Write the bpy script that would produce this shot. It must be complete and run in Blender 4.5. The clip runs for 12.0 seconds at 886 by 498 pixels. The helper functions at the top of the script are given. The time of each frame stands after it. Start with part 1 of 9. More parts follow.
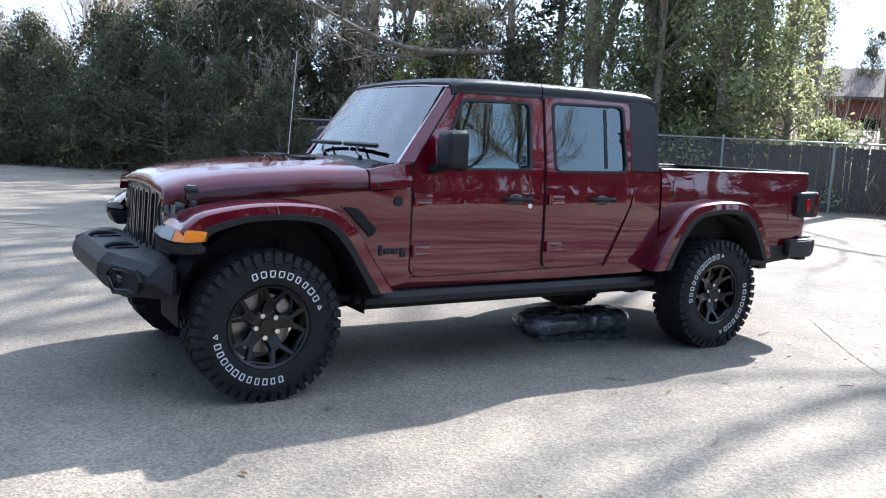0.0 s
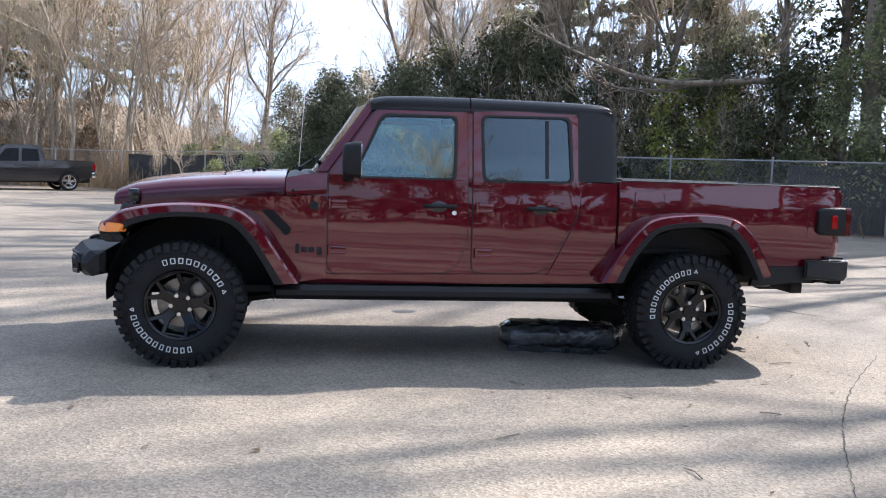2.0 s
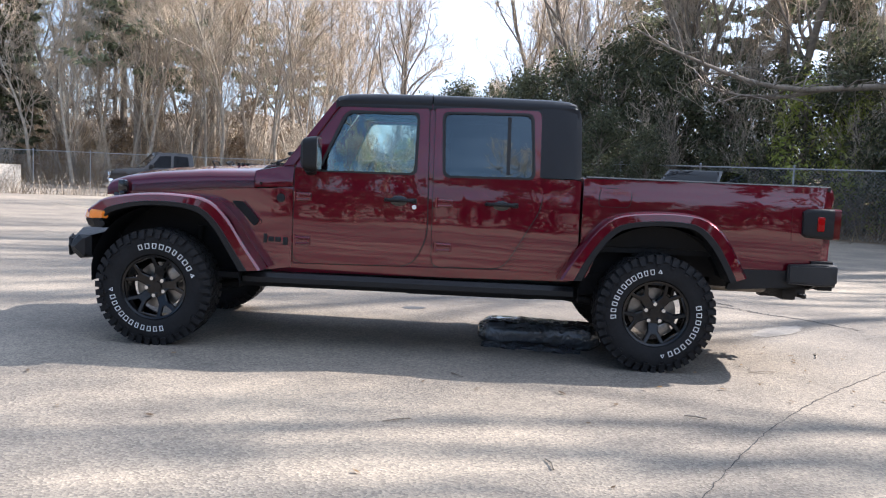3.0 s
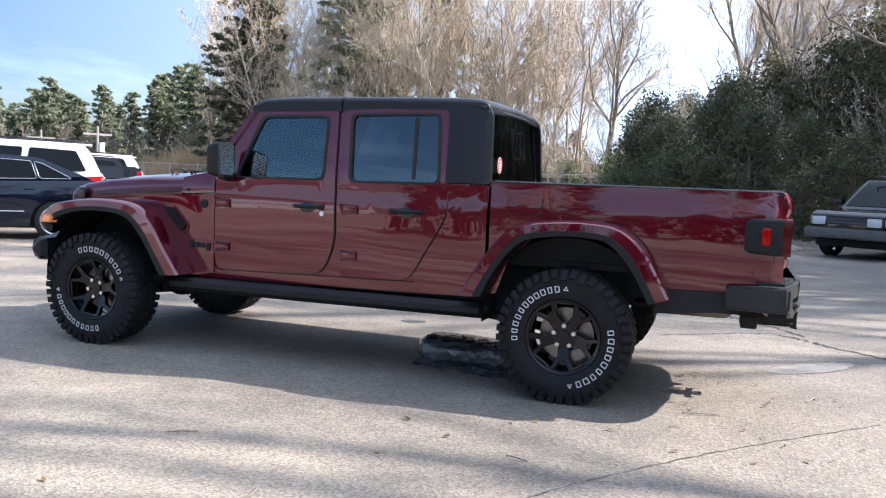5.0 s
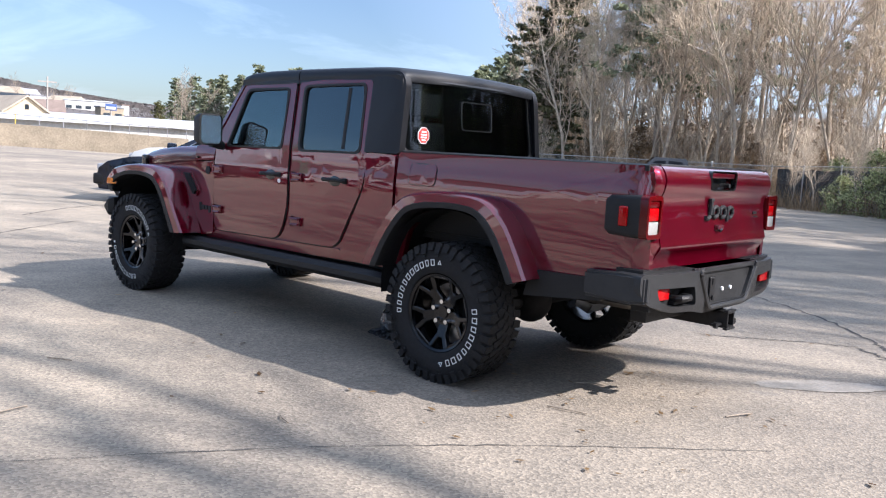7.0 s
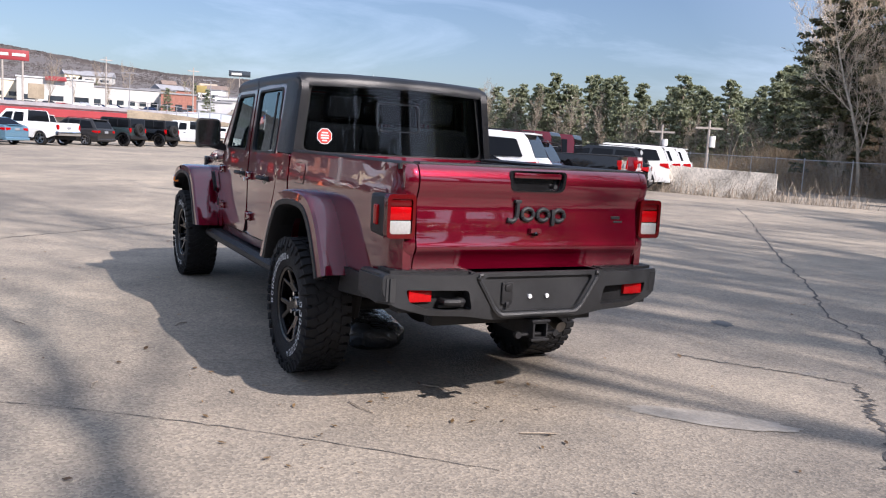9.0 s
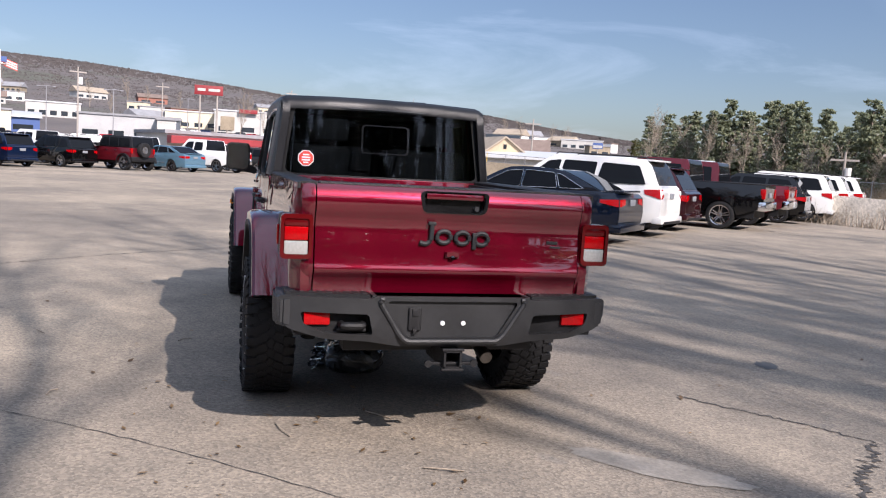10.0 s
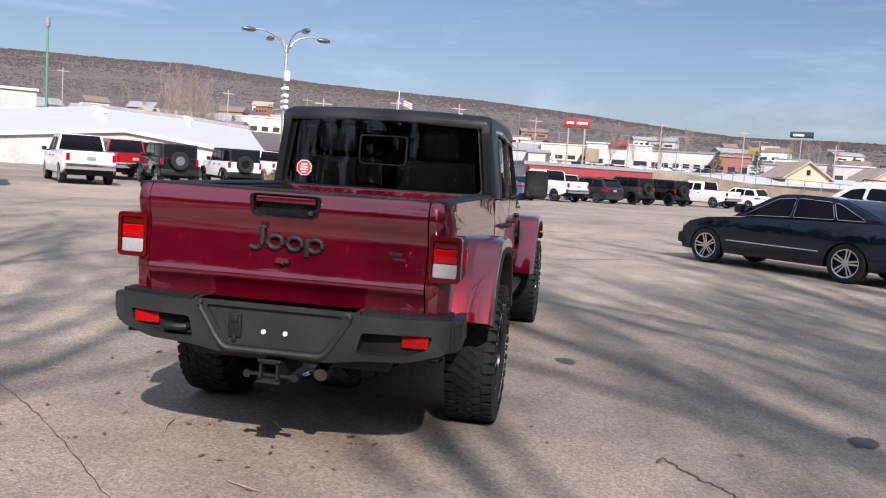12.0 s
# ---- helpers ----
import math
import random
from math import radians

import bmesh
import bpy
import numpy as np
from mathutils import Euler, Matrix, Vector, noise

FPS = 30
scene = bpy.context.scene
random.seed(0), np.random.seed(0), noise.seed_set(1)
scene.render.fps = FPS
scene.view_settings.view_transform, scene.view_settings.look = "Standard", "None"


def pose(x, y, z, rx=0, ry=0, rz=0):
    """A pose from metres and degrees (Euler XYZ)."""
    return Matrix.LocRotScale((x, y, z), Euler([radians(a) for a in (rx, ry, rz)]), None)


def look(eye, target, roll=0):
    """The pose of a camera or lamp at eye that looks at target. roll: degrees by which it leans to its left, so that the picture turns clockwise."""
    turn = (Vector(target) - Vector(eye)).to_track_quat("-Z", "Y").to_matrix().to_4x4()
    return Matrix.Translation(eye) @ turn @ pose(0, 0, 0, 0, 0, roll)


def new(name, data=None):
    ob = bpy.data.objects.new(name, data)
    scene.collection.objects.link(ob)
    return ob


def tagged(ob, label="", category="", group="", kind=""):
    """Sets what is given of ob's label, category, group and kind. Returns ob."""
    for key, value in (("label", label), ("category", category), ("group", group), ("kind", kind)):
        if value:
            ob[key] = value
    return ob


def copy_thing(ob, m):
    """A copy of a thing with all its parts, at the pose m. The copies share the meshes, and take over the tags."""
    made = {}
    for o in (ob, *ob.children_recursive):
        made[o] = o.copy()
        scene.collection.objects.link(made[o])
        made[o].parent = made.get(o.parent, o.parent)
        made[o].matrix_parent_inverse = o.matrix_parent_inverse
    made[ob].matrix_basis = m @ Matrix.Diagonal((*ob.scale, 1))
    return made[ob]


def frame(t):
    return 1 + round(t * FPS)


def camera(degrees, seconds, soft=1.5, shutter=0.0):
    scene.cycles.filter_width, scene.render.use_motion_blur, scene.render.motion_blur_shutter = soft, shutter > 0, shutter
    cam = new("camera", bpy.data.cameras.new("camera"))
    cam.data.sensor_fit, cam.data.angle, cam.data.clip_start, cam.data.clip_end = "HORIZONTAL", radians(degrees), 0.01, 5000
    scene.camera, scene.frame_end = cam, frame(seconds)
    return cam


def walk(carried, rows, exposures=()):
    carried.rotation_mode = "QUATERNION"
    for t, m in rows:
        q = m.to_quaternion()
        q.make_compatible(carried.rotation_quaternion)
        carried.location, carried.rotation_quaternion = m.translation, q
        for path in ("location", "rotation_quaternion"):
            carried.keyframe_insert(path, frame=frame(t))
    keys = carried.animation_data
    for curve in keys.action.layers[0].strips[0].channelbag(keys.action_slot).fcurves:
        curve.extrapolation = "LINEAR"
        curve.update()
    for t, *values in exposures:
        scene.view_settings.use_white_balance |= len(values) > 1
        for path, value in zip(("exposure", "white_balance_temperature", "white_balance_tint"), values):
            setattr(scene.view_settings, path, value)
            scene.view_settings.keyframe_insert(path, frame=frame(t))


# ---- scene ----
cam = camera(55.8, 12.0, soft=1.15)
PATH = [
    (0, (-1.522, -5.088, 1.472), (-0.479, -3.402, 1.21), 2.8),
    (0.5, (-1.005, -5.511, 1.454), (-0.138, -3.727, 1.204), 2.4),
    (1, (-0.433, -5.917, 1.426), (0.248, -4.051, 1.197), 2.0),
    (1.5, (0.208, -6.196, 1.397), (0.699, -4.268, 1.187), 1.9),
    (2, (0.856, -6.427, 1.377), (1.157, -4.46, 1.182), 2.0),
    (2.5, (1.519, -6.567, 1.329), (1.633, -4.578, 1.146), 2.3),
    (3, (2.188, -6.639, 1.311), (2.126, -4.648, 1.131), 2.5),
    (3.2, (2.45, -6.632, 1.317), (2.325, -4.645, 1.137), 2.5),
    (4.8, (4.21, -5.969, 1.323), (3.625, -4.064, 1.154), 2.4),
    (5, (4.404, -5.829, 1.331), (3.755, -3.945, 1.164), 2.2),
    (5.5, (4.931, -5.496, 1.335), (4.105, -3.683, 1.16), 2.2),
    (6, (5.507, -5.13, 1.333), (4.487, -3.421, 1.129), 2.8),
    (6.5, (6.083, -4.839, 1.339), (4.911, -3.233, 1.125), 3.2),
    (7, (6.631, -4.467, 1.33), (5.318, -2.976, 1.102), 3.3),
    (7.5, (7.16, -4.027, 1.334), (5.714, -2.666, 1.098), 3.2),
    (7.7, (7.38, -3.865, 1.34), (5.89, -2.552, 1.106), 3.3),
    (9.3, (8.435, -2.032, 1.448), (6.623, -1.22, 1.206), 3.2),
    (9.5, (8.511, -1.78, 1.451), (6.665, -1.045, 1.222), 3.2),
    (10, (8.634, -1.16, 1.462), (6.72, -0.617, 1.254), 3.3),
    (10.5, (8.626, -0.519, 1.444), (6.664, -0.179, 1.258), 3.4),
    (11, (8.604, 0.113, 1.46), (6.616, 0.235, 1.284), 3.5),
    (11.5, (8.525, 0.737, 1.457), (6.536, 0.631, 1.279), 3.6),
    (12, (8.396, 1.368, 1.475), (6.432, 1.037, 1.288), 3.8),
]
walk(cam, [(t, look(eye, target, roll)) for t, eye, target, roll in PATH],
     exposures=[(0.0, 1.58, 5300, 9), (0.8, 1.31, 5400, 11), (2.5, 1.4, 5620, 13), (5.5, 1.5, 5500, 13), (7.5, 1.3, 5620, 14), (9.5, 0.87, 5800, 17), (12.0, 0.7, 5880, 18)])

# ---- sky and sun ----
SUN_WAY = Vector((1.23, 0.48, 1.0)).normalized()
world = bpy.data.worlds.new("sky")
scene.world = world
world.use_nodes = True
wn, wl = world.node_tree.nodes, world.node_tree.links
wn.clear()
sky = wn.new("ShaderNodeTexSky")
sky.sky_type, sky.sun_disc = "NISHITA", False
sky.sun_elevation = math.asin(SUN_WAY.z)
sky.sun_rotation = math.atan2(SUN_WAY.x, SUN_WAY.y)
sky.altitude, sky.air_density, sky.dust_density, sky.ozone_density = 200, 1.0, 1.5, 1.2
geo = wn.new("ShaderNodeTexCoord")
stretch = wn.new("ShaderNodeMapping")
stretch.inputs["Scale"].default_value = (1.0, 1.4, 6.0)
stretch.inputs["Rotation"].default_value = (0.12, 0.05, 0.5)
cirrus = wn.new("ShaderNodeTexNoise")
cirrus.inputs["Scale"].default_value, cirrus.inputs["Detail"].default_value = 1.7, 9
cirrus.inputs["Roughness"].default_value, cirrus.inputs["Distortion"].default_value = 0.62, 0.5
ramp = wn.new("ShaderNodeValToRGB")
ramp.color_ramp.elements[0].position, ramp.color_ramp.elements[1].position = 0.52, 0.86
ramp.color_ramp.elements[0].color, ramp.color_ramp.elements[1].color = (0.0, 0.0, 0.0, 1), (1.0, 1.0, 1.0, 1)
veil = wn.new("ShaderNodeMix")
veil.data_type = "RGBA"
veil.inputs["B"].default_value = (11.8, 13.2, 15.2, 1)
back = wn.new("ShaderNodeBackground")
back.inputs["Strength"].default_value = 0.055
wout = wn.new("ShaderNodeOutputWorld")
wl.new(geo.outputs["Generated"], stretch.inputs["Vector"])
wl.new(stretch.outputs["Vector"], cirrus.inputs["Vector"])
wl.new(cirrus.outputs["Fac"], ramp.inputs["Fac"])
# thin cloud glows towards the sun
aim = wn.new("ShaderNodeVectorMath")
aim.operation = "DOT_PRODUCT"
aim.inputs[1].default_value = SUN_WAY
wl.new(geo.outputs["Generated"], aim.inputs[0])
glow = wn.new("ShaderNodeMapRange")
glow.inputs["From Min"].default_value, glow.inputs["From Max"].default_value = -0.25, 0.45
glow.inputs["To Min"].default_value, glow.inputs["To Max"].default_value = 0.02, 0.75
wl.new(aim.outputs["Value"], glow.inputs["Value"])
amount = wn.new("ShaderNodeMath")
amount.operation, amount.use_clamp = "MULTIPLY_ADD", True
amount.inputs[1].default_value = 0.4
wl.new(ramp.outputs["Color"], amount.inputs[0])
wl.new(glow.outputs[0], amount.inputs[2])
wl.new(amount.outputs[0], veil.inputs["Factor"])
wl.new(sky.outputs["Color"], veil.inputs["A"])
wl.new(veil.outputs["Result"], back.inputs["Color"])
wl.new(back.outputs["Background"], wout.inputs["Surface"])
sun_data = bpy.data.lights.new("sun", "SUN")
sun_data.energy, sun_data.angle, sun_data.color = 5.0, radians(0.55), (1.0, 0.87, 0.72)
sun = new("sun", sun_data)
sun.matrix_world = look(SUN_WAY * 60, (0, 0, 0))


# ---- mesh helpers ----
def finish(name, bm, material, parent=None, label="", smooth=35):
    """Links a bmesh as one mesh object."""
    bmesh.ops.recalc_face_normals(bm, faces=bm.faces)
    me = bpy.data.meshes.new(name)
    bm.to_mesh(me)
    bm.free()
    me.materials.append(material)
    if smooth:
        me.shade_smooth()
        me.set_sharp_from_angle(angle=radians(smooth))
    ob = new(name, me)
    if parent:
        ob.parent = parent
    return tagged(ob, label) if label else ob


def part(name, bm, material, parent, label="", smooth=35):
    return finish(name, bm, material, parent, label, smooth)


def thing(name, label, category, group="", kind="", m=None):
    ob = new(name)
    ob.empty_display_size = 0.2
    if m is not None:
        ob.matrix_basis = m
    return tagged(ob, label, category, group, kind)


def box(bm, x0, x1, y0, y1, z0, z1, bevel=0.0, seg=2, m=None):
    """A box, its edges rounded by bevel."""
    made = bmesh.ops.create_cube(bm, size=1)["verts"]
    bmesh.ops.scale(bm, vec=(abs(x1 - x0), abs(y1 - y0), abs(z1 - z0)), verts=made)
    bmesh.ops.translate(bm, vec=((x0 + x1) / 2, (y0 + y1) / 2, (z0 + z1) / 2), verts=made)
    if m is not None:
        bmesh.ops.transform(bm, matrix=m, verts=made)
    if bevel:
        edges = list({e for v in made for e in v.link_edges})
        bmesh.ops.bevel(bm, geom=edges, offset=bevel, segments=seg, profile=0.6, affect="EDGES", clamp_overlap=True)
    return bm


def tube(bm, a, b, r, r2=None, seg=10, caps=True):
    """A cylinder or cone from a to b."""
    a, b = Vector(a), Vector(b)
    turn = (b - a).to_track_quat("Z", "Y").to_matrix().to_4x4()
    bmesh.ops.create_cone(bm, cap_ends=caps, segments=seg, radius1=r, radius2=r if r2 is None else r2,
                          depth=(b - a).length, matrix=Matrix.Translation((a + b) / 2) @ turn)
    return bm


def pipe(bm, points, r, seg=8, closed=False):
    """A round bar bent along points."""
    pts = [Vector(p) for p in points]
    n, rings = len(pts), []
    for i, p in enumerate(pts):
        before, then = pts[(i - 1) % n if closed else max(i - 1, 0)], pts[(i + 1) % n if closed else min(i + 1, n - 1)]
        way = (then - before).normalized()
        side = way.cross(Vector((0, 0, 1)) if abs(way.z) < 0.9 else Vector((1, 0, 0))).normalized()
        up = side.cross(way)
        rings.append([bm.verts.new(p + r * (math.cos(a) * side + math.sin(a) * up)) for a in np.linspace(0, 2 * math.pi, seg, endpoint=False)])
    skin(bm, rings, closed)
    return bm


def skin(bm, rings, closed=False, around=True):
    """Quads between rings of vertices, with the ends capped unless the row is closed."""
    for a, b in zip(rings, rings[1:] + (rings[:1] if closed else [])):
        k = len(a)
        for i in range(k if around else k - 1):
            j = (i + 1) % k
            bm.faces.new((a[i], a[j], b[j], b[i]))
    if not closed and around:
        bm.faces.new(rings[0])
        bm.faces.new(rings[-1])


def loft(bm, sections, around=True):
    rings = [[bm.verts.new(p) for p in s] for s in sections]
    skin(bm, rings, around=around)
    return bm


def curve(points, n):
    """n points on a smooth line through the given ones."""
    p = np.array(points, float)
    p = np.vstack([2 * p[0] - p[1], p, 2 * p[-1] - p[-2]])
    out = []
    for s in np.linspace(0, len(points) - 1 - 1e-9, n):
        i, f = int(s), s - int(s)
        a, b, c, d = p[i], p[i + 1], p[i + 2], p[i + 3]
        out.append(0.5 * (2 * b + (c - a) * f + (2 * a - 5 * b + 4 * c - d) * f * f + (3 * b - a - 3 * c + d) * f ** 3))
    return np.array(out)


def rounded(points, r, seg=4):
    """A closed outline with its corners rounded; r is one radius or one for each corner."""
    out, n = [], len(points)
    for i in range(n):
        a, b, c = (np.array(points[k % n], float) for k in (i - 1, i, i + 1))
        rr = r if not isinstance(r, (list, tuple)) else r[i]
        la, lc = np.linalg.norm(a - b), np.linalg.norm(c - b)
        d = min(rr, la * 0.45, lc * 0.45)
        p, q = b + (a - b) / la * d, b + (c - b) / lc * d
        for s in np.linspace(0, 1, seg + 1):
            out.append((1 - s) ** 2 * p + 2 * s * (1 - s) * b + s * s * q)
    return out


def sheet(outline, holes=(), cuts_x=(), cuts_z=()):
    """A flat filled outline with holes in the plane y = 0, cut along the given lines."""
    bm = bmesh.new()
    for loop in (outline, *holes):
        vs = [bm.verts.new((p[0], 0, p[1])) for p in loop]
        for i in range(len(vs)):
            bm.edges.new((vs[i], vs[(i + 1) % len(vs)]))
    bmesh.ops.triangle_fill(bm, edges=bm.edges, use_beauty=True)
    for axis, cuts in (((1, 0, 0), cuts_x), ((0, 0, 1), cuts_z)):
        for c in cuts:
            bmesh.ops.bisect_plane(bm, geom=bm.verts[:] + bm.edges[:] + bm.faces[:], dist=1e-5,
                                   plane_co=(c * axis[0], 0, c * axis[2]), plane_no=axis)
    return bm


def thicken(bm, t, way):
    """Gives an open sheet a back, t metres along way."""
    bmesh.ops.recalc_face_normals(bm, faces=bm.faces)
    back = bmesh.ops.extrude_face_region(bm, geom=bm.faces[:])["geom"]
    bmesh.ops.translate(bm, vec=Vector(way) * t, verts=[g for g in back if isinstance(g, bmesh.types.BMVert)])
    return bm


def panel(outline, reach, side, t=0.02, holes=(), step=0.06):
    """A body panel: an outline in x and z laid on the surface y = side * reach(x, z), t thick inwards."""
    xs, zs = [p[0] for p in outline], [p[1] for p in outline]
    bm = sheet(outline, holes, np.arange(min(xs) + step * 2, max(xs), step * 2), np.arange(min(zs) + step, max(zs), step))
    for v in bm.verts:
        v.co.y = side * reach(v.co.x, v.co.z)
    return thicken(bm, t, (0, -side, 0))


def plate(outline, x, t, reach=None):
    """As panel, but facing along x: an outline in y and z."""
    bm = sheet(outline)
    for v in bm.verts:
        v.co = (x if reach is None else reach(v.co.x, v.co.z), v.co.x, v.co.z)
    return thicken(bm, t, (-1, 0, 0))


def plate_holed(outline, holes, x, t):
    bm = sheet(outline, holes)
    for v in bm.verts:
        v.co = (x, v.co.x, v.co.z)
    return thicken(bm, t, (-1, 0, 0))


def revolve(bm, profile, seg=48, centre=(0, 0, 0)):
    """A closed ring about the y axis from a profile of (radius, y)."""
    rings = []
    for a in np.linspace(0, 2 * math.pi, seg, endpoint=False):
        rings.append([bm.verts.new((centre[0] + r * math.cos(a), centre[1] + y, centre[2] + r * math.sin(a))) for r, y in profile])
    skin(bm, rings, closed=True)
    return bm


def disc(bm, r, y0, y1, seg=24, centre=(0, 0, 0)):
    c = Vector(centre)
    return tube(bm, c + Vector((0, y0, 0)), c + Vector((0, y1, 0)), r, seg=seg)


# ---- materials ----
def material(name, colour, rough=0.5, metal=0.0, coat=0.0, vary=0.0, scale=8.0, bump=0.0, bump_scale=60.0, spec=0.5, second=None, ramp_at=(0.35, 0.65)):
    """A surface whose colour drifts to second (or lighter and darker) at two scales, with fine relief."""
    m = bpy.data.materials.new(name)
    m.use_nodes = True
    n, k = m.node_tree.nodes, m.node_tree.links
    b = n["Principled BSDF"]
    b.inputs["Base Color"].default_value = (*colour, 1)
    b.inputs["Roughness"].default_value, b.inputs["Metallic"].default_value = rough, metal
    b.inputs["Coat Weight"].default_value, b.inputs["Coat Roughness"].default_value = coat, 0.03
    b.inputs["Specular IOR Level"].default_value = spec
    where = n.new("ShaderNodeTexCoord")
    if vary or second:
        a, f = n.new("ShaderNodeTexNoise"), n.new("ShaderNodeTexNoise")
        a.inputs["Scale"].default_value, a.inputs["Detail"].default_value = scale, 6
        f.inputs["Scale"].default_value, f.inputs["Detail"].default_value = scale * 9, 4
        both = n.new("ShaderNodeMath")
        both.operation = "MULTIPLY_ADD"
        both.inputs[1].default_value = 0.45
        half = n.new("ShaderNodeMath")
        half.operation = "MULTIPLY"
        half.inputs[1].default_value = 0.55
        r = n.new("ShaderNodeValToRGB")
        r.color_ramp.elements[0].position, r.color_ramp.elements[1].position = ramp_at
        low = [max(0, c * (1 - vary)) for c in colour]
        high = second or [min(1, c * (1 + vary)) for c in colour]
        r.color_ramp.elements[0].color, r.color_ramp.elements[1].color = (*low, 1), (*high, 1)
        for node in (a, f):
            k.new(where.outputs["Object"], node.inputs["Vector"])
        k.new(a.outputs["Fac"], half.inputs[0])
        k.new(f.outputs["Fac"], both.inputs[0])
        k.new(half.outputs[0], both.inputs[2])
        k.new(both.outputs[0], r.inputs["Fac"])
        k.new(r.outputs["Color"], b.inputs["Base Color"])
    if bump:
        g, d = n.new("ShaderNodeTexNoise"), n.new("ShaderNodeBump")
        g.inputs["Scale"].default_value, g.inputs["Detail"].default_value = bump_scale, 4
        d.inputs["Strength"].default_value, d.inputs["Distance"].default_value = bump, 0.01
        k.new(where.outputs["Object"], g.inputs["Vector"])
        k.new(g.outputs["Fac"], d.inputs["Height"])
        k.new(d.outputs["Normal"], b.inputs["Normal"])
    return m


def paint(name, colour, metal=0.35, rough=0.32, flake=0.15):
    """Car paint: a metallic base with a fine sparkle under clear coat."""
    m = material(name, colour, rough, metal, coat=1.0, vary=flake, scale=220.0, spec=0.05)
    b = m.node_tree.nodes["Principled BSDF"]
    b.inputs["Coat Roughness"].default_value = 0.02
    return m


def glass(name, tint, ior=1.55, sheen=(0.8, 0.8, 0.8)):
    """A thin pane: tinted see-through with a mirror gloss that grows at a slant."""
    m = bpy.data.materials.new(name)
    m.use_nodes = True
    n, k = m.node_tree.nodes, m.node_tree.links
    n.clear()
    clear, gloss, mix, fres, out = (n.new(s) for s in ("ShaderNodeBsdfTransparent", "ShaderNodeBsdfGlossy", "ShaderNodeMixShader", "ShaderNodeFresnel", "ShaderNodeOutputMaterial"))
    clear.inputs["Color"].default_value = (*tint, 1)
    gloss.inputs["Roughness"].default_value = 0.0
    gloss.inputs["Color"].default_value = (*sheen, 1)
    fres.inputs["IOR"].default_value = ior
    k.new(fres.outputs[0], mix.inputs[0])
    k.new(clear.outputs[0], mix.inputs[1])
    k.new(gloss.outputs[0], mix.inputs[2])
    k.new(mix.outputs[0], out.inputs["Surface"])
    return m


M_PAINT = paint("burgundy_paint", (0.11, 0.0014, 0.0108), metal=0.5, rough=0.28, flake=0.2)
M_PAINT.node_tree.nodes["Principled BSDF"].inputs["Coat IOR"].default_value = 1.77
pn, pk = M_PAINT.node_tree.nodes, M_PAINT.node_tree.links
ripple, dent, spot = pn.new("ShaderNodeTexNoise"), pn.new("ShaderNodeBump"), pn.new("ShaderNodeTexCoord")
ripple.inputs["Scale"].default_value, ripple.inputs["Detail"].default_value, ripple.inputs["Distortion"].default_value = 2.2, 0, 0.3
dent.inputs["Strength"].default_value, dent.inputs["Distance"].default_value = 0.3, 0.012
pk.new(spot.outputs["Object"], ripple.inputs["Vector"])
pk.new(ripple.outputs["Fac"], dent.inputs["Height"])
pk.new(dent.outputs["Normal"], pn["Principled BSDF"].inputs["Coat Normal"])
M_TRIM = material("black_grained_plastic", (0.008, 0.008, 0.009), spec=0.35, rough=0.5, bump=0.25, bump_scale=700, vary=0.2, scale=3)
M_TOP = material("black_hardtop", (0.008, 0.008, 0.01), spec=0.4, rough=0.4, bump=0.12, bump_scale=500, vary=0.15, scale=2)
M_BUMPER = material("dark_grey_bumper", (0.019, 0.0195, 0.021), spec=0.4, rough=0.45, bump=0.2, bump_scale=600, vary=0.2, scale=4)
M_GLOSSBLACK = material("gloss_black", (0.008, 0.008, 0.009), rough=0.15, coat=0.5)
M_GRILLE = material("grille_grey_black", (0.022, 0.022, 0.024), rough=0.28, coat=0.6)
M_SEAL = material("rubber_seal", (0.01, 0.01, 0.01), rough=0.6)
M_RUBBER = material("tyre_rubber", (0.011, 0.011, 0.012), spec=0.3, rough=0.75, bump=0.3, bump_scale=300, vary=0.35, scale=7)
M_LETTER = material("raised_white_rubber", (0.75, 0.76, 0.76), rough=0.6, vary=0.1, scale=40)
M_RIM = material("black_alloy", (0.003, 0.003, 0.004), rough=0.25, spec=0.4, coat=0.15)
M_CHROME = material("chrome", (0.75, 0.76, 0.78), rough=0.12, metal=1.0)
M_STEEL = material("brake_steel", (0.26, 0.25, 0.24), rough=0.35, metal=1.0, vary=0.2, scale=30)
M_UNDER = material("underbody_black", (0.007, 0.007, 0.008), spec=0.3, rough=0.7, vary=0.4, scale=6, bump=0.2, bump_scale=40)
M_EXHAUST = material("exhaust_steel", (0.14, 0.13, 0.12), rough=0.4, metal=1.0, vary=0.3, scale=14)
M_CLOTH = material("seat_cloth", (0.035, 0.035, 0.038), rough=0.9, bump=0.3, bump_scale=500, vary=0.2, scale=12)
M_GLASS = glass("clear_glass", (0.88, 0.95, 0.93), 2.3, (0.68, 0.86, 0.9))
M_SCREEN = glass("windscreen_glass", (0.75, 0.8, 0.8), 2.8)
M_PRIVACY = glass("privacy_glass", (0.32, 0.36, 0.39), 2.15, (0.7, 0.83, 0.88))
M_REARGLASS = glass("rear_window_glass", (0.52, 0.55, 0.57), 1.38)
M_REDLENS = material("red_lens", (0.3, 0.001, 0.002), rough=0.12, coat=0.0, vary=0.15, scale=90, spec=0.3)
M_REDFRAME = material("dark_red_lamp_frame", (0.07, 0.001, 0.002), rough=0.15, spec=0.4)
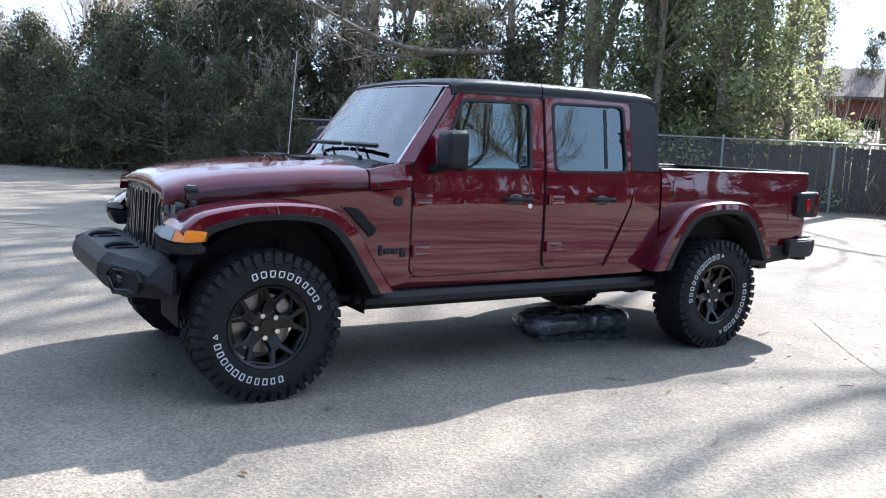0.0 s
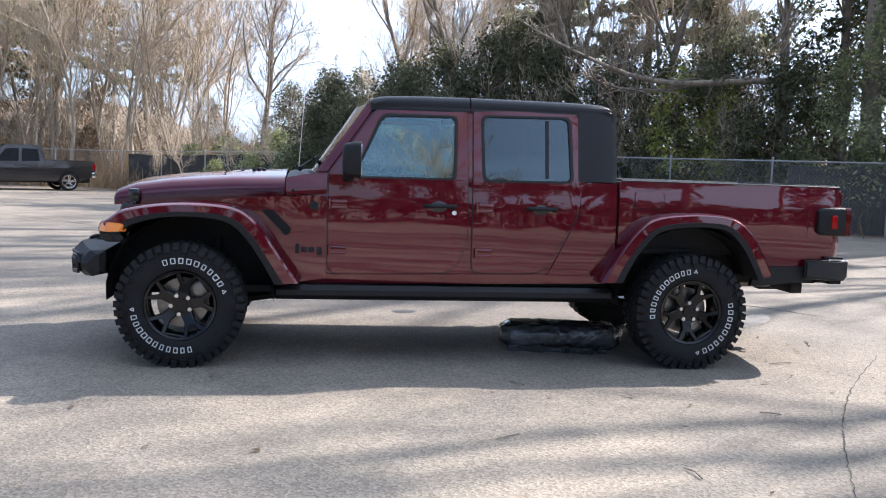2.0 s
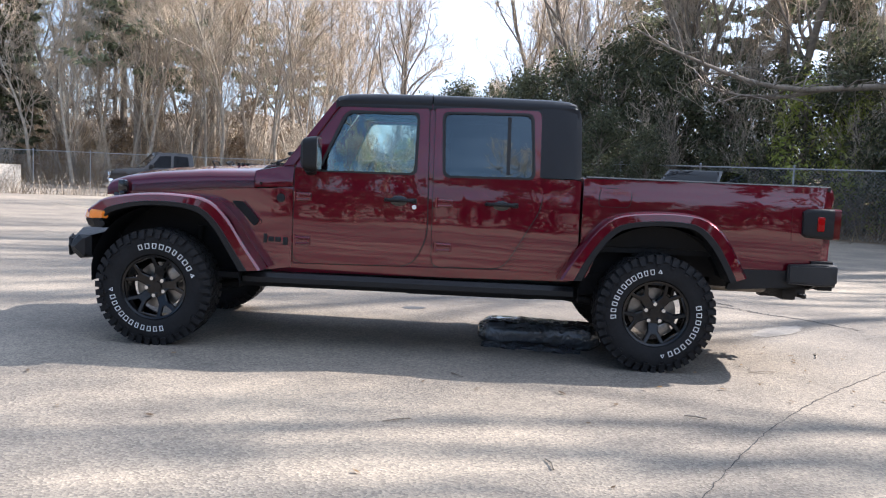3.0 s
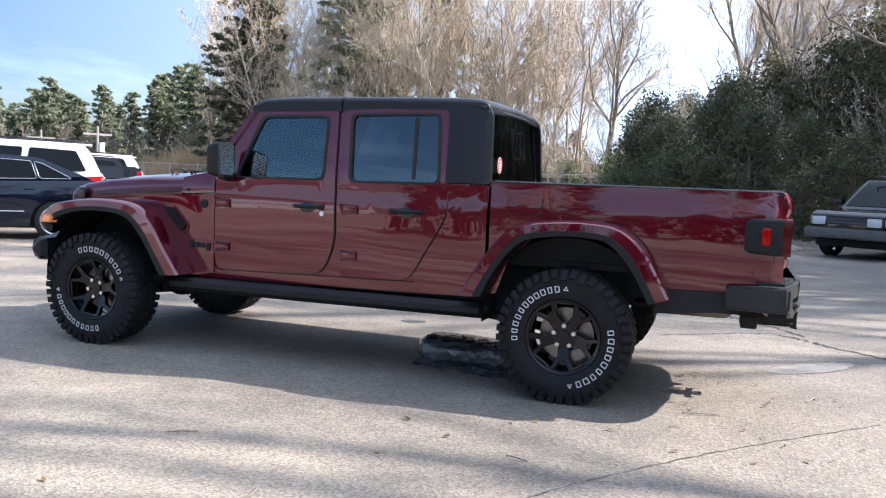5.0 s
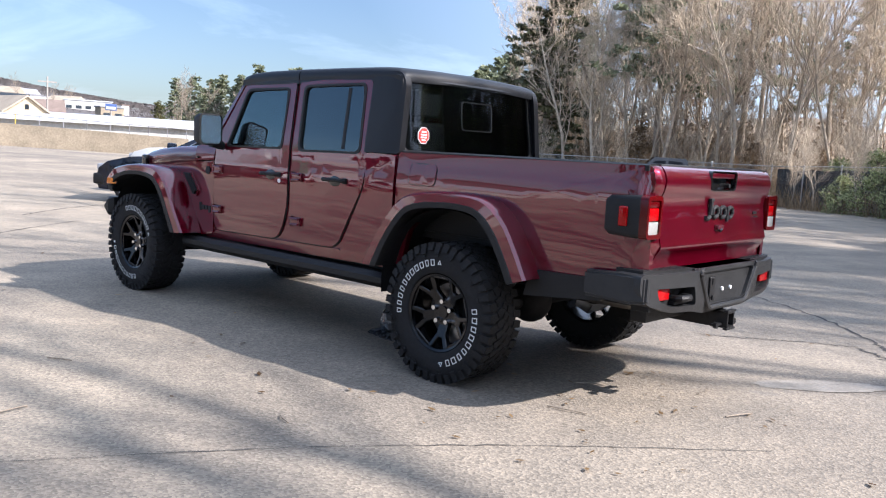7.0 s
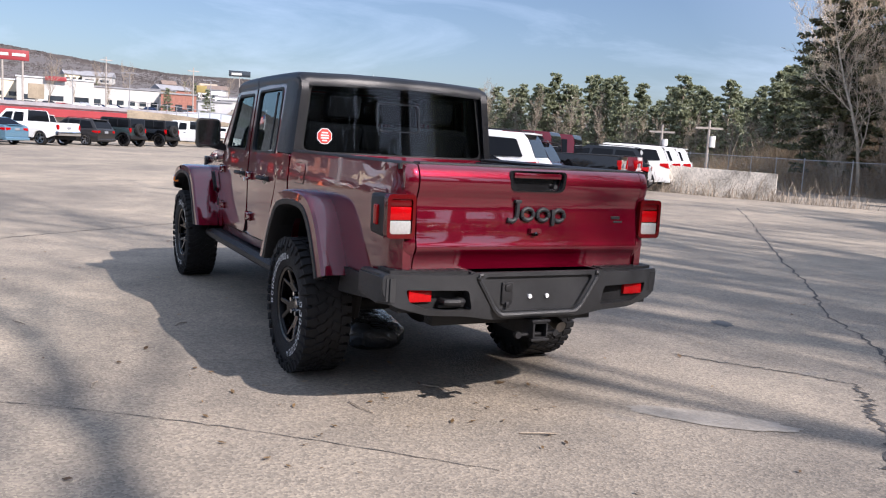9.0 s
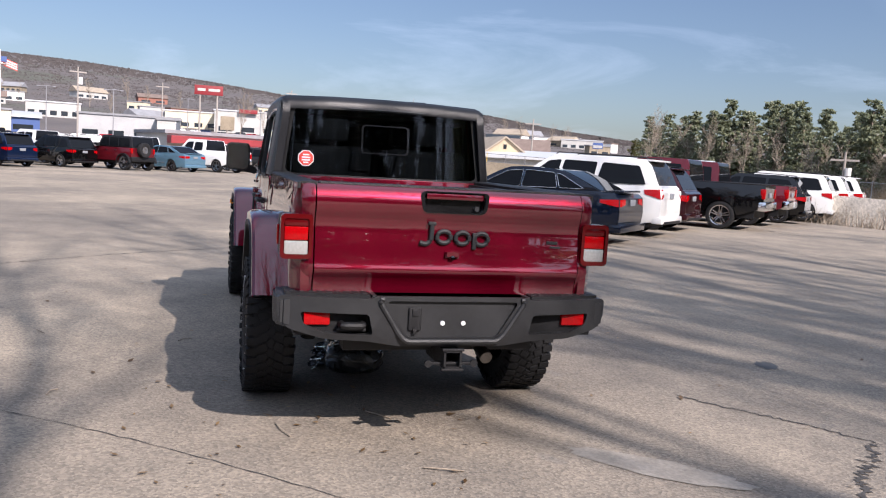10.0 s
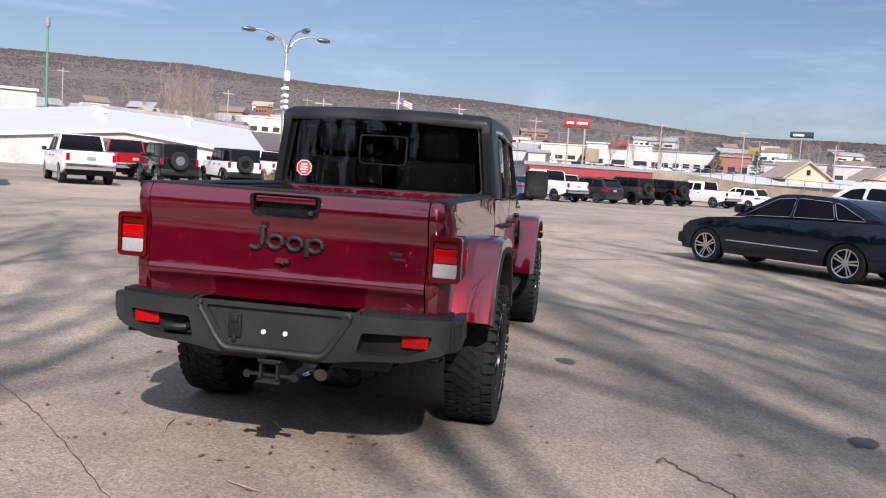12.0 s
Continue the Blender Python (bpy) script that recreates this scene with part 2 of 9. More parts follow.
M_WHITELENS = material("white_lens", (0.3, 0.3, 0.29), rough=0.1, coat=0.3, vary=0.15, scale=90)
M_AMBER = material("amber_lens", (0.85, 0.25, 0.015), rough=0.15, coat=1.0)
M_STICKER = material("red_sticker", (0.7, 0.06, 0.04), rough=0.5)
M_WHITE = material("white_vinyl", (0.8, 0.8, 0.8), rough=0.45)
M_BADGE = material("dark_badge", (0.014, 0.015, 0.017), rough=0.6, spec=0.3)
# ---- ground: one sheet, level in the lot, with a wooded bank to the north-east and a hill town to the west ----
RIDGE = [(-180, 1.2), (-60, 1.0), (0, 1.0), (40, 0.8), (60, 1.2), (66, 1.8), (72, 2.6), (81, 2.9), (92, 3.7), (98, 4.1), (108, 4.4), (117, 4.9), (127, 4.6), (150, 3.2), (180, 1.2)]


def bearing(x, y):
    """Degrees from +y towards -x, about the far end of the lot."""
    return math.degrees(math.atan2(-(x - 8.4), y))


def polar(deg, d):
    return 8.4 - d * math.sin(radians(deg)), d * math.cos(radians(deg))


def swell(x, y):
    """The asphalt is not quite level: it stands a little higher under the pickup's front axle."""
    return 0.028 * math.exp(-((x + 0.2) / 2.2) ** 2 - (y / 3.0) ** 2) + 0.008 * math.exp(-((x - 3.5) / 1.2) ** 2 - (y / 2.2) ** 2)


def terrain(x, y):
    """The height of the ground."""
    b = bearing(x, y)
    r = math.hypot(x - 8.4, y)
    wood = max(0.0, x + y - 30.0)
    z = min(3.0, 0.1 * wood) if r < 140 else min(3.0, 0.1 * wood) * max(0.0, 1 - (r - 140) / 100)
    if y > 39 and r < 140:
        f = min(1.0, (y - 39) / 18)
        g = max(0.0, min(1.0, (-5 - x) / 18))
        z += 4.5 * f * f * (3 - 2 * f) * g * g * (3 - 2 * g) * max(0.0, min(1.0, (x + 44) / 14)) * max(0.0, min(1.0, (140 - r) / 50))
    if r > 105:
        ridge = 1500 * math.tan(radians(float(np.interp(b, [p[0] for p in RIDGE], [p[1] for p in RIDGE]))))
        s = min(1.0, (r - 105) / 1400)
        west = max(0.0, min(1.0, (b - 40) / 25)) * max(0.0, min(1.0, (150 - b) / 25))
        low = 0.03 * (r - 105) * west
        z += low * (1 - s) + ridge * s * s * (3 - 2 * s) * (1.0 if s > 0.02 else s / 0.02)
        z += 9 * s * noise.noise(Vector((x * 0.004, y * 0.004, 0))) + 11 * s * noise.noise(Vector((x * 0.0014, y * 0.0014, 3)))
        if r > 1505:
            z -= (r - 1505) * 0.06
    # the lot falls a little towards its north-western corner
    z -= 0.25 * max(0.0, min(1.0, (y - 18) / 14)) * max(0.0, min(1.0, (2 - x) / 8)) * max(0.0, min(1.0, (140 - r) / 60))
    return z + (swell(x, y) if r < 30 else 0.0)


def ground_material():
    m = material("weathered_asphalt", (0.3, 0.285, 0.26), rough=0.88)
    n, k = m.node_tree.nodes, m.node_tree.links
    b = n["Principled BSDF"]
    b.inputs["Specular IOR Level"].default_value = 0.35
    where = n.new("ShaderNodeNewGeometry")

    def noise_at(scale, detail=5, rough=0.55, distort=0.0):
        t = n.new("ShaderNodeTexNoise")
        t.inputs["Scale"].default_value, t.inputs["Detail"].default_value = scale, detail
        t.inputs["Roughness"].default_value, t.inputs["Distortion"].default_value = rough, distort
        k.new(where.outputs["Position"], t.inputs["Vector"])
        return t.outputs["Fac"]

    def ramp(fac, a, c0, d, c1):
        r = n.new("ShaderNodeValToRGB")
        r.color_ramp.elements[0].position, r.color_ramp.elements[1].position = a, d
        r.color_ramp.elements[0].color, r.color_ramp.elements[1].color = (*c0, 1), (*c1, 1)
        k.new(fac, r.inputs["Fac"])
        return r.outputs["Color"]

    def blend(kind, fac, a, c):
        x = n.new("ShaderNodeMix")
        x.data_type, x.blend_type = "RGBA", kind
        for socket, v in (("Factor", fac), ("A", a), ("B", c)):
            if hasattr(v, "is_linked"):
                k.new(v, x.inputs[socket])
            else:
                x.inputs[socket].default_value = v
        return x.outputs["Result"]

    def calc(op, a, c=None):
        x = n.new("ShaderNodeMath")
        x.operation = op
        for i, v in enumerate((a, c)):
            if v is None:
                continue
            if hasattr(v, "is_linked"):
                k.new(v, x.inputs[i])
            else:
                x.inputs[i].default_value = v
        return x.outputs[0]

    # asphalt: pale worn patches, darker patches, stone chips
    big = ramp(noise_at(0.16, 4, 0.6, 0.6), 0.36, (0.172, 0.152, 0.129), 0.64, (0.3, 0.259, 0.206))
    mid = ramp(noise_at(1.3, 6, 0.65), 0.3, (0.74, 0.74, 0.74), 0.7, (1.16, 1.14, 1.1))
    tone = blend("MULTIPLY", 1.0, big, mid)
    chips = n.new("ShaderNodeTexVoronoi")
    chips.inputs["Scale"].default_value = 75
    k.new(where.outputs["Position"], chips.inputs["Vector"])
    chip = ramp(chips.outputs["Color"], 0.12, (0.4, 0.4, 0.42), 0.95, (1.7, 1.66, 1.58))
    tone = blend("MULTIPLY", 0.5, tone, chip)
    spots = ramp(noise_at(2.6, 2, 0.4), 0.72, (0, 0, 0), 0.76, (1, 1, 1))
    tone = blend("MIX", calc("MULTIPLY", spots, 0.35), tone, (0.13, 0.125, 0.12, 1))
    # woodland floor and dry grass
    sep = n.new("ShaderNodeSeparateXYZ")
    k.new(where.outputs["Position"], sep.inputs[0])
    ragged = calc("MULTIPLY", calc("SUBTRACT", noise_at(0.5, 5), 0.5), 2.6)
    beyond = calc("ADD", calc("MAXIMUM", calc("ADD", sep.outputs["X"], sep.outputs["Y"]), calc("SUBTRACT", sep.outputs["Y"], 10.4)), ragged)
    wood = n.new("ShaderNodeMapRange")
    wood.inputs["From Min"].default_value, wood.inputs["From Max"].default_value = 26.9, 27.5
    k.new(beyond, wood.inputs["Value"])
    litter = ramp(noise_at(3.5, 8, 0.7), 0.3, (0.06, 0.045, 0.03), 0.72, (0.21, 0.155, 0.1))
    tone = blend("MIX", wood.outputs[0], tone, litter)
    far = n.new("ShaderNodeMapRange")
    far.inputs["From Min"].default_value, far.inputs["From Max"].default_value = 82, 88
    away = n.new("ShaderNodeVectorMath")
    away.operation = "LENGTH"
    k.new(where.outputs["Position"], away.inputs[0])
    k.new(calc("ADD", away.outputs["Value"], ragged), far.inputs["Value"])
    hills = ramp(noise_at(0.05, 9, 0.75), 0.36, (0.085, 0.076, 0.073), 0.66, (0.12, 0.104, 0.095))
    green = ramp(noise_at(0.008, 6, 0.6), 0.56, (0, 0, 0), 0.63, (1, 1, 1))
    hills = blend("MIX", calc("MULTIPLY", green, 0.6), hills, (0.08, 0.09, 0.06, 1))
    tone = blend("MIX", far.outputs[0], tone, hills)
    k.new(tone, b.inputs["Base Color"])
    bump = n.new("ShaderNodeBump")
    bump.inputs["Strength"].default_value, bump.inputs["Distance"].default_value = 0.5, 0.006
    k.new(calc("ADD", chips.outputs["Distance"], noise_at(30, 4)), bump.inputs["Height"])
    k.new(bump.outputs["Normal"], b.inputs["Normal"])
    return m


M_ASPHALT = ground_material()
rings = [0, 1.5, 2.5] + [3 + 0.4 * k for k in range(30)] + [16, 20, 24, 28, 32, 36, 40, 46, 52, 60, 70, 80, 92, 105, 120, 140, 170, 210, 260, 320, 400, 500, 620, 760, 900, 1050, 1200, 1350, 1505, 1800, 2300, 3000, 4000]
bm = bmesh.new()
grid = []
for r in rings:
    row = []
    for k in range(160):
        a = 2 * math.pi * k / 160
        x, y = 8.4 + r * math.cos(a), r * math.sin(a)
        row.append(bm.verts.new((x, y, terrain(x, y))) if r or k == 0 else row[0])
    grid.append(row)
for a, b in zip(grid, grid[1:]):
    for i in range(160):
        j = (i + 1) % 160
        bm.faces.new([v for v in dict.fromkeys((a[i], b[i], b[j], a[j]))])
ground = tagged(finish("ground", bm, M_ASPHALT), "weathered grey asphalt lot with worn patches, woods and hills beyond", "ground", kind="structure")
# ---- the burgundy pickup truck; its front axle stands over the origin, its nose points to -x ----
truck = thing("pickup_truck", "burgundy four-door pickup truck with black hardtop, parked on asphalt", "truck")


def cubic(table):
    """A smooth function through a table of (place, value)."""
    xs = np.array([p[0] for p in table], float)
    ys = np.array([p[1] for p in table], float)
    slope = np.gradient(ys, xs)

    def at(x):
        i = int(np.clip(np.searchsorted(xs, x) - 1, 0, len(xs) - 2))
        h = xs[i + 1] - xs[i]
        s = min(max((x - xs[i]) / h, -0.3), 1.3)
        return float((2 * s ** 3 - 3 * s * s + 1) * ys[i] + (s ** 3 - 2 * s * s + s) * h * slope[i]
                     + (3 * s * s - 2 * s ** 3) * ys[i + 1] + (s ** 3 - s * s) * h * slope[i + 1])
    return at


cab_low = cubic([(0.55, 0.752), (0.64, 0.772), (0.74, 0.782), (0.86, 0.786), (0.98, 0.786), (1.1, 0.785), (1.165, 0.784), (1.19, 0.778), (1.25, 0.777), (1.31, 0.775)])
cab_taper = lambda x: 0.036 * max(0.0, (2.3 - x) / 1.4) ** 1.3
cab_reach = lambda x, z: (cab_low(z) if z < 1.31 else 0.775 - 0.135 * (z - 1.31)) - cab_taper(x)
bed_low = cubic([(0.6, 0.755), (0.72, 0.772), (0.84, 0.78), (1.0, 0.783), (1.12, 0.782), (1.2, 0.779), (1.24, 0.772), (1.32, 0.767)])
bed_reach = lambda x, z: bed_low(z) - 0.9 * max(0.0, x - 4.62) ** 2 * 6
front_reach = lambda x, z: 0.746 - 0.068 * min(1.0, max(0.0, (0.92 - x) / 1.35)) ** 1.0 - 0.02 * max(0.0, 0.75 - z)

DOOR_F = rounded([(0.935, 0.63), (1.79, 0.648), (1.888, 0.86), (1.868, 1.772), (1.262, 1.772), (0.935, 1.31)], [0.09, 0.12, 0.12, 0.05, 0.05, 0.03], 6)
DOOR_R = rounded([(1.925, 0.652), (2.43, 0.66), (2.685, 1.11), (2.652, 1.775), (1.912, 1.775)], [0.07, 0.09, 0.10, 0.05, 0.03], 6)
WIN_F = rounded([(1.098, 1.29), (1.79, 1.296), (1.795, 1.722), (1.288, 1.716)], [0.03, 0.045, 0.045, 0.05], 5)
WIN_R = rounded([(1.99, 1.29), (2.618, 1.298), (2.592, 1.745), (1.972, 1.735)], [0.05, 0.05, 0.05, 0.05], 5)


def grown(loop, d):
    """The loop pushed out by d."""
    c = np.mean(loop, axis=0)
    return [np.array(p) + (np.array(p) - c) / np.linalg.norm(np.array(p) - c) * d for p in loop]


def door(side, outline, win, name, label):
    ob = part(name, panel(outline, cab_reach, side, 0.045, [win]), M_PAINT, truck, label)
    seam = panel(grown(outline, 0.007), lambda x, z: cab_reach(x, z) - 0.007, side, 0.006, [grown(outline, -0.02)])
    part("door_seam", seam, M_SEAL, ob)
    rim = panel(grown(win, 0.012), lambda x, z: cab_reach(x, z) + 0.004, side, 0.03, [grown(win, -0.012)])
    part("window_seal", rim, M_SEAL, ob)
    rear = name == "rear_door"
    pane = panel(win, lambda x, z: cab_reach(x, z) - 0.012, side, 0.004)
    g = part("window_pane", pane, M_PRIVACY if rear else M_GLASS, ob, "tinted door glass" if rear else "clear door glass")
    if rear:
        bar = panel([(2.425, 1.32), (2.45, 1.32), (2.445, 1.72), (2.42, 1.72)], lambda x, z: cab_reach(x, z) - 0.008, side, 0.015)
        part("window_divider", bar, M_SEAL, ob)
    # handle: a pull bar over a dished cup, with its key cylinder
    hx, hz = (2.40, 1.105) if rear else (1.69, 1.105)
    y = side * cab_reach(hx, hz)
    bm = bmesh.new()
    pipe(bm, curve([(hx - 0.105, y - side * 0.004, hz + 0.004), (hx - 0.085, y + side * 0.03, hz + 0.006), (hx, y + side * 0.036, hz + 0.006), (hx + 0.085, y + side * 0.03, hz + 0.006), (hx + 0.105, y - side * 0.004, hz + 0.004)], 14), 0.0135, 10)
    box(bm, hx + 0.075, hx + 0.118, y - side * 0.01, y + side * 0.014, hz - 0.016, hz + 0.022, 0.008)
    part("handle", bm, M_TRIM, ob, "black pull handle")
    bm = bmesh.new()
    bmesh.ops.create_uvsphere(bm, u_segments=16, v_segments=8, radius=1, matrix=pose(hx, y - side * 0.004, hz - 0.002) @ Matrix.Diagonal((0.075, 0.008, 0.042, 1)))
    part("handle_cup", bm, M_GLOSSBLACK, ob)
    # hinges: a strap, a knuckle and two bolts each
    for z in (0.795, 1.105):
        x0 = 2.0 if rear else 1.0
        y = side * cab_reach(x0, z)
        bm = bmesh.new()
        tube(bm, (x0 - 0.052, y + side * 0.012, z - 0.035), (x0 - 0.052, y + side * 0.012, z + 0.035), 0.014, seg=10)
        box(bm, x0 - 0.055, x0 + 0.06, y - side * 0.004, y + side * 0.02, z - 0.03, z + 0.03, 0.008)
        tube(bm, (x0 - 0.045, y + side * 0.018, z + 0.022), (x0 + 0.05, y + side * 0.024, z + 0.018), 0.008, seg=8)
        tube(bm, (x0 - 0.045, y + side * 0.018, z - 0.022), (x0 + 0.05, y + side * 0.024, z - 0.018), 0.008, seg=8)
        h = part("hinge", bm, M_PAINT, ob)
    return ob


def mirror(side):
    bm = bmesh.new()
    y = side * 0.9
    sec = []
    for s, w, h in ((0.0, 0.06, 0.085), (0.02, 0.085, 0.105), (0.07, 0.098, 0.115), (0.115, 0.1, 0.118)):
        ring = rounded([(-w, -h), (w, -h), (w, h), (-w, h)], 0.045, 4)
        sec.append([(1.02 + s, y + side * 0.02 + p[0], 1.405 + p[1]) for p in ring])
    loft(bm, sec)
    m = part("door_mirror", bm, M_TRIM, truck, "black plastic mirror on a short arm")
    bm = bmesh.new()
    loft(bm, [[(1.06 + sx * 0.035, side * (0.76 + t * 0.1), 1.285 + sz * 0.03 + t * 0.02) for sx, sz in ((-1, -1), (1, -1), (1, 1), (-1, 1))] for t in (0, 0.5, 1.2)])
    bmesh.ops.bevel(bm, geom=bm.edges[:], offset=0.01, segments=2, affect="EDGES", clamp_overlap=True)
    part("mirror_arm", bm, M_TRIM, m)
    bm = plate(rounded([(y + side * 0.02 - 0.085, 1.3), (y + side * 0.02 + 0.085, 1.3), (y + side * 0.02 + 0.085, 1.51), (y + side * 0.02 - 0.085, 1.51)], 0.035), 1.139, 0.003)
    part("mirror_glass", bm, M_CHROME, m)


def flare_part(outer, inner, side, y_in, y_out, n=26, front=False):
    """A wheel-arch flare: painted shelf and a black lip under it."""
    o, i = curve(outer, n), curve(inner, n)
    rings, lip = [], []
    for k in range(n):
        a, b = o[k], i[k]
        yi = y_in[0] + (y_in[1] - y_in[0]) * k / (n - 1)
        at = lambda f, y: (a[0] + (b[0] - a[0]) * f, side * y, a[1] + (b[1] - a[1]) * f)
        rings.append([at(-0.04, yi), at(-0.03, y_out - 0.07), at(0.02, y_out - 0.02), at(0.14, y_out - 0.004), at(0.62, y_out), at(0.62, y_out - 0.03), at(0.2, y_out - 0.05), at(0.14, yi)])
        lip.append([at(0.6, y_out - 0.002), at(0.64, y_out + 0.006), at(0.95, y_out + 0.004), at(1.0, y_out - 0.01), at(1.0, yi), at(0.85, yi), at(0.8, y_out - 0.04)])
    bm = bmesh.new()
    skin(bm, [[bm.verts.new(p) for p in r] for r in rings])
    ob = part("fender_flare", bm, M_PAINT, truck)
    bm = bmesh.new()
    skin(bm, [[bm.verts.new(p) for p in r] for r in lip])
    part("flare_lip", bm, M_TRIM, ob, "black plastic lip")
    return ob


FRONT_OUT = [(-0.475, 0.955), (-0.42, 1.0), (-0.34, 1.045), (-0.1, 1.085), (0.15, 1.09), (0.36, 1.06), (0.50, 0.95), (0.62, 0.77), (0.752, 0.585)]
FRONT_IN = [(-0.40, 0.86), (-0.35, 0.905), (-0.28, 0.95), (-0.1, 0.995), (0.13, 1.0), (0.30, 0.965), (0.41, 0.865), (0.5, 0.73), (0.592, 0.575)]
REAR_OUT = [(2.815, 0.615), (2.92, 0.79), (3.05, 0.97), (3.18, 1.07), (3.4, 1.105), (3.62, 1.108), (3.79, 1.08), (3.92, 0.98), (4.01, 0.84), (4.09, 0.69)]
REAR_IN = [(2.975, 0.62), (3.04, 0.76), (3.14, 0.9), (3.24, 0.98), (3.42, 1.012), (3.6, 1.014), (3.72, 0.99), (3.82, 0.9), (3.9, 0.78), (3.97, 0.65)]

for side in (-1, 1):
    door(side, DOOR_F, WIN_F, "front_door", "burgundy front door with clear glass")
    door(side, DOOR_R, WIN_R, "rear_door", "burgundy rear door with dark glass")
    mirror(side)
    # cab side behind the doors, with the door openings' glass left free
    shell = rounded([(0.75, 0.565), (2.93, 0.60), (2.952, 1.30), (2.668, 1.305), (2.66, 1.79), (1.245, 1.79), (0.925, 1.315), (0.925, 1.17), (0.7, 1.15), (0.60, 0.9)], 0.02, 2)
    inner = lambda x, z: cab_reach(x, z) - 0.016
    part("cab_side", panel(shell, inner, side, 0.05, [grown(WIN_F, 0.03), grown(WIN_R, 0.03)]), M_PAINT, truck)
    quarter = rounded([(2.44, 0.585), (2.905, 0.60), (2.948, 0.75), (2.945, 1.30), (2.662, 1.30), (2.696, 1.11)], [0.02, 0.08, 0.03, 0.02, 0.01, 0.08], 4)
    part("cab_quarter", panel(quarter, cab_reach, side, 0.03), M_PAINT, truck)
    sill = rounded([(0.78, 0.56), (2.9, 0.59), (2.44, 0.652), (0.94, 0.624), (0.93, 0.64), (0.75, 0.64)], 0.01, 2)
    part("sill_panel", panel(sill, cab_reach, side, 0.03), M_PAINT, truck)
    part("front_fender", panel(rounded([(-0.42, 1.0), (0.28, 1.02), (0.42, 0.95), (0.56, 0.78), (0.74, 0.57), (0.925, 0.60), (0.925, 1.158), (0.64, 1.148), (-0.30, 1.065), (-0.42, 1.03)], 0.02, 2),
                               lambda x, z: front_reach(x, z), side, 0.03), M_PAINT, truck)
    vent = rounded([(0.49, 1.055), (0.575, 1.05), (0.695, 0.925), (0.66, 0.88)], 0.015, 3)
    v = part("fender_vent", panel(vent, lambda x, z: front_reach(x, z) + 0.03, side, 0.04), M_UNDER, truck, "black slanted vent with a raised rim")
    rim = panel(grown(vent, 0.018), lambda x, z: front_reach(x, z) + 0.012, side, 0.02)
    part("vent_rim", rim, M_PAINT, v)
    bm = bmesh.new()
    y = side * (max(front_reach(0.84, 1.09), cab_reach(0.84, 1.09) - 0.016) + 0.004)
    disc(bm, 0.03, y - 0.004, y + 0.004, 20, (0.84, 0, 1.09))
    part("round_badge", bm, M_BADGE, truck)
    bm = bmesh.new()
    for bx, bw, b0, b1 in ((0.735, 0.026, 0.765, 0.83), (0.778, 0.04, 0.775, 0.81), (0.828, 0.04, 0.775, 0.81), (0.88, 0.034, 0.755, 0.81)):
        yy = side * (max(front_reach(bx, 0.79), cab_reach(bx, 0.79) - 0.016) + 0.004)
        box(bm, bx - bw / 2, bx + bw / 2, yy - 0.005, yy + 0.005, b0, b1, 0.006)
    part("maker_badge", bm, M_BADGE, truck)
    flare_part(FRONT_OUT, FRONT_IN, side, (0.58, 0.745), 0.925)
    flare_part(REAR_OUT, REAR_IN, side, (0.74, 0.74), 0.925)
    # marker lamp in the nose of the front flare
    bm = bmesh.new()
    loft(bm, [[(-0.545, side * 0.66, 0.925), (-0.53, side * 0.66, 0.955), (-0.44, side * 0.66, 0.96), (-0.44, side * 0.66, 0.91)],
              [(-0.538, side * 0.78, 0.908), (-0.515, side * 0.78, 0.96), (-0.42, side * 0.78, 0.965), (-0.42, side * 0.78, 0.895)],
              [(-0.508, side * 0.88, 0.9), (-0.485, side * 0.88, 0.96), (-0.40, side * 0.88, 0.962), (-0.40, side * 0.88, 0.892)]])
    bmesh.ops.bevel(bm, geom=bm.edges[:], offset=0.006, segments=2, affect="EDGES", clamp_overlap=True)
    lamp = part("marker_lamp", bm, M_WHITELENS, truck, "white and amber marker lamp")
    bm = bmesh.new()
    loft(bm, [[(-0.508, side * 0.88, 0.9), (-0.487, side * 0.88, 0.96), (-0.40, side * 0.88, 0.962), (-0.40, side * 0.88, 0.892)],
              [(-0.455, side * 0.932, 0.898), (-0.44, side * 0.93, 0.958), (-0.36, side * 0.9, 0.962), (-0.36, side * 0.9, 0.89)],
              [(-0.365, side * 0.945, 0.903), (-0.345, side * 0.943, 0.948), (-0.32, side * 0.9, 0.955), (-0.33, side * 0.9, 0.9)]])
    bmesh.ops.bevel(bm, geom=bm.edges[:], offset=0.005, segments=2, affect="EDGES", clamp_overlap=True)
    part("amber_lens", bm, M_AMBER, lamp, "amber plastic lens")
    bm = bmesh.new()
    loft(bm, [[(-0.5, side * 0.59, 0.82), (-0.535, side * 0.59, 0.905), (-0.4, side * 0.59, 0.9), (-0.4, side * 0.59, 0.82)],
              [(-0.505, side * 0.78, 0.83), (-0.535, side * 0.78, 0.905), (-0.4, side * 0.78, 0.9), (-0.4, side * 0.78, 0.82)],
              [(-0.47, side * 0.89, 0.832), (-0.5, side * 0.89, 0.898), (-0.38, side * 0.88, 0.89), (-0.38, side * 0.88, 0.83)],
              [(-0.40, side * 0.935, 0.84), (-0.42, side * 0.938, 0.895), (-0.34, side * 0.93, 0.885), (-0.34, side * 0.93, 0.84)]])
    bmesh.ops.bevel(bm, geom=bm.edges[:], offset=0.01, segments=2, affect="EDGES", clamp_overlap=True)
    part("flare_nose", bm, M_TRIM, truck)
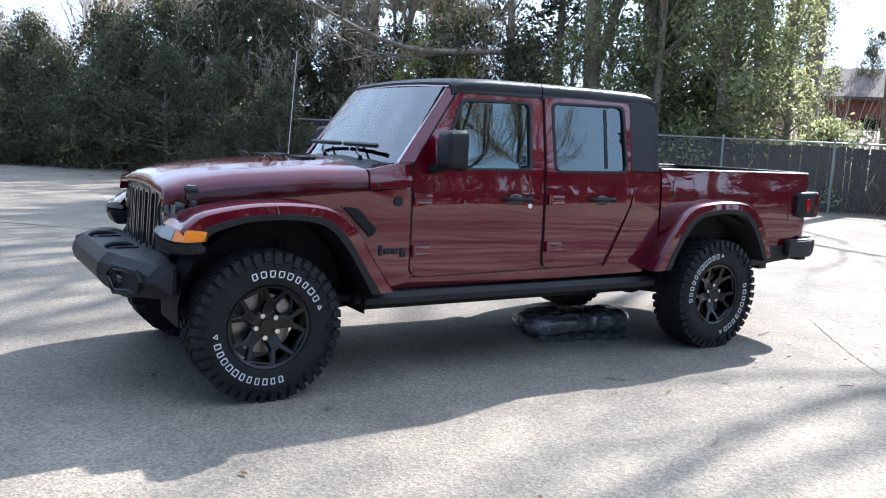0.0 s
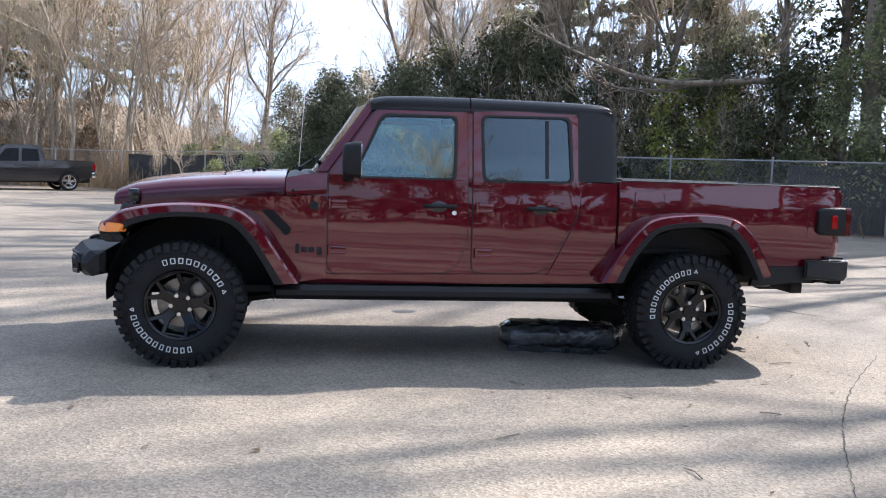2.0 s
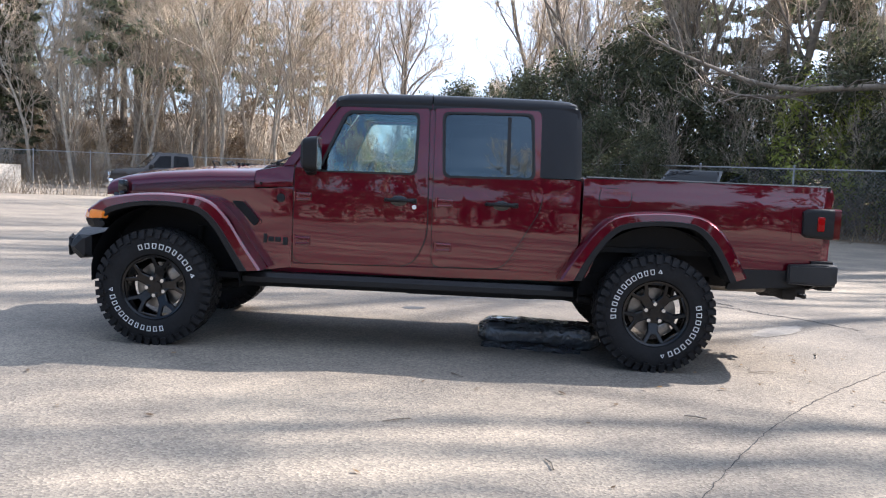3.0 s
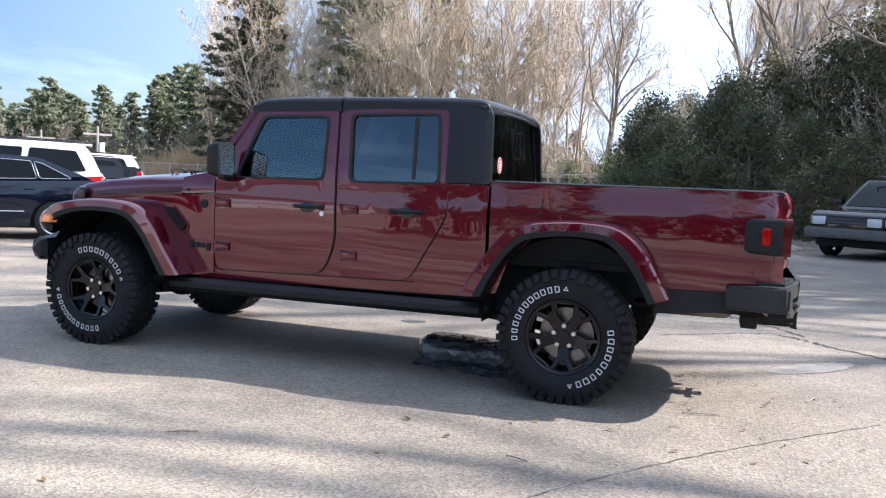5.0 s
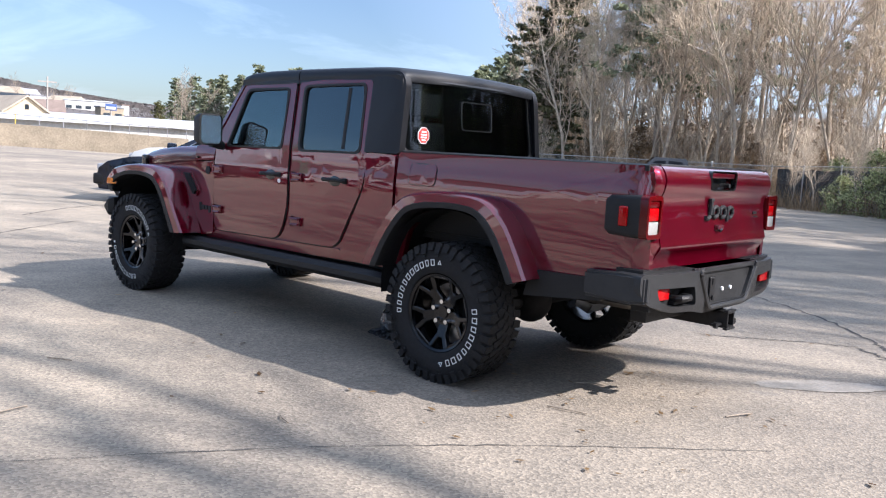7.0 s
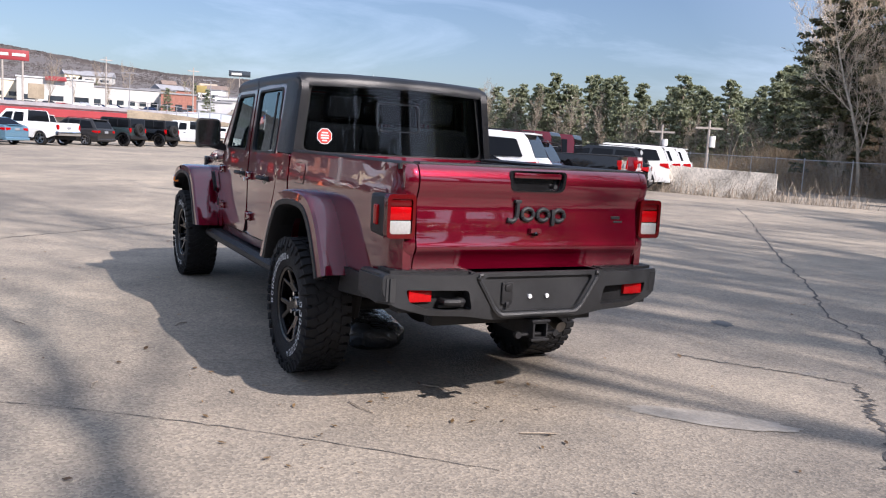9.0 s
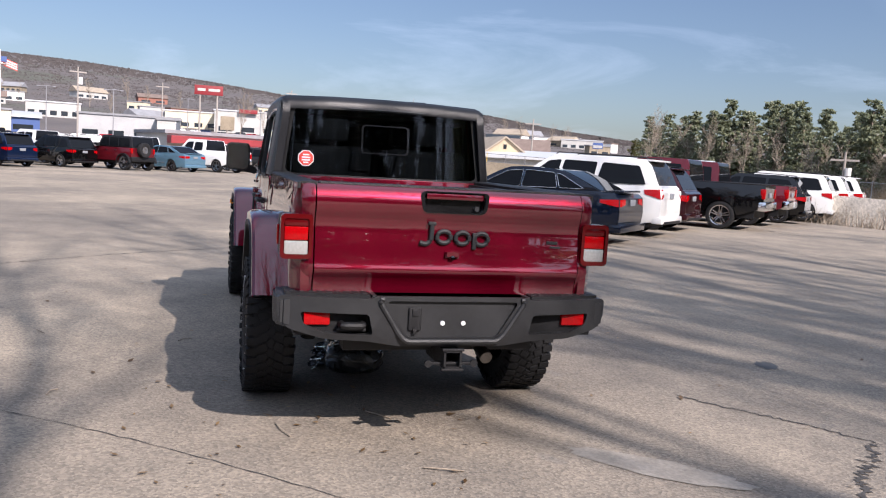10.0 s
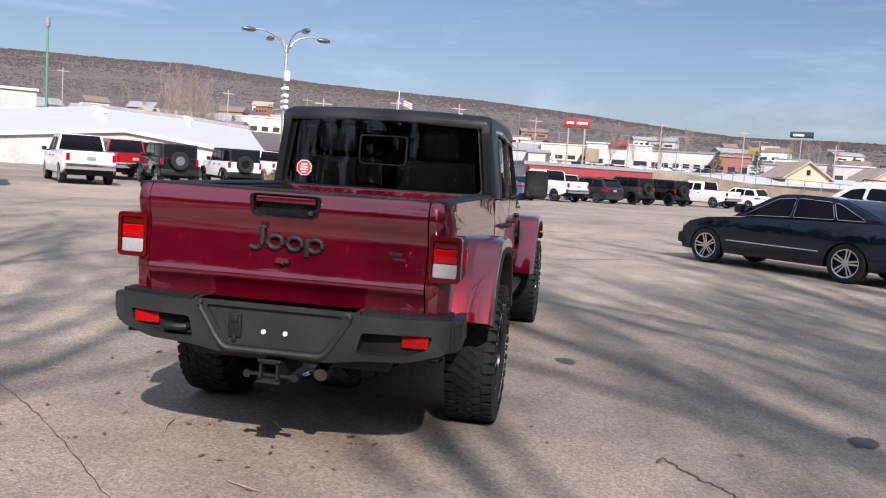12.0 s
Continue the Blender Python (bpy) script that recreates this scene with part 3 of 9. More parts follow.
    # bed side, bed rail and corner post
    bed = rounded([(2.968, 0.62), (3.02, 0.62), (3.1, 0.85), (3.3, 1.03), (3.7, 1.03), (3.88, 0.88), (4.0, 0.72), (4.47, 0.735), (4.63, 0.775), (4.715, 0.79), (4.715, 1.3), (4.69, 1.325), (2.968, 1.318)], 0.02, 2)
    b = part("bed_side", panel(bed, bed_reach, side, 0.04), M_PAINT, truck)
    if side < 0:
        flap = rounded([(3.075, 1.13), (3.29, 1.13), (3.3, 1.255), (3.085, 1.255)], 0.035, 4)
        part("fuel_flap_gap", panel(grown(flap, 0.006), lambda x, z: bed_reach(x, z) + 0.001, side, 0.004), M_SEAL, b)
        part("fuel_flap", panel(flap, lambda x, z: bed_reach(x, z) + 0.004, side, 0.01), M_PAINT, b)
    bm = bmesh.new()
    loft(bm, [[(x, side * 0.64, 1.30), (x, side * 0.64, 1.325), (x, side * 0.66, 1.334), (x, side * 0.742, 1.334), (x, side * 0.757, 1.326), (x, side * 0.757, 1.30)] for x in (2.985, 3.5, 4.1, 4.685)])
    part("bed_rail_cap", bm, M_TRIM, truck)
    bm = bmesh.new()
    box(bm, 2.985, 4.66, side * 0.60, side * 0.64, 0.84, 1.31, 0.01)
    box(bm, 3.16, 3.82, side * 0.5, side * 0.61, 0.84, 1.04, 0.03)
    part("bed_wall", bm, M_TRIM, truck)
    low = rounded([(3.99, 0.588), (4.49, 0.632), (4.5, 0.742), (4.03, 0.735)], 0.01, 2)
    part("lower_valance", panel(low, lambda x, z: 0.79, side, 0.04), M_TRIM, truck)
    # side step
    bm = bmesh.new()
    loft(bm, [[(x, side * (0.74 + f * c[0]), 0.512 + f * c[1]) for c in ((-0.06, -0.05), (0.03, -0.055), (0.075, -0.02), (0.075, 0.015), (0.045, 0.045), (-0.06, 0.045))] for x, f in ((0.56, 0.55), (0.6, 1), (1.6, 1), (2.93, 1), (2.97, 0.55))])
    part("side_step", bm, M_TRIM, truck)
    # tail lamp
    ring = rounded([(0.69, 0.976), (0.83, 0.976), (0.83, 1.176), (0.69, 1.176)], 0.022, 3)
    bm = bmesh.new()
    loft(bm, [[(x, side * (0.76 + (p[0] - 0.76) * f), 1.0755 + (p[1] - 1.0755) * f) for p in ring] for x, f in ((4.49, 0.78), (4.52, 0.98), (4.66, 1.05), (4.70, 1.04))])
    t = part("tail_lamp", bm, M_TRIM, truck, "square tail lamp in a black housing")
    rim_r = grown(ring, 0.006)
    o = plate_holed([(side * p[0], p[1]) for p in rim_r], [[(side * p[0], p[1]) for p in grown(ring, -0.018)]], 4.742, 0.045)
    part("lens_rim", o, M_REDFRAME, t, "red lens rim")
    zs = ((0.99, 1.055, "reversing_lens", M_WHITELENS, "white reversing lens"), (1.058, 1.122, "lower_lens", M_REDLENS, "bright red lens"), (1.124, 1.163, "upper_lens", M_REDFRAME, "dark red lens"))
    for z0, z1, nm, mat, lab in zs:
        bm = bmesh.new()
        box(bm, 4.69, 4.734, side * 0.705, side * 0.816, z0, z1, 0.006)
        part(nm, bm, mat, t, lab)
    bm = bmesh.new()
    box(bm, 4.58, 4.63, side * 0.822, side * 0.843, 1.025, 1.125, 0.012, 3)
    part("side_marker", bm, M_REDLENS, t, "red side marker")
    bm = panel(rounded([(4.42, 0.95), (4.6, 0.95), (4.6, 1.2), (4.42, 1.2)], 0.03), lambda x, z: bed_reach(x, z) + 0.004, side, 0.02)
    part("lamp_bezel", bm, M_PAINT, t)
    # wheel-well liners
    for cx, yi, zt in ((0.06, 0.5, 1.0), (3.487, 0.5, 1.0)):
        bm = bmesh.new()
        arc = [(cx + 0.53 * math.cos(a), 0.52 + 0.49 * math.sin(a)) for a in np.linspace(math.radians(16 if cx > 1 else -8), math.radians(188), 16)]
        loft(bm, [[(p[0], side * yi, p[1]) for p in arc], [(p[0], side * 0.86, p[1]) for p in arc]], around=False)
        vs = [bm.verts.new((p[0], side * (yi + 0.005), p[1])) for p in arc]
        bm.faces.new(vs)
        part("wheel_liner", bm, M_UNDER, truck)

# hood: cross-sections from nose to cowl
bm = bmesh.new()
rows = []
for x, w, zs, zt, zc in ((-0.478, 0.578, 1.066, 1.118, 1.142), (-0.476, 0.586, 1.067, 1.134, 1.158), (-0.466, 0.592, 1.068, 1.147, 1.172), (-0.445, 0.597, 1.07, 1.16, 1.188), (-0.34, 0.605, 1.073, 1.195, 1.225), (-0.1, 0.64, 1.095, 1.23, 1.262), (0.3, 0.69, 1.13, 1.262, 1.298), (0.645, 0.732, 1.155, 1.272, 1.318)):
    half = [(w, zs), (w, zs + (zt - zs) * 0.55), (w - 0.012, zt - 0.022), (w - 0.045, zt), (w * 0.62, zt + (zc - zt) * 0.42), (w * 0.52, zt + (zc - zt) * 0.85), (w * 0.42, zc), (0.12, zc + 0.006)]
    rows.append([(x, -y, z) for y, z in half] + [(x, y, z) for y, z in reversed(half)])
loft(bm, rows, around=False)
thicken(bm, 0.015, (0, 0, -1))
hood = part("hood", bm, M_PAINT, truck, "burgundy hood with a raised centre", 40)
for y in (-0.2, 0.2):
    bm = bmesh.new()
    pipe(bm, curve([(0.22, y - 0.07, 1.293), (0.2, y - 0.07, 1.325), (0.2, y + 0.07, 1.325), (0.22, y + 0.07, 1.293)], 10), 0.006, 6)
    pipe(bm, curve([(0.34, y - 0.05, 1.30), (0.3, y - 0.05, 1.318), (0.3, y + 0.05, 1.318), (0.34, y + 0.05, 1.30)], 10), 0.006, 6)
    part("hood_stop", bm, M_TRIM, hood, "thin black wire loop")
    bm = bmesh.new()
    for s in range(3):
        box(bm, 0.40 + s * 0.035, 0.422 + s * 0.035, y - 0.11, y + 0.11, 1.30, 1.322, 0.004)
    part("hood_vent", bm, M_TRIM, hood)
for side in (-1, 1):
    bm = bmesh.new()
    box(bm, -0.375, -0.305, side * 0.598, side * 0.648, 1.075, 1.165, 0.016)
    box(bm, -0.36, -0.32, side * 0.60, side * 0.658, 1.04, 1.085, 0.01)
    latch = part("hood_latch", bm, M_GLOSSBLACK, hood, "black rubber hood latch")
    bm = bmesh.new()
    disc(bm, 0.011, side * 0.745, side * 0.76, 12, (0.70, 0, 1.185))
    part("cowl_bolt", bm, M_GLOSSBLACK, truck)
    # cowl side under the windscreen
    cowl = rounded([(0.652, 1.157), (0.925, 1.172), (0.925, 1.33), (0.86, 1.315), (0.652, 1.272)], 0.008, 2)
    part("cowl_side", panel(cowl, lambda x, z: 0.742 + 0.02 * (x - 0.65) - max(0.0, z - 1.22) * 0.25, side, 0.2), M_PAINT, truck)
    # screen pillar
    bm = bmesh.new()
    loft(bm, [[(0.83, side * 0.735, 1.30), (0.935, side * 0.75, 1.315), (0.945, side * 0.69, 1.315), (0.845, side * 0.665, 1.31)],
              [(1.19, side * 0.675, 1.79), (1.265, side * 0.685, 1.79), (1.275, side * 0.628, 1.79), (1.205, side * 0.618, 1.79)]])
    bmesh.ops.bevel(bm, geom=bm.edges[:], offset=0.014, segments=3, affect="EDGES", clamp_overlap=True)
    part("screen_pillar", bm, M_PAINT, truck)
bm = bmesh.new()
loft(bm, [[(0.655, y, 1.265 + 0.045 * (1 - (y / 0.72) ** 2)), (0.76, y, 1.275 + 0.05 * (1 - (y / 0.72) ** 2)), (0.86, y, 1.305 + 0.03 * (1 - (y / 0.72) ** 2)), (0.86, y, 1.2), (0.655, y, 1.2)] for y in (-0.72, -0.45, 0, 0.45, 0.72)])
part("cowl_grille", bm, M_TRIM, truck, "black plastic cowl")
bm = bmesh.new()
loft(bm, [[(1.195, y, 1.785 + 0.02 * (1 - (y / 0.68) ** 2)), (1.22, y, 1.808 + 0.02 * (1 - (y / 0.68) ** 2)), (1.29, y, 1.815 + 0.02 * (1 - (y / 0.68) ** 2)), (1.29, y, 1.78), (1.215, y, 1.765)] for y in (-0.66, -0.3, 0, 0.3, 0.66)])
part("screen_header", bm, M_PAINT, truck)
bm = bmesh.new()
loft(bm, [[(0.845 + 0.335 * t - 0.05 * (1 - (y / 0.66) ** 2) * 1.0, y * (1 - 0.1 * t), 1.30 + 0.49 * t) for t in (0, 0.5, 1)] for y in np.linspace(-0.69, 0.69, 9)], around=False)
thicken(bm, 0.005, (1, 0, 0))
part("windscreen", bm, M_SCREEN, truck, "clear raked windscreen")
bm = bmesh.new()
edge = [(0.835, -0.67, 1.302), (0.79, -0.3, 1.305), (0.785, 0, 1.306), (0.79, 0.3, 1.305), (0.835, 0.67, 1.302)]
pipe(bm, edge, 0.012, 6)
part("windscreen_seal", bm, M_SEAL, truck)
for y0 in (-0.42, 0.12):
    bm = bmesh.new()
    tube(bm, (0.74, y0, 1.315), (0.735, y0, 1.345), 0.014, seg=8)
    pipe(bm, [(0.735, y0, 1.34), (0.76, y0 + 0.1, 1.36), (0.85, y0 + 0.27, 1.42)], 0.007, 6)
    w = part("wiper", bm, M_TRIM, truck, "black wiper with its blade")
    bm = bmesh.new()
    box(bm, -0.012, 0.012, -0.24, 0.24, -0.008, 0.014, 0.004, m=pose(0.832, y0 + 0.2, 1.405, 0, -28, 0))
    part("blade", bm, M_SEAL, w)
bm = bmesh.new()
tube(bm, (0.70, 0.70, 1.25), (0.70, 0.70, 1.29), 0.016, 0.01)
tube(bm, (0.70, 0.70, 1.28), (0.75, 0.70, 2.04), 0.0035, 0.0025, seg=6)
part("antenna", bm, material("bright_steel_whip", (0.7, 0.69, 0.66), rough=0.35, metal=0.6), truck, "thin bright steel whip antenna")

# grille with seven slots, lamps at its sides
slots = [rounded([(y - 0.034, 0.80), (y + 0.034, 0.80), (y + 0.034, 1.11), (y - 0.034, 1.11)], 0.02, 3) for y in np.linspace(-0.33, 0.33, 7)]
holes = slots + [[(s * 0.485 + 0.1 * math.cos(a), 0.99 + 0.1 * math.sin(a)) for a in np.linspace(0, 2 * math.pi, 24, endpoint=False)] for s in (-1, 1)]
face = rounded([(-0.55, 0.74), (0.55, 0.74), (0.61, 0.86), (0.605, 1.07), (0.565, 1.13), (0.3, 1.15), (-0.3, 1.15), (-0.565, 1.13), (-0.605, 1.07), (-0.61, 0.86)], 0.03, 4)
bm = sheet(face, holes)
for v in bm.verts:
    y, z = v.co.x, v.co.z
    v.co = (-0.50 + 0.06 * (y / 0.58) ** 2 + 0.05 * (z - 0.74), y, z)
thicken(bm, 0.05, (1, 0, 0))
grille = part("grille", bm, M_GRILLE, truck, "black grille with seven upright slots")
for y in np.linspace(-0.33, 0.33, 7):
    bm = plate_holed(rounded([(y - 0.04, 0.79), (y + 0.04, 0.79), (y + 0.04, 1.11), (y - 0.04, 1.11)], 0.024, 3), [rounded([(y - 0.028, 0.805), (y + 0.028, 0.805), (y + 0.028, 1.095), (y - 0.028, 1.095)], 0.018, 3)], -0.458, 0.05)
    for v in bm.verts:
        v.co.x += 0.06 * (v.co.y / 0.58) ** 2 + 0.05 * (v.co.z - 0.74)
    part("slot_surround", bm, M_GRILLE, grille)
bm = bmesh.new()
box(bm, -0.40, -0.38, -0.5, 0.5, 0.76, 1.1)
part("radiator_mesh", bm, M_UNDER, truck)
for s in (-1, 1):
    bm = bmesh.new()
    tube(bm, (-0.38, s * 0.485, 0.99), (-0.43, s * 0.485, 0.99), 0.098, 0.098, 24)
    lamp = part("headlamp", bm, M_WHITELENS, truck, "round headlamp behind clear glass")
    bm = bmesh.new()
    bmesh.ops.create_uvsphere(bm, u_segments=20, v_segments=10, radius=1, matrix=pose(-0.43, s * 0.485, 0.99) @ Matrix.Diagonal((0.03, 0.08, 0.08, 1)))
    part("lamp_glass", bm, M_GLOSSBLACK, lamp)
    bm = bmesh.new()
    pipe(bm, [(-0.462 + 0.06 * ((s * 0.485 + 0.1 * math.cos(a)) / 0.58) ** 2, s * 0.485 + 0.1 * math.cos(a), 0.99 + 0.1 * math.sin(a)) for a in np.linspace(0, 2 * math.pi, 28, endpoint=False)], 0.012, 8, True)
    part("lamp_ring", bm, M_STEEL, lamp, "bright lamp surround")

# front bumper: lofted across, with lamp pockets and tow hooks
bm = bmesh.new()
sec = []
for y, x0, x1, z0, z1 in ((-0.89, -0.50, -0.575, 0.625, 0.75), (-0.85, -0.47, -0.62, 0.605, 0.772), (-0.55, -0.47, -0.742, 0.57, 0.785), (-0.46, -0.47, -0.765, 0.575, 0.79), (-0.43, -0.47, -0.785, 0.60, 0.79), (0.43, -0.47, -0.785, 0.60, 0.79), (0.46, -0.47, -0.765, 0.575, 0.79), (0.55, -0.47, -0.742, 0.57, 0.785), (0.85, -0.47, -0.62, 0.605, 0.772), (0.89, -0.50, -0.575, 0.625, 0.75)):
    sec.append([(x0, y, z0 + 0.02), (x1 + 0.07, y, z0), (x1 + 0.01, y, z0 + 0.05), (x1, y, (z0 + z1) / 2), (x1 + 0.012, y, z1 - 0.05), (x1 + 0.06, y, z1), (x0, y, z1)])
loft(bm, sec)
bumper = part("front_bumper", bm, M_TRIM, truck, "black front bumper with lamp pockets", 25)
for s in (-1, 1):
    hexa = [(0.545, 0.69), (0.59, 0.745), (0.79, 0.738), (0.82, 0.69), (0.78, 0.625), (0.6, 0.605)]
    on = lambda y: -0.742 + (abs(y) - 0.55) * 0.407
    bm = bmesh.new()
    pipe(bm, [(on(y) - 0.006, s * y, z) for y, z in hexa], 0.011, 6, closed=True)
    part("lamp_pocket_rim", bm, M_TRIM, bumper)
    bm = bmesh.new()
    pipe(bm, [(on(y) - 0.004, s * (0.685 + (y - 0.685) * 0.82), 0.678 + (z - 0.678) * 0.76) for y, z in hexa], 0.006, 6, closed=True)
    part("lamp_pocket_lip", bm, M_GLOSSBLACK, bumper)
    bm = bmesh.new()
    vs = [bm.verts.new((on(y) - 0.005, s * y, z)) for y, z in hexa]
    bm.faces.new(vs)
    thicken(bm, 0.02, (1, 0, 0))
    part("fog_lamp", bm, M_UNDER, bumper, "black fog lamp pocket")
    bm = bmesh.new()
    tube(bm, (on(0.63) - 0.012, s * 0.63, 0.678), (on(0.63) + 0.01, s * 0.63, 0.678), 0.042, seg=20)
    part("fog_lens", bm, M_GLOSSBLACK, bumper)
    bm = bmesh.new()
    pipe(bm, curve([(-0.56, s * 0.26, 0.79), (-0.60, s * 0.26, 0.808), (-0.66, s * 0.26, 0.812), (-0.70, s * 0.26, 0.80), (-0.71, s * 0.26, 0.785)], 10), 0.014, 8)
    box(bm, -0.66, -0.54, s * 0.26 - 0.05, s * 0.26 + 0.05, 0.785, 0.8, 0.004)
    part("tow_hook", bm, M_TRIM, bumper, "black steel tow hook")
bm = bmesh.new()
box(bm, -0.5, -0.3, -0.5, 0.5, 0.60, 0.76, 0.02)
part("bumper_beam", bm, M_UNDER, truck)

# hardtop: two front panels and a rear shell
def roof_rows(xs):
    rows = []
    for x, drop in xs:
        half = [(0.712, 1.792), (0.713, 1.818 - drop), (0.698, 1.843 - drop), (0.66, 1.857 - drop), (0.35, 1.869 - drop)]
        half = [(y - 0.7 * cab_taper(x), z) for y, z in half]
        rows.append([(x, -y, z) for y, z in half] + [(x, 0, 1.873 - drop)] + [(x, y, z) for y, z in reversed(half)])
    return rows


for name, xs in (("roof_panel_front", ((1.205, 0.045), (1.225, 0.03), (1.3, 0.014), (1.5, 0.004), (1.885, 0.0))), ("roof_panel_rear", ((1.893, 0.0), (2.4, 0.0), (2.72, 0.003), (2.84, 0.01), (2.895, 0.028), (2.915, 0.06)))):
    bm = bmesh.new()
    loft(bm, roof_rows(xs), around=False)
    thicken(bm, 0.04, (0, 0, -1))
    part(name, bm, M_TOP, truck, "black hardtop panel", 40)
for side in (-1, 1):
    q = rounded([(2.66, 1.308), (2.95, 1.308), (2.935, 1.75), (2.9, 1.82), (2.655, 1.82)], [0.008, 0.02, 0.08, 0.06, 0.01], 4)
    part("hardtop_side", panel(q, lambda x, z: 0.777 - 0.135 * (z - 1.31) - 3.2 * max(0.0, x - 2.86) ** 2, side, 0.05), M_TOP, truck)
REAR_WIN = rounded([(-0.692, 1.328), (0.692, 1.328), (0.632, 1.782), (-0.632, 1.782)], 0.05, 5)
back_x = lambda y, z: 2.975 - 0.10 * (z - 1.3) - 0.07 * (abs(y) / 0.75) ** 4 - 2.2 * max(0.0, z - 1.76) ** 1.6
outer = rounded([(-0.77, 1.305), (0.77, 1.305), (0.703, 1.83), (-0.703, 1.83)], 0.05, 5)
bm = sheet(outer, [REAR_WIN], np.arange(-0.7, 0.71, 0.1), np.arange(1.35, 1.83, 0.06))
for v in bm.verts:
    v.co = (back_x(v.co.x, v.co.z), v.co.x, v.co.z)
part("hardtop_back", thicken(bm, 0.05, (-1, 0, 0)), M_TOP, truck)
bm = sheet(grown(REAR_WIN, -0.002), (), np.arange(-0.6, 0.61, 0.15), ())
for v in bm.verts:
    v.co = (back_x(v.co.x, min(v.co.z, 1.75)) - 0.014, v.co.x, v.co.z)
rear_glass = part("rear_window", thicken(bm, 0.005, (-1, 0, 0)), M_REARGLASS, truck, "dark rear window with a sliding middle pane")
bm = sheet(grown(REAR_WIN, 0.006), [grown(REAR_WIN, -0.016)])
for v in bm.verts:
    v.co = (back_x(v.co.x, min(v.co.z, 1.75)) - 0.006, v.co.x, v.co.z)
part("rear_window_seal", thicken(bm, 0.012, (-1, 0, 0)), M_SEAL, rear_glass)
slider = rounded([(-0.165, 1.485), (0.165, 1.485), (0.165, 1.68), (-0.165, 1.68)], 0.03, 4)
bm = sheet(slider, [grown(slider, -0.012)])
for v in bm.verts:
    v.co = (back_x(0, v.co.z) - 0.009, v.co.x, v.co.z)
part("slider_frame", thicken(bm, 0.008, (-1, 0, 0)), M_GLOSSBLACK, rear_glass)
octa = lambda r: [(-0.538 + r * math.cos(a), 1.432 + r * math.sin(a)) for a in np.linspace(math.pi / 8, 2 * math.pi + math.pi / 8, 8, endpoint=False)]
bm = plate(octa(0.056), 2.951, 0.002)
st = part("window_sticker", bm, M_WHITE, truck, "red and white octagonal sticker on the glass", 0)
part("sticker_face", plate(octa(0.05), 2.953, 0.002), M_STICKER, st, "", 0)
bm = bmesh.new()
for z, w in ((1.455, 0.022), (1.437, 0.028), (1.42, 0.028), (1.403, 0.018)):
    box(bm, 2.953, 2.9545, -0.538 - w, -0.538 + w, z - 0.005, z + 0.005)
part("sticker_bars", bm, M_WHITE, st, "", 0)

# bed: floor, front wall, tailgate
bm = bmesh.new()
box(bm, 2.975, 4.66, -0.62, 0.62, 0.80, 0.84)
bed_floor = part("bed_floor", bm, M_TRIM, truck)
for y in np.linspace(-0.5, 0.5, 8):
    bm = bmesh.new()
    box(bm, 3.0, 4.64, y - 0.03, y + 0.03, 0.838, 0.85, 0.004)
    part("floor_rib", bm, M_TRIM, bed_floor)
bm = bmesh.new()
box(bm, 2.965, 3.0, -0.76, 0.76, 0.66, 1.318, 0.006)
part("bed_front_wall", bm, M_PAINT, truck)
gate_x = cubic([(0.78, 4.704), (0.88, 4.714), (0.912, 4.738), (0.926, 4.742), (0.945, 4.737), (1.05, 4.725), (1.17, 4.722), (1.2, 4.736), (1.29, 4.736), (1.32, 4.715), (1.33, 4.70)])
gate_out = rounded([(-0.672, 0.785), (0.672, 0.785), (0.672, 1.327), (-0.672, 1.327)], 0.012, 3)
handle_hole = rounded([(-0.15, 1.215), (0.15, 1.215), (0.165, 1.312), (-0.165, 1.312)], 0.03, 4)
bm = sheet(gate_out, [handle_hole], np.arange(-0.6, 0.61, 0.1), np.r_[np.arange(0.80, 0.93, 0.03), np.arange(0.885, 0.96, 0.008), np.arange(0.98, 1.15, 0.03), np.arange(1.165, 1.325, 0.01)])
for v in bm.verts:
    v.co = (gate_x(v.co.z), v.co.x, v.co.z)
gate = part("tailgate", thicken(bm, 0.06, (-1, 0, 0)), M_PAINT, truck, "burgundy tailgate, sunlit and closed", 50)
bm = plate(grown(handle_hole, 0.004), 4.70, 0.02)
h = part("gate_handle", bm, M_GLOSSBLACK, gate, "recessed black handle with a red upper lip")
bm = plate_holed(grown(handle_hole, 0.012), [grown(handle_hole, -0.004)], 4.747, 0.03)
part("handle_rim", bm, M_GLOSSBLACK, h)
bm = bmesh.new()
box(bm, 4.70, 4.742, -0.145, 0.145, 1.277, 1.306, 0.008)
part("handle_lip", bm, M_PAINT, h)
bm = bmesh.new()
disc(bm, 0.001, 0, 0.001, 6, (4.72, 0.115, 1.235))
tube(bm, (4.70, 0.118, 1.237), (4.728, 0.118, 1.237), 0.012, seg=12)
part("gate_lock", bm, M_BUMPER, h)
bm = bmesh.new()
pipe(bm, curve([(4.73, -0.108, 1.166), (4.73, -0.108, 1.11), (4.73, -0.113, 1.075), (4.73, -0.135, 1.058), (4.73, -0.166, 1.064)], 14), 0.0125, 8)
box(bm, 4.72, 4.742, -0.128, -0.088, 1.15, 1.168, 0.006)
for by, bz in ((-0.045, 1.094), (0.05, 1.091), (0.148, 1.088)):
    pipe(bm, [(4.73, by + 0.035 * math.cos(a), bz + 0.029 * math.sin(a)) for a in np.linspace(0, 2 * math.pi, 20, endpoint=False)], 0.0115, 8, True)
box(bm, 4.72, 4.74, 0.1, 0.122, 1.036, 1.12, 0.006)
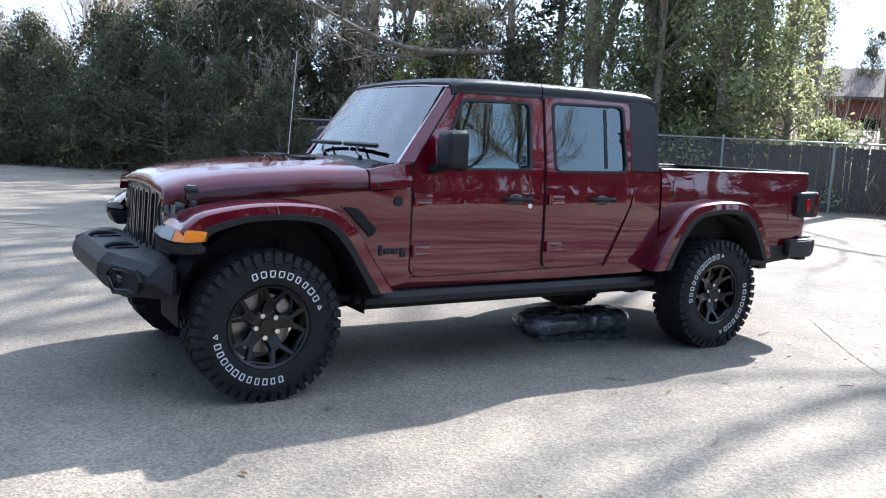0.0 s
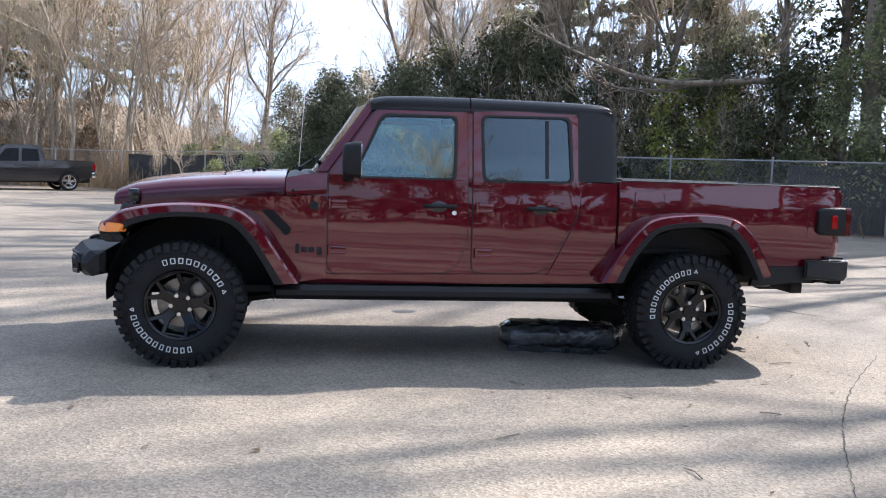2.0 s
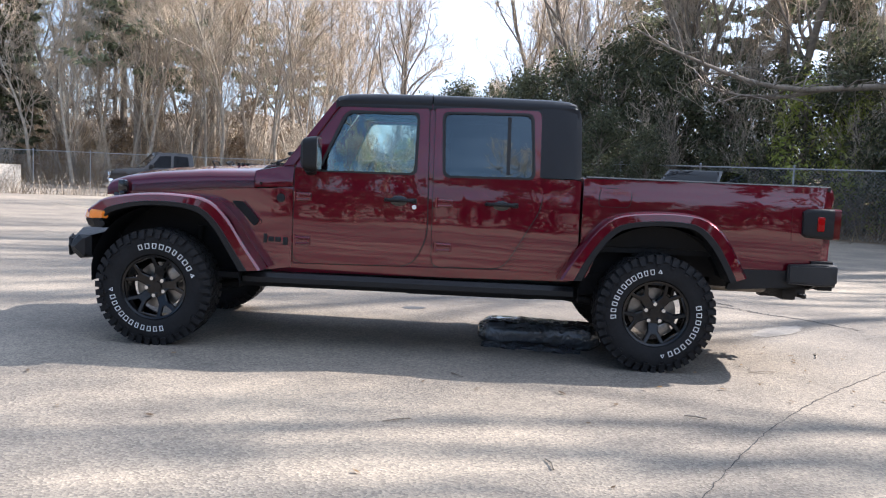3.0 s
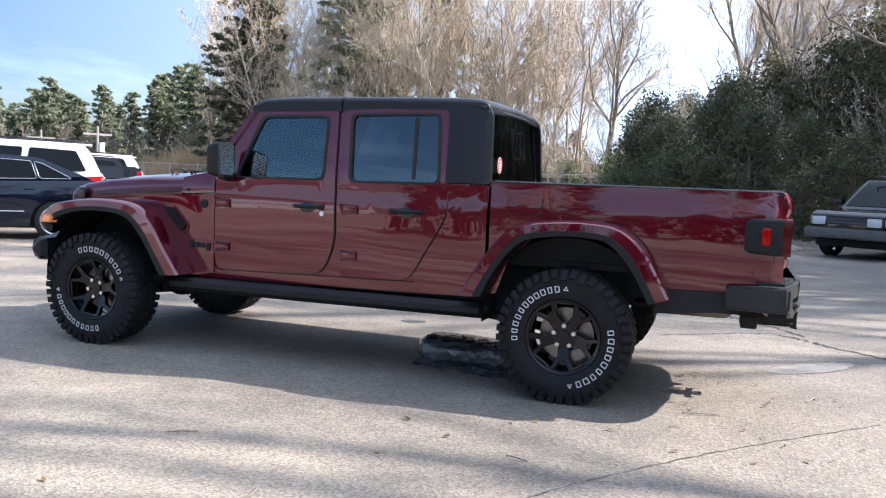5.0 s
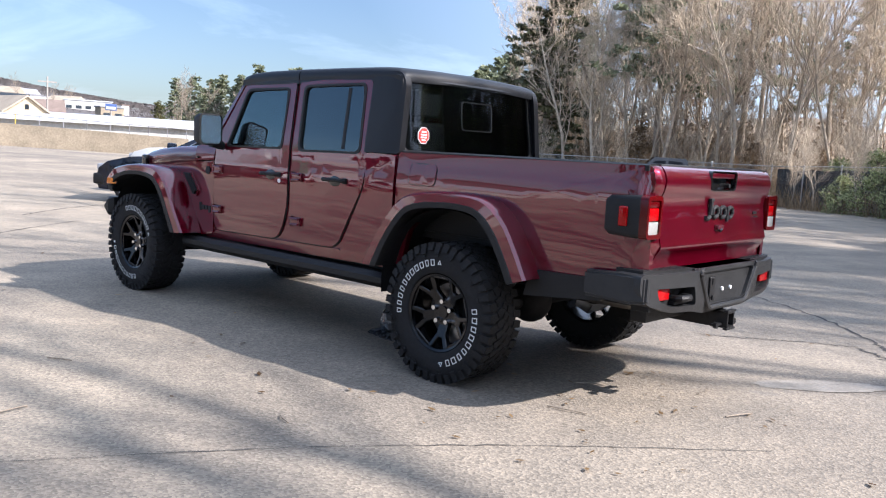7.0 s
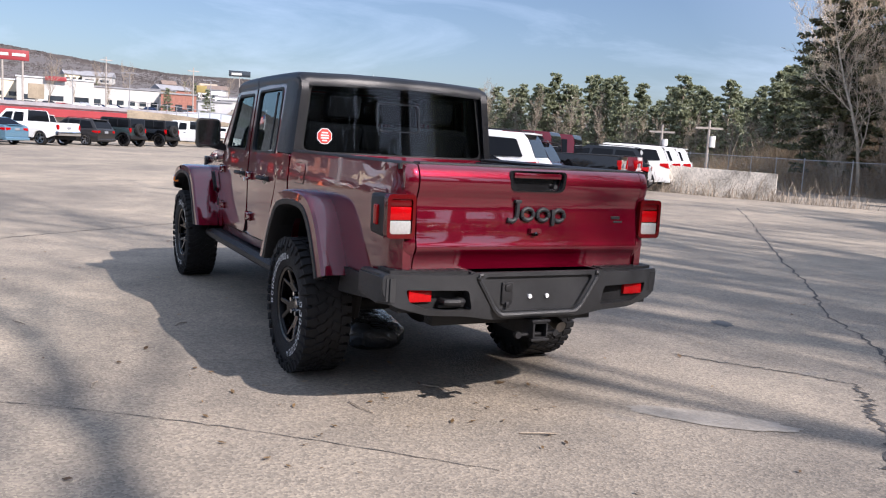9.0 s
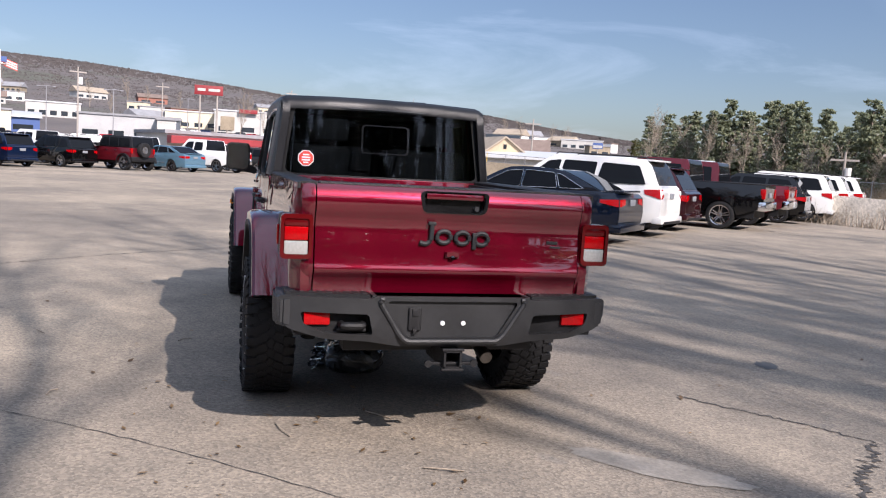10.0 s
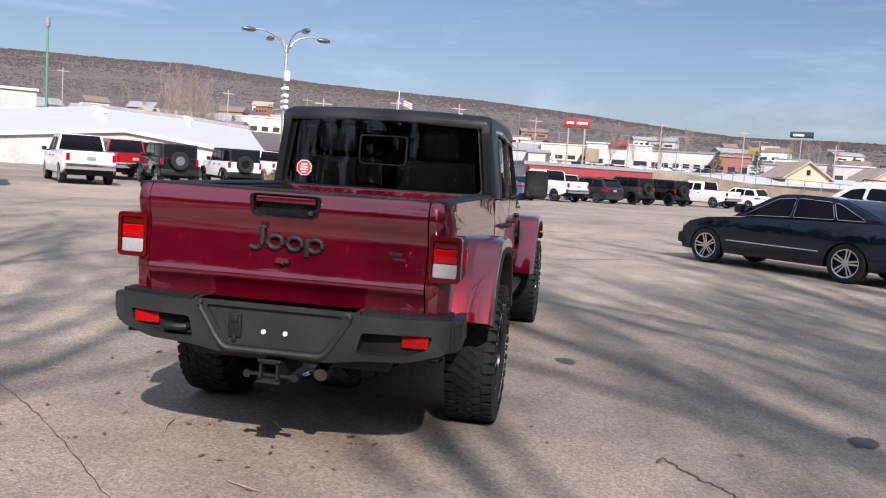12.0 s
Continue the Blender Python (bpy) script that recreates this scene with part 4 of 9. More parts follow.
part("maker_badge", bm, M_BADGE, gate)
bm = bmesh.new()
loft(bm, [[(4.71, y, 1.02 + a * 1.02), (4.755 + b, y, 1.022), (4.752, y, 1.0), (4.715, y, 0.985)] for y, a, b in ((-0.035, 0, -0.015), (-0.03, 0.0, 0), (0.03, 0.0, 0), (0.035, 0, -0.015))])
part("camera_pod", bm, M_PAINT, gate)
bm = bmesh.new()
tube(bm, (4.748, 0, 0.997), (4.755, 0, 0.99), 0.012, seg=12)
part("camera_lens", bm, M_GLOSSBLACK, gate)
bm = bmesh.new()
for y, z in ((0.53, 1.08), (0.548, 1.055), (0.53, 1.03)):
    box(bm, 4.718, 4.7245, y - 0.03, y + 0.03, z - 0.008, z + 0.008, 0.002)
part("trim_badge", bm, M_BADGE, gate, "small dark trim badge")
bm = bmesh.new()
box(bm, 4.62, 4.70, -0.66, 0.66, 1.315, 1.338, 0.008)
part("gate_cap", bm, M_TRIM, gate)
for side in (-1, 1):
    post = [(side * p[0], p[1]) for p in rounded([(0.678, 0.79), (0.735, 0.79), (0.74, 1.3), (0.725, 1.326), (0.678, 1.326)], 0.01, 2)]
    bm = sheet(post, (), np.arange(-0.74, 0.75, 0.02), np.arange(0.85, 1.32, 0.04))
    for v in bm.verts:
        y, z = v.co.x, v.co.z
        v.co = (gate_x(z) - 0.004 - 9 * max(0.0, abs(y) - 0.69) ** 2, y, z)
    part("corner_post", thicken(bm, 0.06, (-1, 0, 0)), M_PAINT, truck, "", 50)

# rear bumper: pierced face, pockets, plate panel, step pads
wing_l = rounded([(-0.735, 0.728), (-0.415, 0.724), (-0.392, 0.624), (-0.62, 0.63), (-0.715, 0.668)], 0.018, 3)
wing_r = [(-p[0], p[1]) for p in wing_l]
middle = rounded([(-0.345, 0.80), (0.345, 0.80), (0.235, 0.604), (-0.235, 0.604)], 0.03, 4)
out = rounded([(-0.84, 0.80), (-0.40, 0.80), (-0.385, 0.812), (0.385, 0.812), (0.40, 0.80), (0.84, 0.80), (0.838, 0.7), (0.79, 0.645), (0.62, 0.6), (0.42, 0.592), (0.26, 0.566), (-0.26, 0.566), (-0.42, 0.592), (-0.62, 0.6), (-0.79, 0.645), (-0.838, 0.7)], 0.03, 4)
bm = sheet(out, [wing_l, wing_r, rounded([(-0.335, 0.79), (0.335, 0.79), (0.225, 0.612), (-0.225, 0.612)], 0.03, 4)], np.arange(-0.8, 0.81, 0.1))
for v in bm.verts:
    y, z = v.co.x, v.co.z
    v.co = (4.875 - 0.10 * abs(y / 0.84) ** 4 - 0.35 * max(0.0, 0.64 - z), y, z)
thicken(bm, 0.16, (-1, 0, 0))
bmesh.ops.recalc_face_normals(bm, faces=bm.faces)
rim_edges = [e for e in bm.edges if len(e.link_faces) == 2 and e.calc_face_angle(0) > 0.9 and min(v.co.x for v in e.verts) > 4.74]
bmesh.ops.bevel(bm, geom=rim_edges, offset=0.012, segments=3, affect="EDGES", clamp_overlap=True)
rear_bumper = part("rear_bumper", bm, M_BUMPER, truck, "dark grey rear bumper with plate recess", 30)
for s in (-1, 1):
    bm = bmesh.new()
    loft(bm, [[(4.42, s * 0.80, 0.65), (4.42, s * 0.835, 0.66), (4.42, s * 0.835, 0.785), (4.42, s * 0.78, 0.79)], [(4.7, s * 0.78, 0.64), (4.7, s * 0.85, 0.65), (4.7, s * 0.85, 0.795), (4.7, s * 0.78, 0.802)], [(4.80, s * 0.76, 0.645), (4.80, s * 0.82, 0.66), (4.80, s * 0.82, 0.79), (4.80, s * 0.76, 0.798)]])
    bmesh.ops.bevel(bm, geom=bm.edges[:], offset=0.012, segments=2, affect="EDGES", clamp_overlap=True)
    part("bumper_end", bm, M_BUMPER, rear_bumper)
    bm = bmesh.new()
    box(bm, 4.68, 4.79, s * 0.38, s * 0.76, 0.61, 0.745, 0.004)
    part("pocket_back", bm, M_UNDER, rear_bumper)
    bm = bmesh.new()
    box(bm, 4.775, 4.812, s * 0.592, s * 0.715, 0.664, 0.728, 0.006)
    part("reflector", bm, M_REDLENS, rear_bumper, "red reflector")
    bm = bmesh.new()
    loft(bm, [[(4.60, y, 0.795), (4.845 - 0.10 * abs(y / 0.84) ** 4, y, 0.8), (4.845 - 0.10 * abs(y / 0.84) ** 4, y, 0.815), (4.60, y, 0.815)] for y in (s * 0.41, s * 0.6, s * 0.8)])
    part("step_pad", bm, M_TRIM, rear_bumper, "ribbed black step pad")
    for k in range(9):
        y = s * (0.43 + 0.042 * k)
        bm = bmesh.new()
        box(bm, 4.62, 4.82 - 0.10 * abs(y / 0.84) ** 4, y - 0.013, y + 0.013, 0.812, 0.8175, 0.002)
        part("step_rib", bm, M_TRIM, rear_bumper)
bm = bmesh.new()
pipe(bm, curve([(4.77, -0.44, 0.665), (4.85, -0.44, 0.668), (4.865, -0.485, 0.668), (4.85, -0.535, 0.668), (4.77, -0.535, 0.665)], 12), 0.018, 8)
box(bm, 4.77, 4.83, -0.56, -0.42, 0.635, 0.65, 0.004)
part("tow_hook", bm, M_TRIM, rear_bumper, "black steel tow hook")
bm = plate(grown(middle, 0.0), 4.852, 0.05)
part("plate_panel", bm, M_BUMPER, rear_bumper, "flat grey plate panel with two bolts")
for y in (-0.05, 0.055):
    bm = bmesh.new()
    tube(bm, (4.85, y, 0.682), (4.862, y, 0.682), 0.011, seg=12)
    part("bolt", bm, M_WHITE, rear_bumper, "bright bolt head")
bm = bmesh.new()
pipe(bm, [(4.872, y, z) for y, z in rounded([(-0.375, 0.80), (-0.265, 0.625), (-0.23, 0.594), (0.23, 0.594), (0.265, 0.625), (0.375, 0.80)], 0.03, 3)], 0.014, 8)
part("plate_surround", bm, M_BUMPER, rear_bumper)
bm = bmesh.new()
box(bm, 4.85, 4.866, -0.222, -0.158, 0.645, 0.758, 0.02, 3)
box(bm, 4.862, 4.873, -0.206, -0.174, 0.715, 0.75, 0.006)
box(bm, 4.862, 4.875, -0.2, -0.18, 0.63, 0.66, 0.005)
part("socket_cover", bm, M_TRIM, rear_bumper, "black trailer socket cover")
bm = bmesh.new()
box(bm, 4.85, 4.87, 0.325, 0.385, 0.69, 0.745, 0.008)
part("socket", bm, M_UNDER, rear_bumper)
bm = bmesh.new()
loft(bm, [[(4.60, y, 0.79), (4.85, y, 0.803), (4.85, y, 0.812), (4.60, y, 0.812)] for y in (-0.40, 0.40)])
part("bumper_top", bm, M_BUMPER, rear_bumper)
bm = bmesh.new()
for a, b, c, d in ((-0.045, 0.045, 0.545, 0.555), (-0.045, 0.045, 0.465, 0.475), (-0.045, -0.035, 0.465, 0.555), (0.035, 0.045, 0.465, 0.555)):
    box(bm, 4.5, 4.86, a, b, c, d)
box(bm, 4.84, 4.865, -0.055, 0.055, 0.455, 0.468, 0.003)
box(bm, 4.84, 4.865, -0.055, 0.055, 0.552, 0.565, 0.003)
box(bm, 4.80, 4.83, -0.13, 0.13, 0.478, 0.492, 0.004)
tube(bm, (4.815, -0.115, 0.485), (4.835, -0.115, 0.485), 0.018, seg=12)
tube(bm, (4.815, 0.115, 0.485), (4.835, 0.115, 0.485), 0.018, seg=12)
box(bm, 4.5, 4.6, -0.5, 0.5, 0.5, 0.58, 0.01)
part("hitch_receiver", bm, M_TRIM, truck, "black square hitch receiver")

# cabin: floor, dash, wheel, seats, back wall
bm = bmesh.new()
box(bm, 0.72, 2.93, -0.70, 0.70, 0.56, 0.62)
box(bm, 2.9, 2.94, -0.7, 0.7, 0.6, 1.32)
box(bm, 0.66, 0.72, -0.7, 0.7, 0.56, 1.2)
part("cab_floor", bm, M_UNDER, truck)
bm = bmesh.new()
loft(bm, [[(0.80, y, 1.27), (1.02, y, 1.30), (1.14, y, 1.27), (1.2, y, 1.15), (1.12, y, 0.95), (0.8, y, 0.9)] for y in (-0.69, 0.69)])
box(bm, 1.10, 1.14, -0.08, 0.18, 1.24, 1.36, 0.01)
part("dashboard", bm, M_CLOTH, truck)
bm = bmesh.new()
ring = [pose(1.38, -0.37, 1.2, 0, -68, 0) @ Vector((0.185 * math.cos(a), 0.185 * math.sin(a), 0)) for a in np.linspace(0, 2 * math.pi, 28, endpoint=False)]
pipe(bm, ring, 0.015, 8, closed=True)
tube(bm, (1.38, -0.37, 1.2), (1.15, -0.37, 1.12), 0.03)
for a in (0, 2.1, 4.2):
    tube(bm, (1.38, -0.37, 1.2), pose(1.38, -0.37, 1.2, 0, -68, 0) @ Vector((0.18 * math.cos(a), 0.18 * math.sin(a), 0)), 0.018, 0.012)
part("steering_wheel", bm, M_TRIM, truck, "black steering wheel")
for sx, w in ((1.58, 0.25), (2.4, 0.3)):
    for y in (-0.36, 0.36):
        bm = bmesh.new()
        box(bm, sx - 0.25, sx + 0.22, y - w, y + w, 0.82, 0.98, 0.06, 3)
        box(bm, -0.07, 0.07, -w, w, -0.02, 0.62, 0.05, 3, m=pose(sx + 0.2, y, 0.92, 0, 14, 0))
        seat = part("seat", bm, M_CLOTH, truck, "black cloth seat")
        bm = bmesh.new()
        box(bm, -0.05, 0.05, -0.13, 0.13, 0.66, 0.84, 0.045, 3, m=pose(sx + 0.2, y, 0.92, 0, 14, 0))
        tube(bm, pose(sx + 0.2, y, 0.92, 0, 14, 0) @ Vector((0, -0.06, 0.55)), pose(sx + 0.2, y, 0.92, 0, 14, 0) @ Vector((0, -0.06, 0.7)), 0.008)
        tube(bm, pose(sx + 0.2, y, 0.92, 0, 14, 0) @ Vector((0, 0.06, 0.55)), pose(sx + 0.2, y, 0.92, 0, 14, 0) @ Vector((0, 0.06, 0.7)), 0.008)
        part("headrest", bm, M_CLOTH, seat)
bm = bmesh.new()
box(bm, 1.17, 1.2, -0.12, 0.12, 1.66, 1.73, 0.015)
tube(bm, (1.185, 0, 1.72), (1.2, 0, 1.80), 0.01)
part("inside_mirror", bm, M_TRIM, truck)
bm = bmesh.new()
pipe(bm, [(1.9, -0.62, 1.3), (1.9, -0.6, 1.74), (1.9, 0.6, 1.74), (1.9, 0.62, 1.3)], 0.03)
pipe(bm, [(2.8, -0.64, 1.3), (2.78, -0.6, 1.76), (2.78, 0.6, 1.76), (2.8, 0.64, 1.3)], 0.03)
for y in (-0.6, 0.6):
    pipe(bm, [(1.25, y, 1.76), (1.9, y, 1.77), (2.78, y, 1.77)], 0.03)
part("roll_cage", bm, M_TRIM, truck)

# chassis
bm = bmesh.new()
for s in (-1, 1):
    loft(bm, [[(x, s * y - 0.04, z), (x, s * y + 0.04, z), (x, s * y + 0.04, z + 0.13), (x, s * y - 0.04, z + 0.13)] for x, y, z in ((-0.5, 0.42, 0.6), (-0.2, 0.42, 0.6), (0.3, 0.43, 0.52), (0.7, 0.5, 0.43), (2.7, 0.52, 0.43), (3.1, 0.48, 0.5), (3.5, 0.46, 0.6), (4.0, 0.46, 0.58), (4.7, 0.46, 0.58))])
for x, z in ((0.75, 0.44), (1.7, 0.43), (2.6, 0.44), (3.9, 0.6)):
    box(bm, x - 0.06, x + 0.06, -0.5, 0.5, z, z + 0.1, 0.01)
for x in (0.62, 1.05, 1.9, 2.65):
    for s in (-1, 1):
        box(bm, x - 0.03, x + 0.03, s * 0.5, s * 0.72, 0.46, 0.5, 0.006)
part("frame", bm, M_UNDER, truck)
bm = bmesh.new()
box(bm, 1.7, 2.7, -0.45, -0.1, 0.40, 0.6, 0.04)
part("fuel_tank", bm, M_UNDER, truck)
bm = bmesh.new()
box(bm, 0.7, 1.6, -0.22, 0.22, 0.40, 0.6, 0.05)
tube(bm, (1.6, 0.1, 0.47), (3.4, 0.02, 0.42), 0.04)
part("gearbox", bm, M_UNDER, truck)
for x in (0.0, 3.487):
    bm = bmesh.new()
    tube(bm, (x, -0.62, 0.405), (x, 0.62, 0.405), 0.045, seg=12)
    bmesh.ops.create_uvsphere(bm, u_segments=16, v_segments=10, radius=0.145, matrix=pose(x, 0.15 if x < 1 else 0.0, 0.405))
    part("axle", bm, M_UNDER, truck)
    for s in (-1, 1):
        bm = bmesh.new()
        tube(bm, (x + 0.14, s * 0.56, 0.36), (x + 0.2, s * 0.52, 0.85), 0.03)
        tube(bm, (x + 0.14, s * 0.56, 0.36), (x + 0.17, s * 0.54, 0.58), 0.045)
        part("shock_absorber", bm, M_UNDER, truck)
        bm = bmesh.new()
        pipe(bm, [(x + 0.075 * math.cos(a), s * 0.45 + 0.075 * math.sin(a), 0.47 + a * 0.0085) for a in np.linspace(0, 2 * math.pi * 6, 72)], 0.011, 6)
        part("coil_spring", bm, M_UNDER, truck)
        bm = bmesh.new()
        tube(bm, (x - 0.02, s * 0.5, 0.37), (x + (0.75 if x < 1 else -0.75), s * 0.5, 0.47), 0.03)
        part("control_arm", bm, M_UNDER, truck)
bm = bmesh.new()
box(bm, 3.95, 4.45, -0.35, 0.30, 0.52, 0.68, 0.06, 3)
pipe(bm, curve([(3.0, 0.3, 0.48), (3.5, 0.33, 0.62), (3.95, 0.2, 0.6)], 10), 0.03)
part("muffler", bm, M_EXHAUST, truck)
bm = bmesh.new()
pipe(bm, curve([(4.4, 0.2, 0.6), (4.55, 0.2, 0.55), (4.74, 0.21, 0.49)], 10), 0.032, 12)
part("exhaust_tip", bm, M_EXHAUST, truck)
bm = bmesh.new()
box(bm, 0.35, 0.75, -0.72, 0.72, 0.5, 0.54)
part("splash_guard", bm, M_UNDER, truck)
bm = bmesh.new()
box(bm, -0.35, 0.6, -0.45, 0.45, 0.62, 1.02, 0.03)
part("engine_block", bm, M_UNDER, truck)

# wheels
R_TYRE = 0.41


def glyph_ring(bm, n, start, span, r0, r1, y, seed):
    """Hollow raised blocks in place of moulded writing, along an arc."""
    rnd = random.Random(seed)
    step = span / n
    d = 0.006
    for i in range(n):
        a = start - step * (i + 0.5)
        w = step * rnd.uniform(0.28, 0.38)
        e = d / r0
        strokes = [(a + w - e, a + w, r0, r1), (a - w, a - w + e, r0, r1), (a - w, a + w, r1 - d, r1), (a - w, a + w, r0, r0 + d)]
        for a0, a1, ra, rb in strokes:
            bm.faces.new([bm.verts.new((r * math.cos(t), y, r * math.sin(t))) for t, r in ((a0, ra), (a1, ra), (a1, rb), (a0, rb))])


def wheel(parent, x, y, side, spin):
    hub = new("wheel")
    hub.parent = parent
    hub.matrix_basis = pose(x, y, R_TYRE - 0.005 + terrain(x, y), 0, spin, 0 if side < 0 else 180)
    bm = bmesh.new()
    prof = [(0.222, -0.10), (0.235, -0.122), (0.27, -0.131), (0.32, -0.133), (0.355, -0.128), (0.386, -0.117), (0.3985, -0.1), (0.3995, 0), (0.3985, 0.1), (0.386, 0.117), (0.355, 0.128), (0.30, 0.132), (0.235, 0.122), (0.222, 0.10)]
    revolve(bm, prof, 56)
    tyre = part("tyre", bm, M_RUBBER, hub, "mud-terrain tyre with raised white lettering")
    bm = bmesh.new()
    n = 42
    for k in range(n):
        a = 2 * math.pi * k / n
        # chevron blocks in the middle, stepped shoulder lugs at both sides
        for row, (yy, wy, off, tw, wl) in enumerate(((-0.104, 0.03, 0.0, 6, 0.04), (-0.045, 0.025, 0.45, 24, 0.037), (0.0, 0.016, 0.0, -30, 0.035), (0.045, 0.025, 0.55, -24, 0.037), (0.104, 0.03, 0.1, -6, 0.04))):
            aa = a + off * 2 * math.pi / n
            reach = 0.0085 if (k + row) % 2 else 0.0105
            m = Matrix.Rotation(-aa, 4, "Y") @ Matrix.Translation((0.392, yy, 0)) @ Matrix.Rotation(radians(tw), 4, "X")
            box(bm, -0.01, reach + 0.006, -wy, wy, -wl / 2, wl / 2, m=m)
        for s in (-1, 1):
            long = 0.042 if k % 2 else 0.026
            m = Matrix.Rotation(-a, 4, "Y") @ Matrix.Translation((0.393, s * 0.1255, 0)) @ Matrix.Rotation(radians(s * -16), 4, "Z")
            box(bm, -long - 0.008, 0.004, -0.008, 0.008, -0.0175, 0.0175, m=m)
            if k % 2:
                box(bm, -long - 0.026, -long - 0.012, -0.0035, 0.0035, -0.01, 0.01, m=m)
    part("tread", bm, M_RUBBER, hub, "", 0)
    bm = bmesh.new()
    glyph_ring(bm, 9, radians(88), radians(88), 0.273, 0.311, -0.1345, 3)
    glyph_ring(bm, 11, radians(262), radians(96), 0.273, 0.311, -0.1345, 4)
    for a in (radians(-6), radians(160)):
        c = Vector((0.292 * math.cos(a), -0.1345, 0.292 * math.sin(a)))
        rim_a, rim_b = ([bm.verts.new(c + r * Vector((math.cos(b + a), 0, math.sin(b + a)))) for b in (0, 2.1, 4.2)] for r in (0.018, 0.009))
        for i in range(3):
            bm.faces.new((rim_a[i], rim_a[(i + 1) % 3], rim_b[(i + 1) % 3], rim_b[i]))
    tagged(part("raised_lettering", bm, M_LETTER, hub, "white moulded strokes", 0), kind="stuff")
    # rim: barrel, lip, five split spokes, hub cap
    bm = bmesh.new()
    revolve(bm, [(0.212, -0.112), (0.226, -0.118), (0.232, -0.108), (0.228, 0.1), (0.218, 0.1), (0.205, -0.07)], 48)
    rim = part("rim", bm, M_RIM, hub, "black five-spoke alloy rim")
    bm = bmesh.new()
    for k in range(5):
        a = 2 * math.pi * k / 5 + math.pi / 2 + 0.628
        turn = Matrix.Rotation(-a, 4, "Y")
        sec = [[turn @ Vector(p) for p in ((r, y0, -w), (r, y0, w), (r, y0 + 0.035, w * 1.2), (r, y0 + 0.035, -w * 1.2))] for r, y0, w in ((0.03, -0.055, 0.03), (0.075, -0.062, 0.033), (0.125, -0.078, 0.032), (0.15, -0.085, 0.03))]
        loft(bm, sec)
        for s in (-1, 1):
            sec = []
            for f in (0, 0.5, 1):
                r, z, w, y0 = 0.125 + 0.088 * f, s * (0.016 + 0.05 * f), 0.017 - 0.002 * f, -0.078 - 0.03 * f
                sec.append([turn @ Vector(p) for p in ((r, y0, z - w), (r, y0, z + w), (r, y0 + 0.035, z + w * 1.15), (r, y0 + 0.035, z - w * 1.15))])
            loft(bm, sec)
        # short web that joins neighbouring arms at the lip
        turn = Matrix.Rotation(-a - 0.628, 4, "Y")
        sec = [[turn @ Vector(p) for p in ((0.195, y0, z - 0.006), (0.216, y0, z - 0.006), (0.216, y0 + 0.03, z + 0.006), (0.195, y0 + 0.03, z + 0.006))] for z, y0 in ((-0.07, -0.104), (0.07, -0.104))]
        loft(bm, sec)
    bmesh.ops.bevel(bm, geom=bm.edges[:], offset=0.004, segments=1, affect="EDGES", clamp_overlap=True)
    part("spokes", bm, M_RIM, hub)
    bm = bmesh.new()
    disc(bm, 0.078, -0.062, -0.02, 24)
    disc(bm, 0.034, -0.072, -0.05, 20)
    part("hub_cap", bm, M_RIM, hub)
    for k in range(5):
        a = 2 * math.pi * k / 5 + math.pi / 2
        bm = bmesh.new()
        c = (0.0635 * math.cos(a), 0, 0.0635 * math.sin(a))
        tube(bm, (c[0], -0.055, c[2]), (c[0], -0.088, c[2]), 0.0175, 0.0135, seg=8)
        part("lug_nut", bm, M_CHROME, hub, "bright lug nut" if k == 0 else "")
    bm = bmesh.new()
    revolve(bm, [(0.07, 0.01), (0.165, 0.01), (0.165, 0.03), (0.07, 0.03)], 32)
    disc(bm, 0.16, 0.03, 0.04, 32)
    part("brake_disc", bm, M_STEEL, hub)
    bm = bmesh.new()
    m = Matrix.Rotation(radians(-8), 4, "Y")
    box(bm, 0.10, 0.18, -0.03, 0.05, -0.06, 0.07, 0.012, m=m)
    part("brake_caliper", bm, M_STEEL, hub)
    return hub


bm = bmesh.new()
disc(bm, 0.016, -0.0015, 0.0015, 16)
bmesh.ops.translate(bm, vec=(1.79, -cab_reach(1.79, 1.066) - 0.002, 1.066), verts=bm.verts)
part("door_tag", bm, M_WHITE, truck, "small round white tag on the door")
wheel(truck, 0.0, -0.797, -1, -25)
wheel(truck, 3.487, -0.797, -1, 72)
wheel(truck, 0.0, 0.797, 1, 20)
wheel(truck, 3.487, 0.797, 1, 75)


# the tail end is a little shorter than drawn: draw everything behind the rear arches in
TAIL_FROM, TAIL_BY = 4.1, 0.965
for ob in truck.children_recursive:
    chain, up = True, ob
    while up != truck:
        chain = chain and up.matrix_basis == Matrix.Identity(4)
        up = up.parent
    if chain and ob.type == "MESH":
        by = 0.91 if ob == rear_bumper or ob.parent == rear_bumper else TAIL_BY
        for v in ob.data.vertices:
            if v.co.x > TAIL_FROM:
                v.co.x = TAIL_FROM + (v.co.x - TAIL_FROM) * by

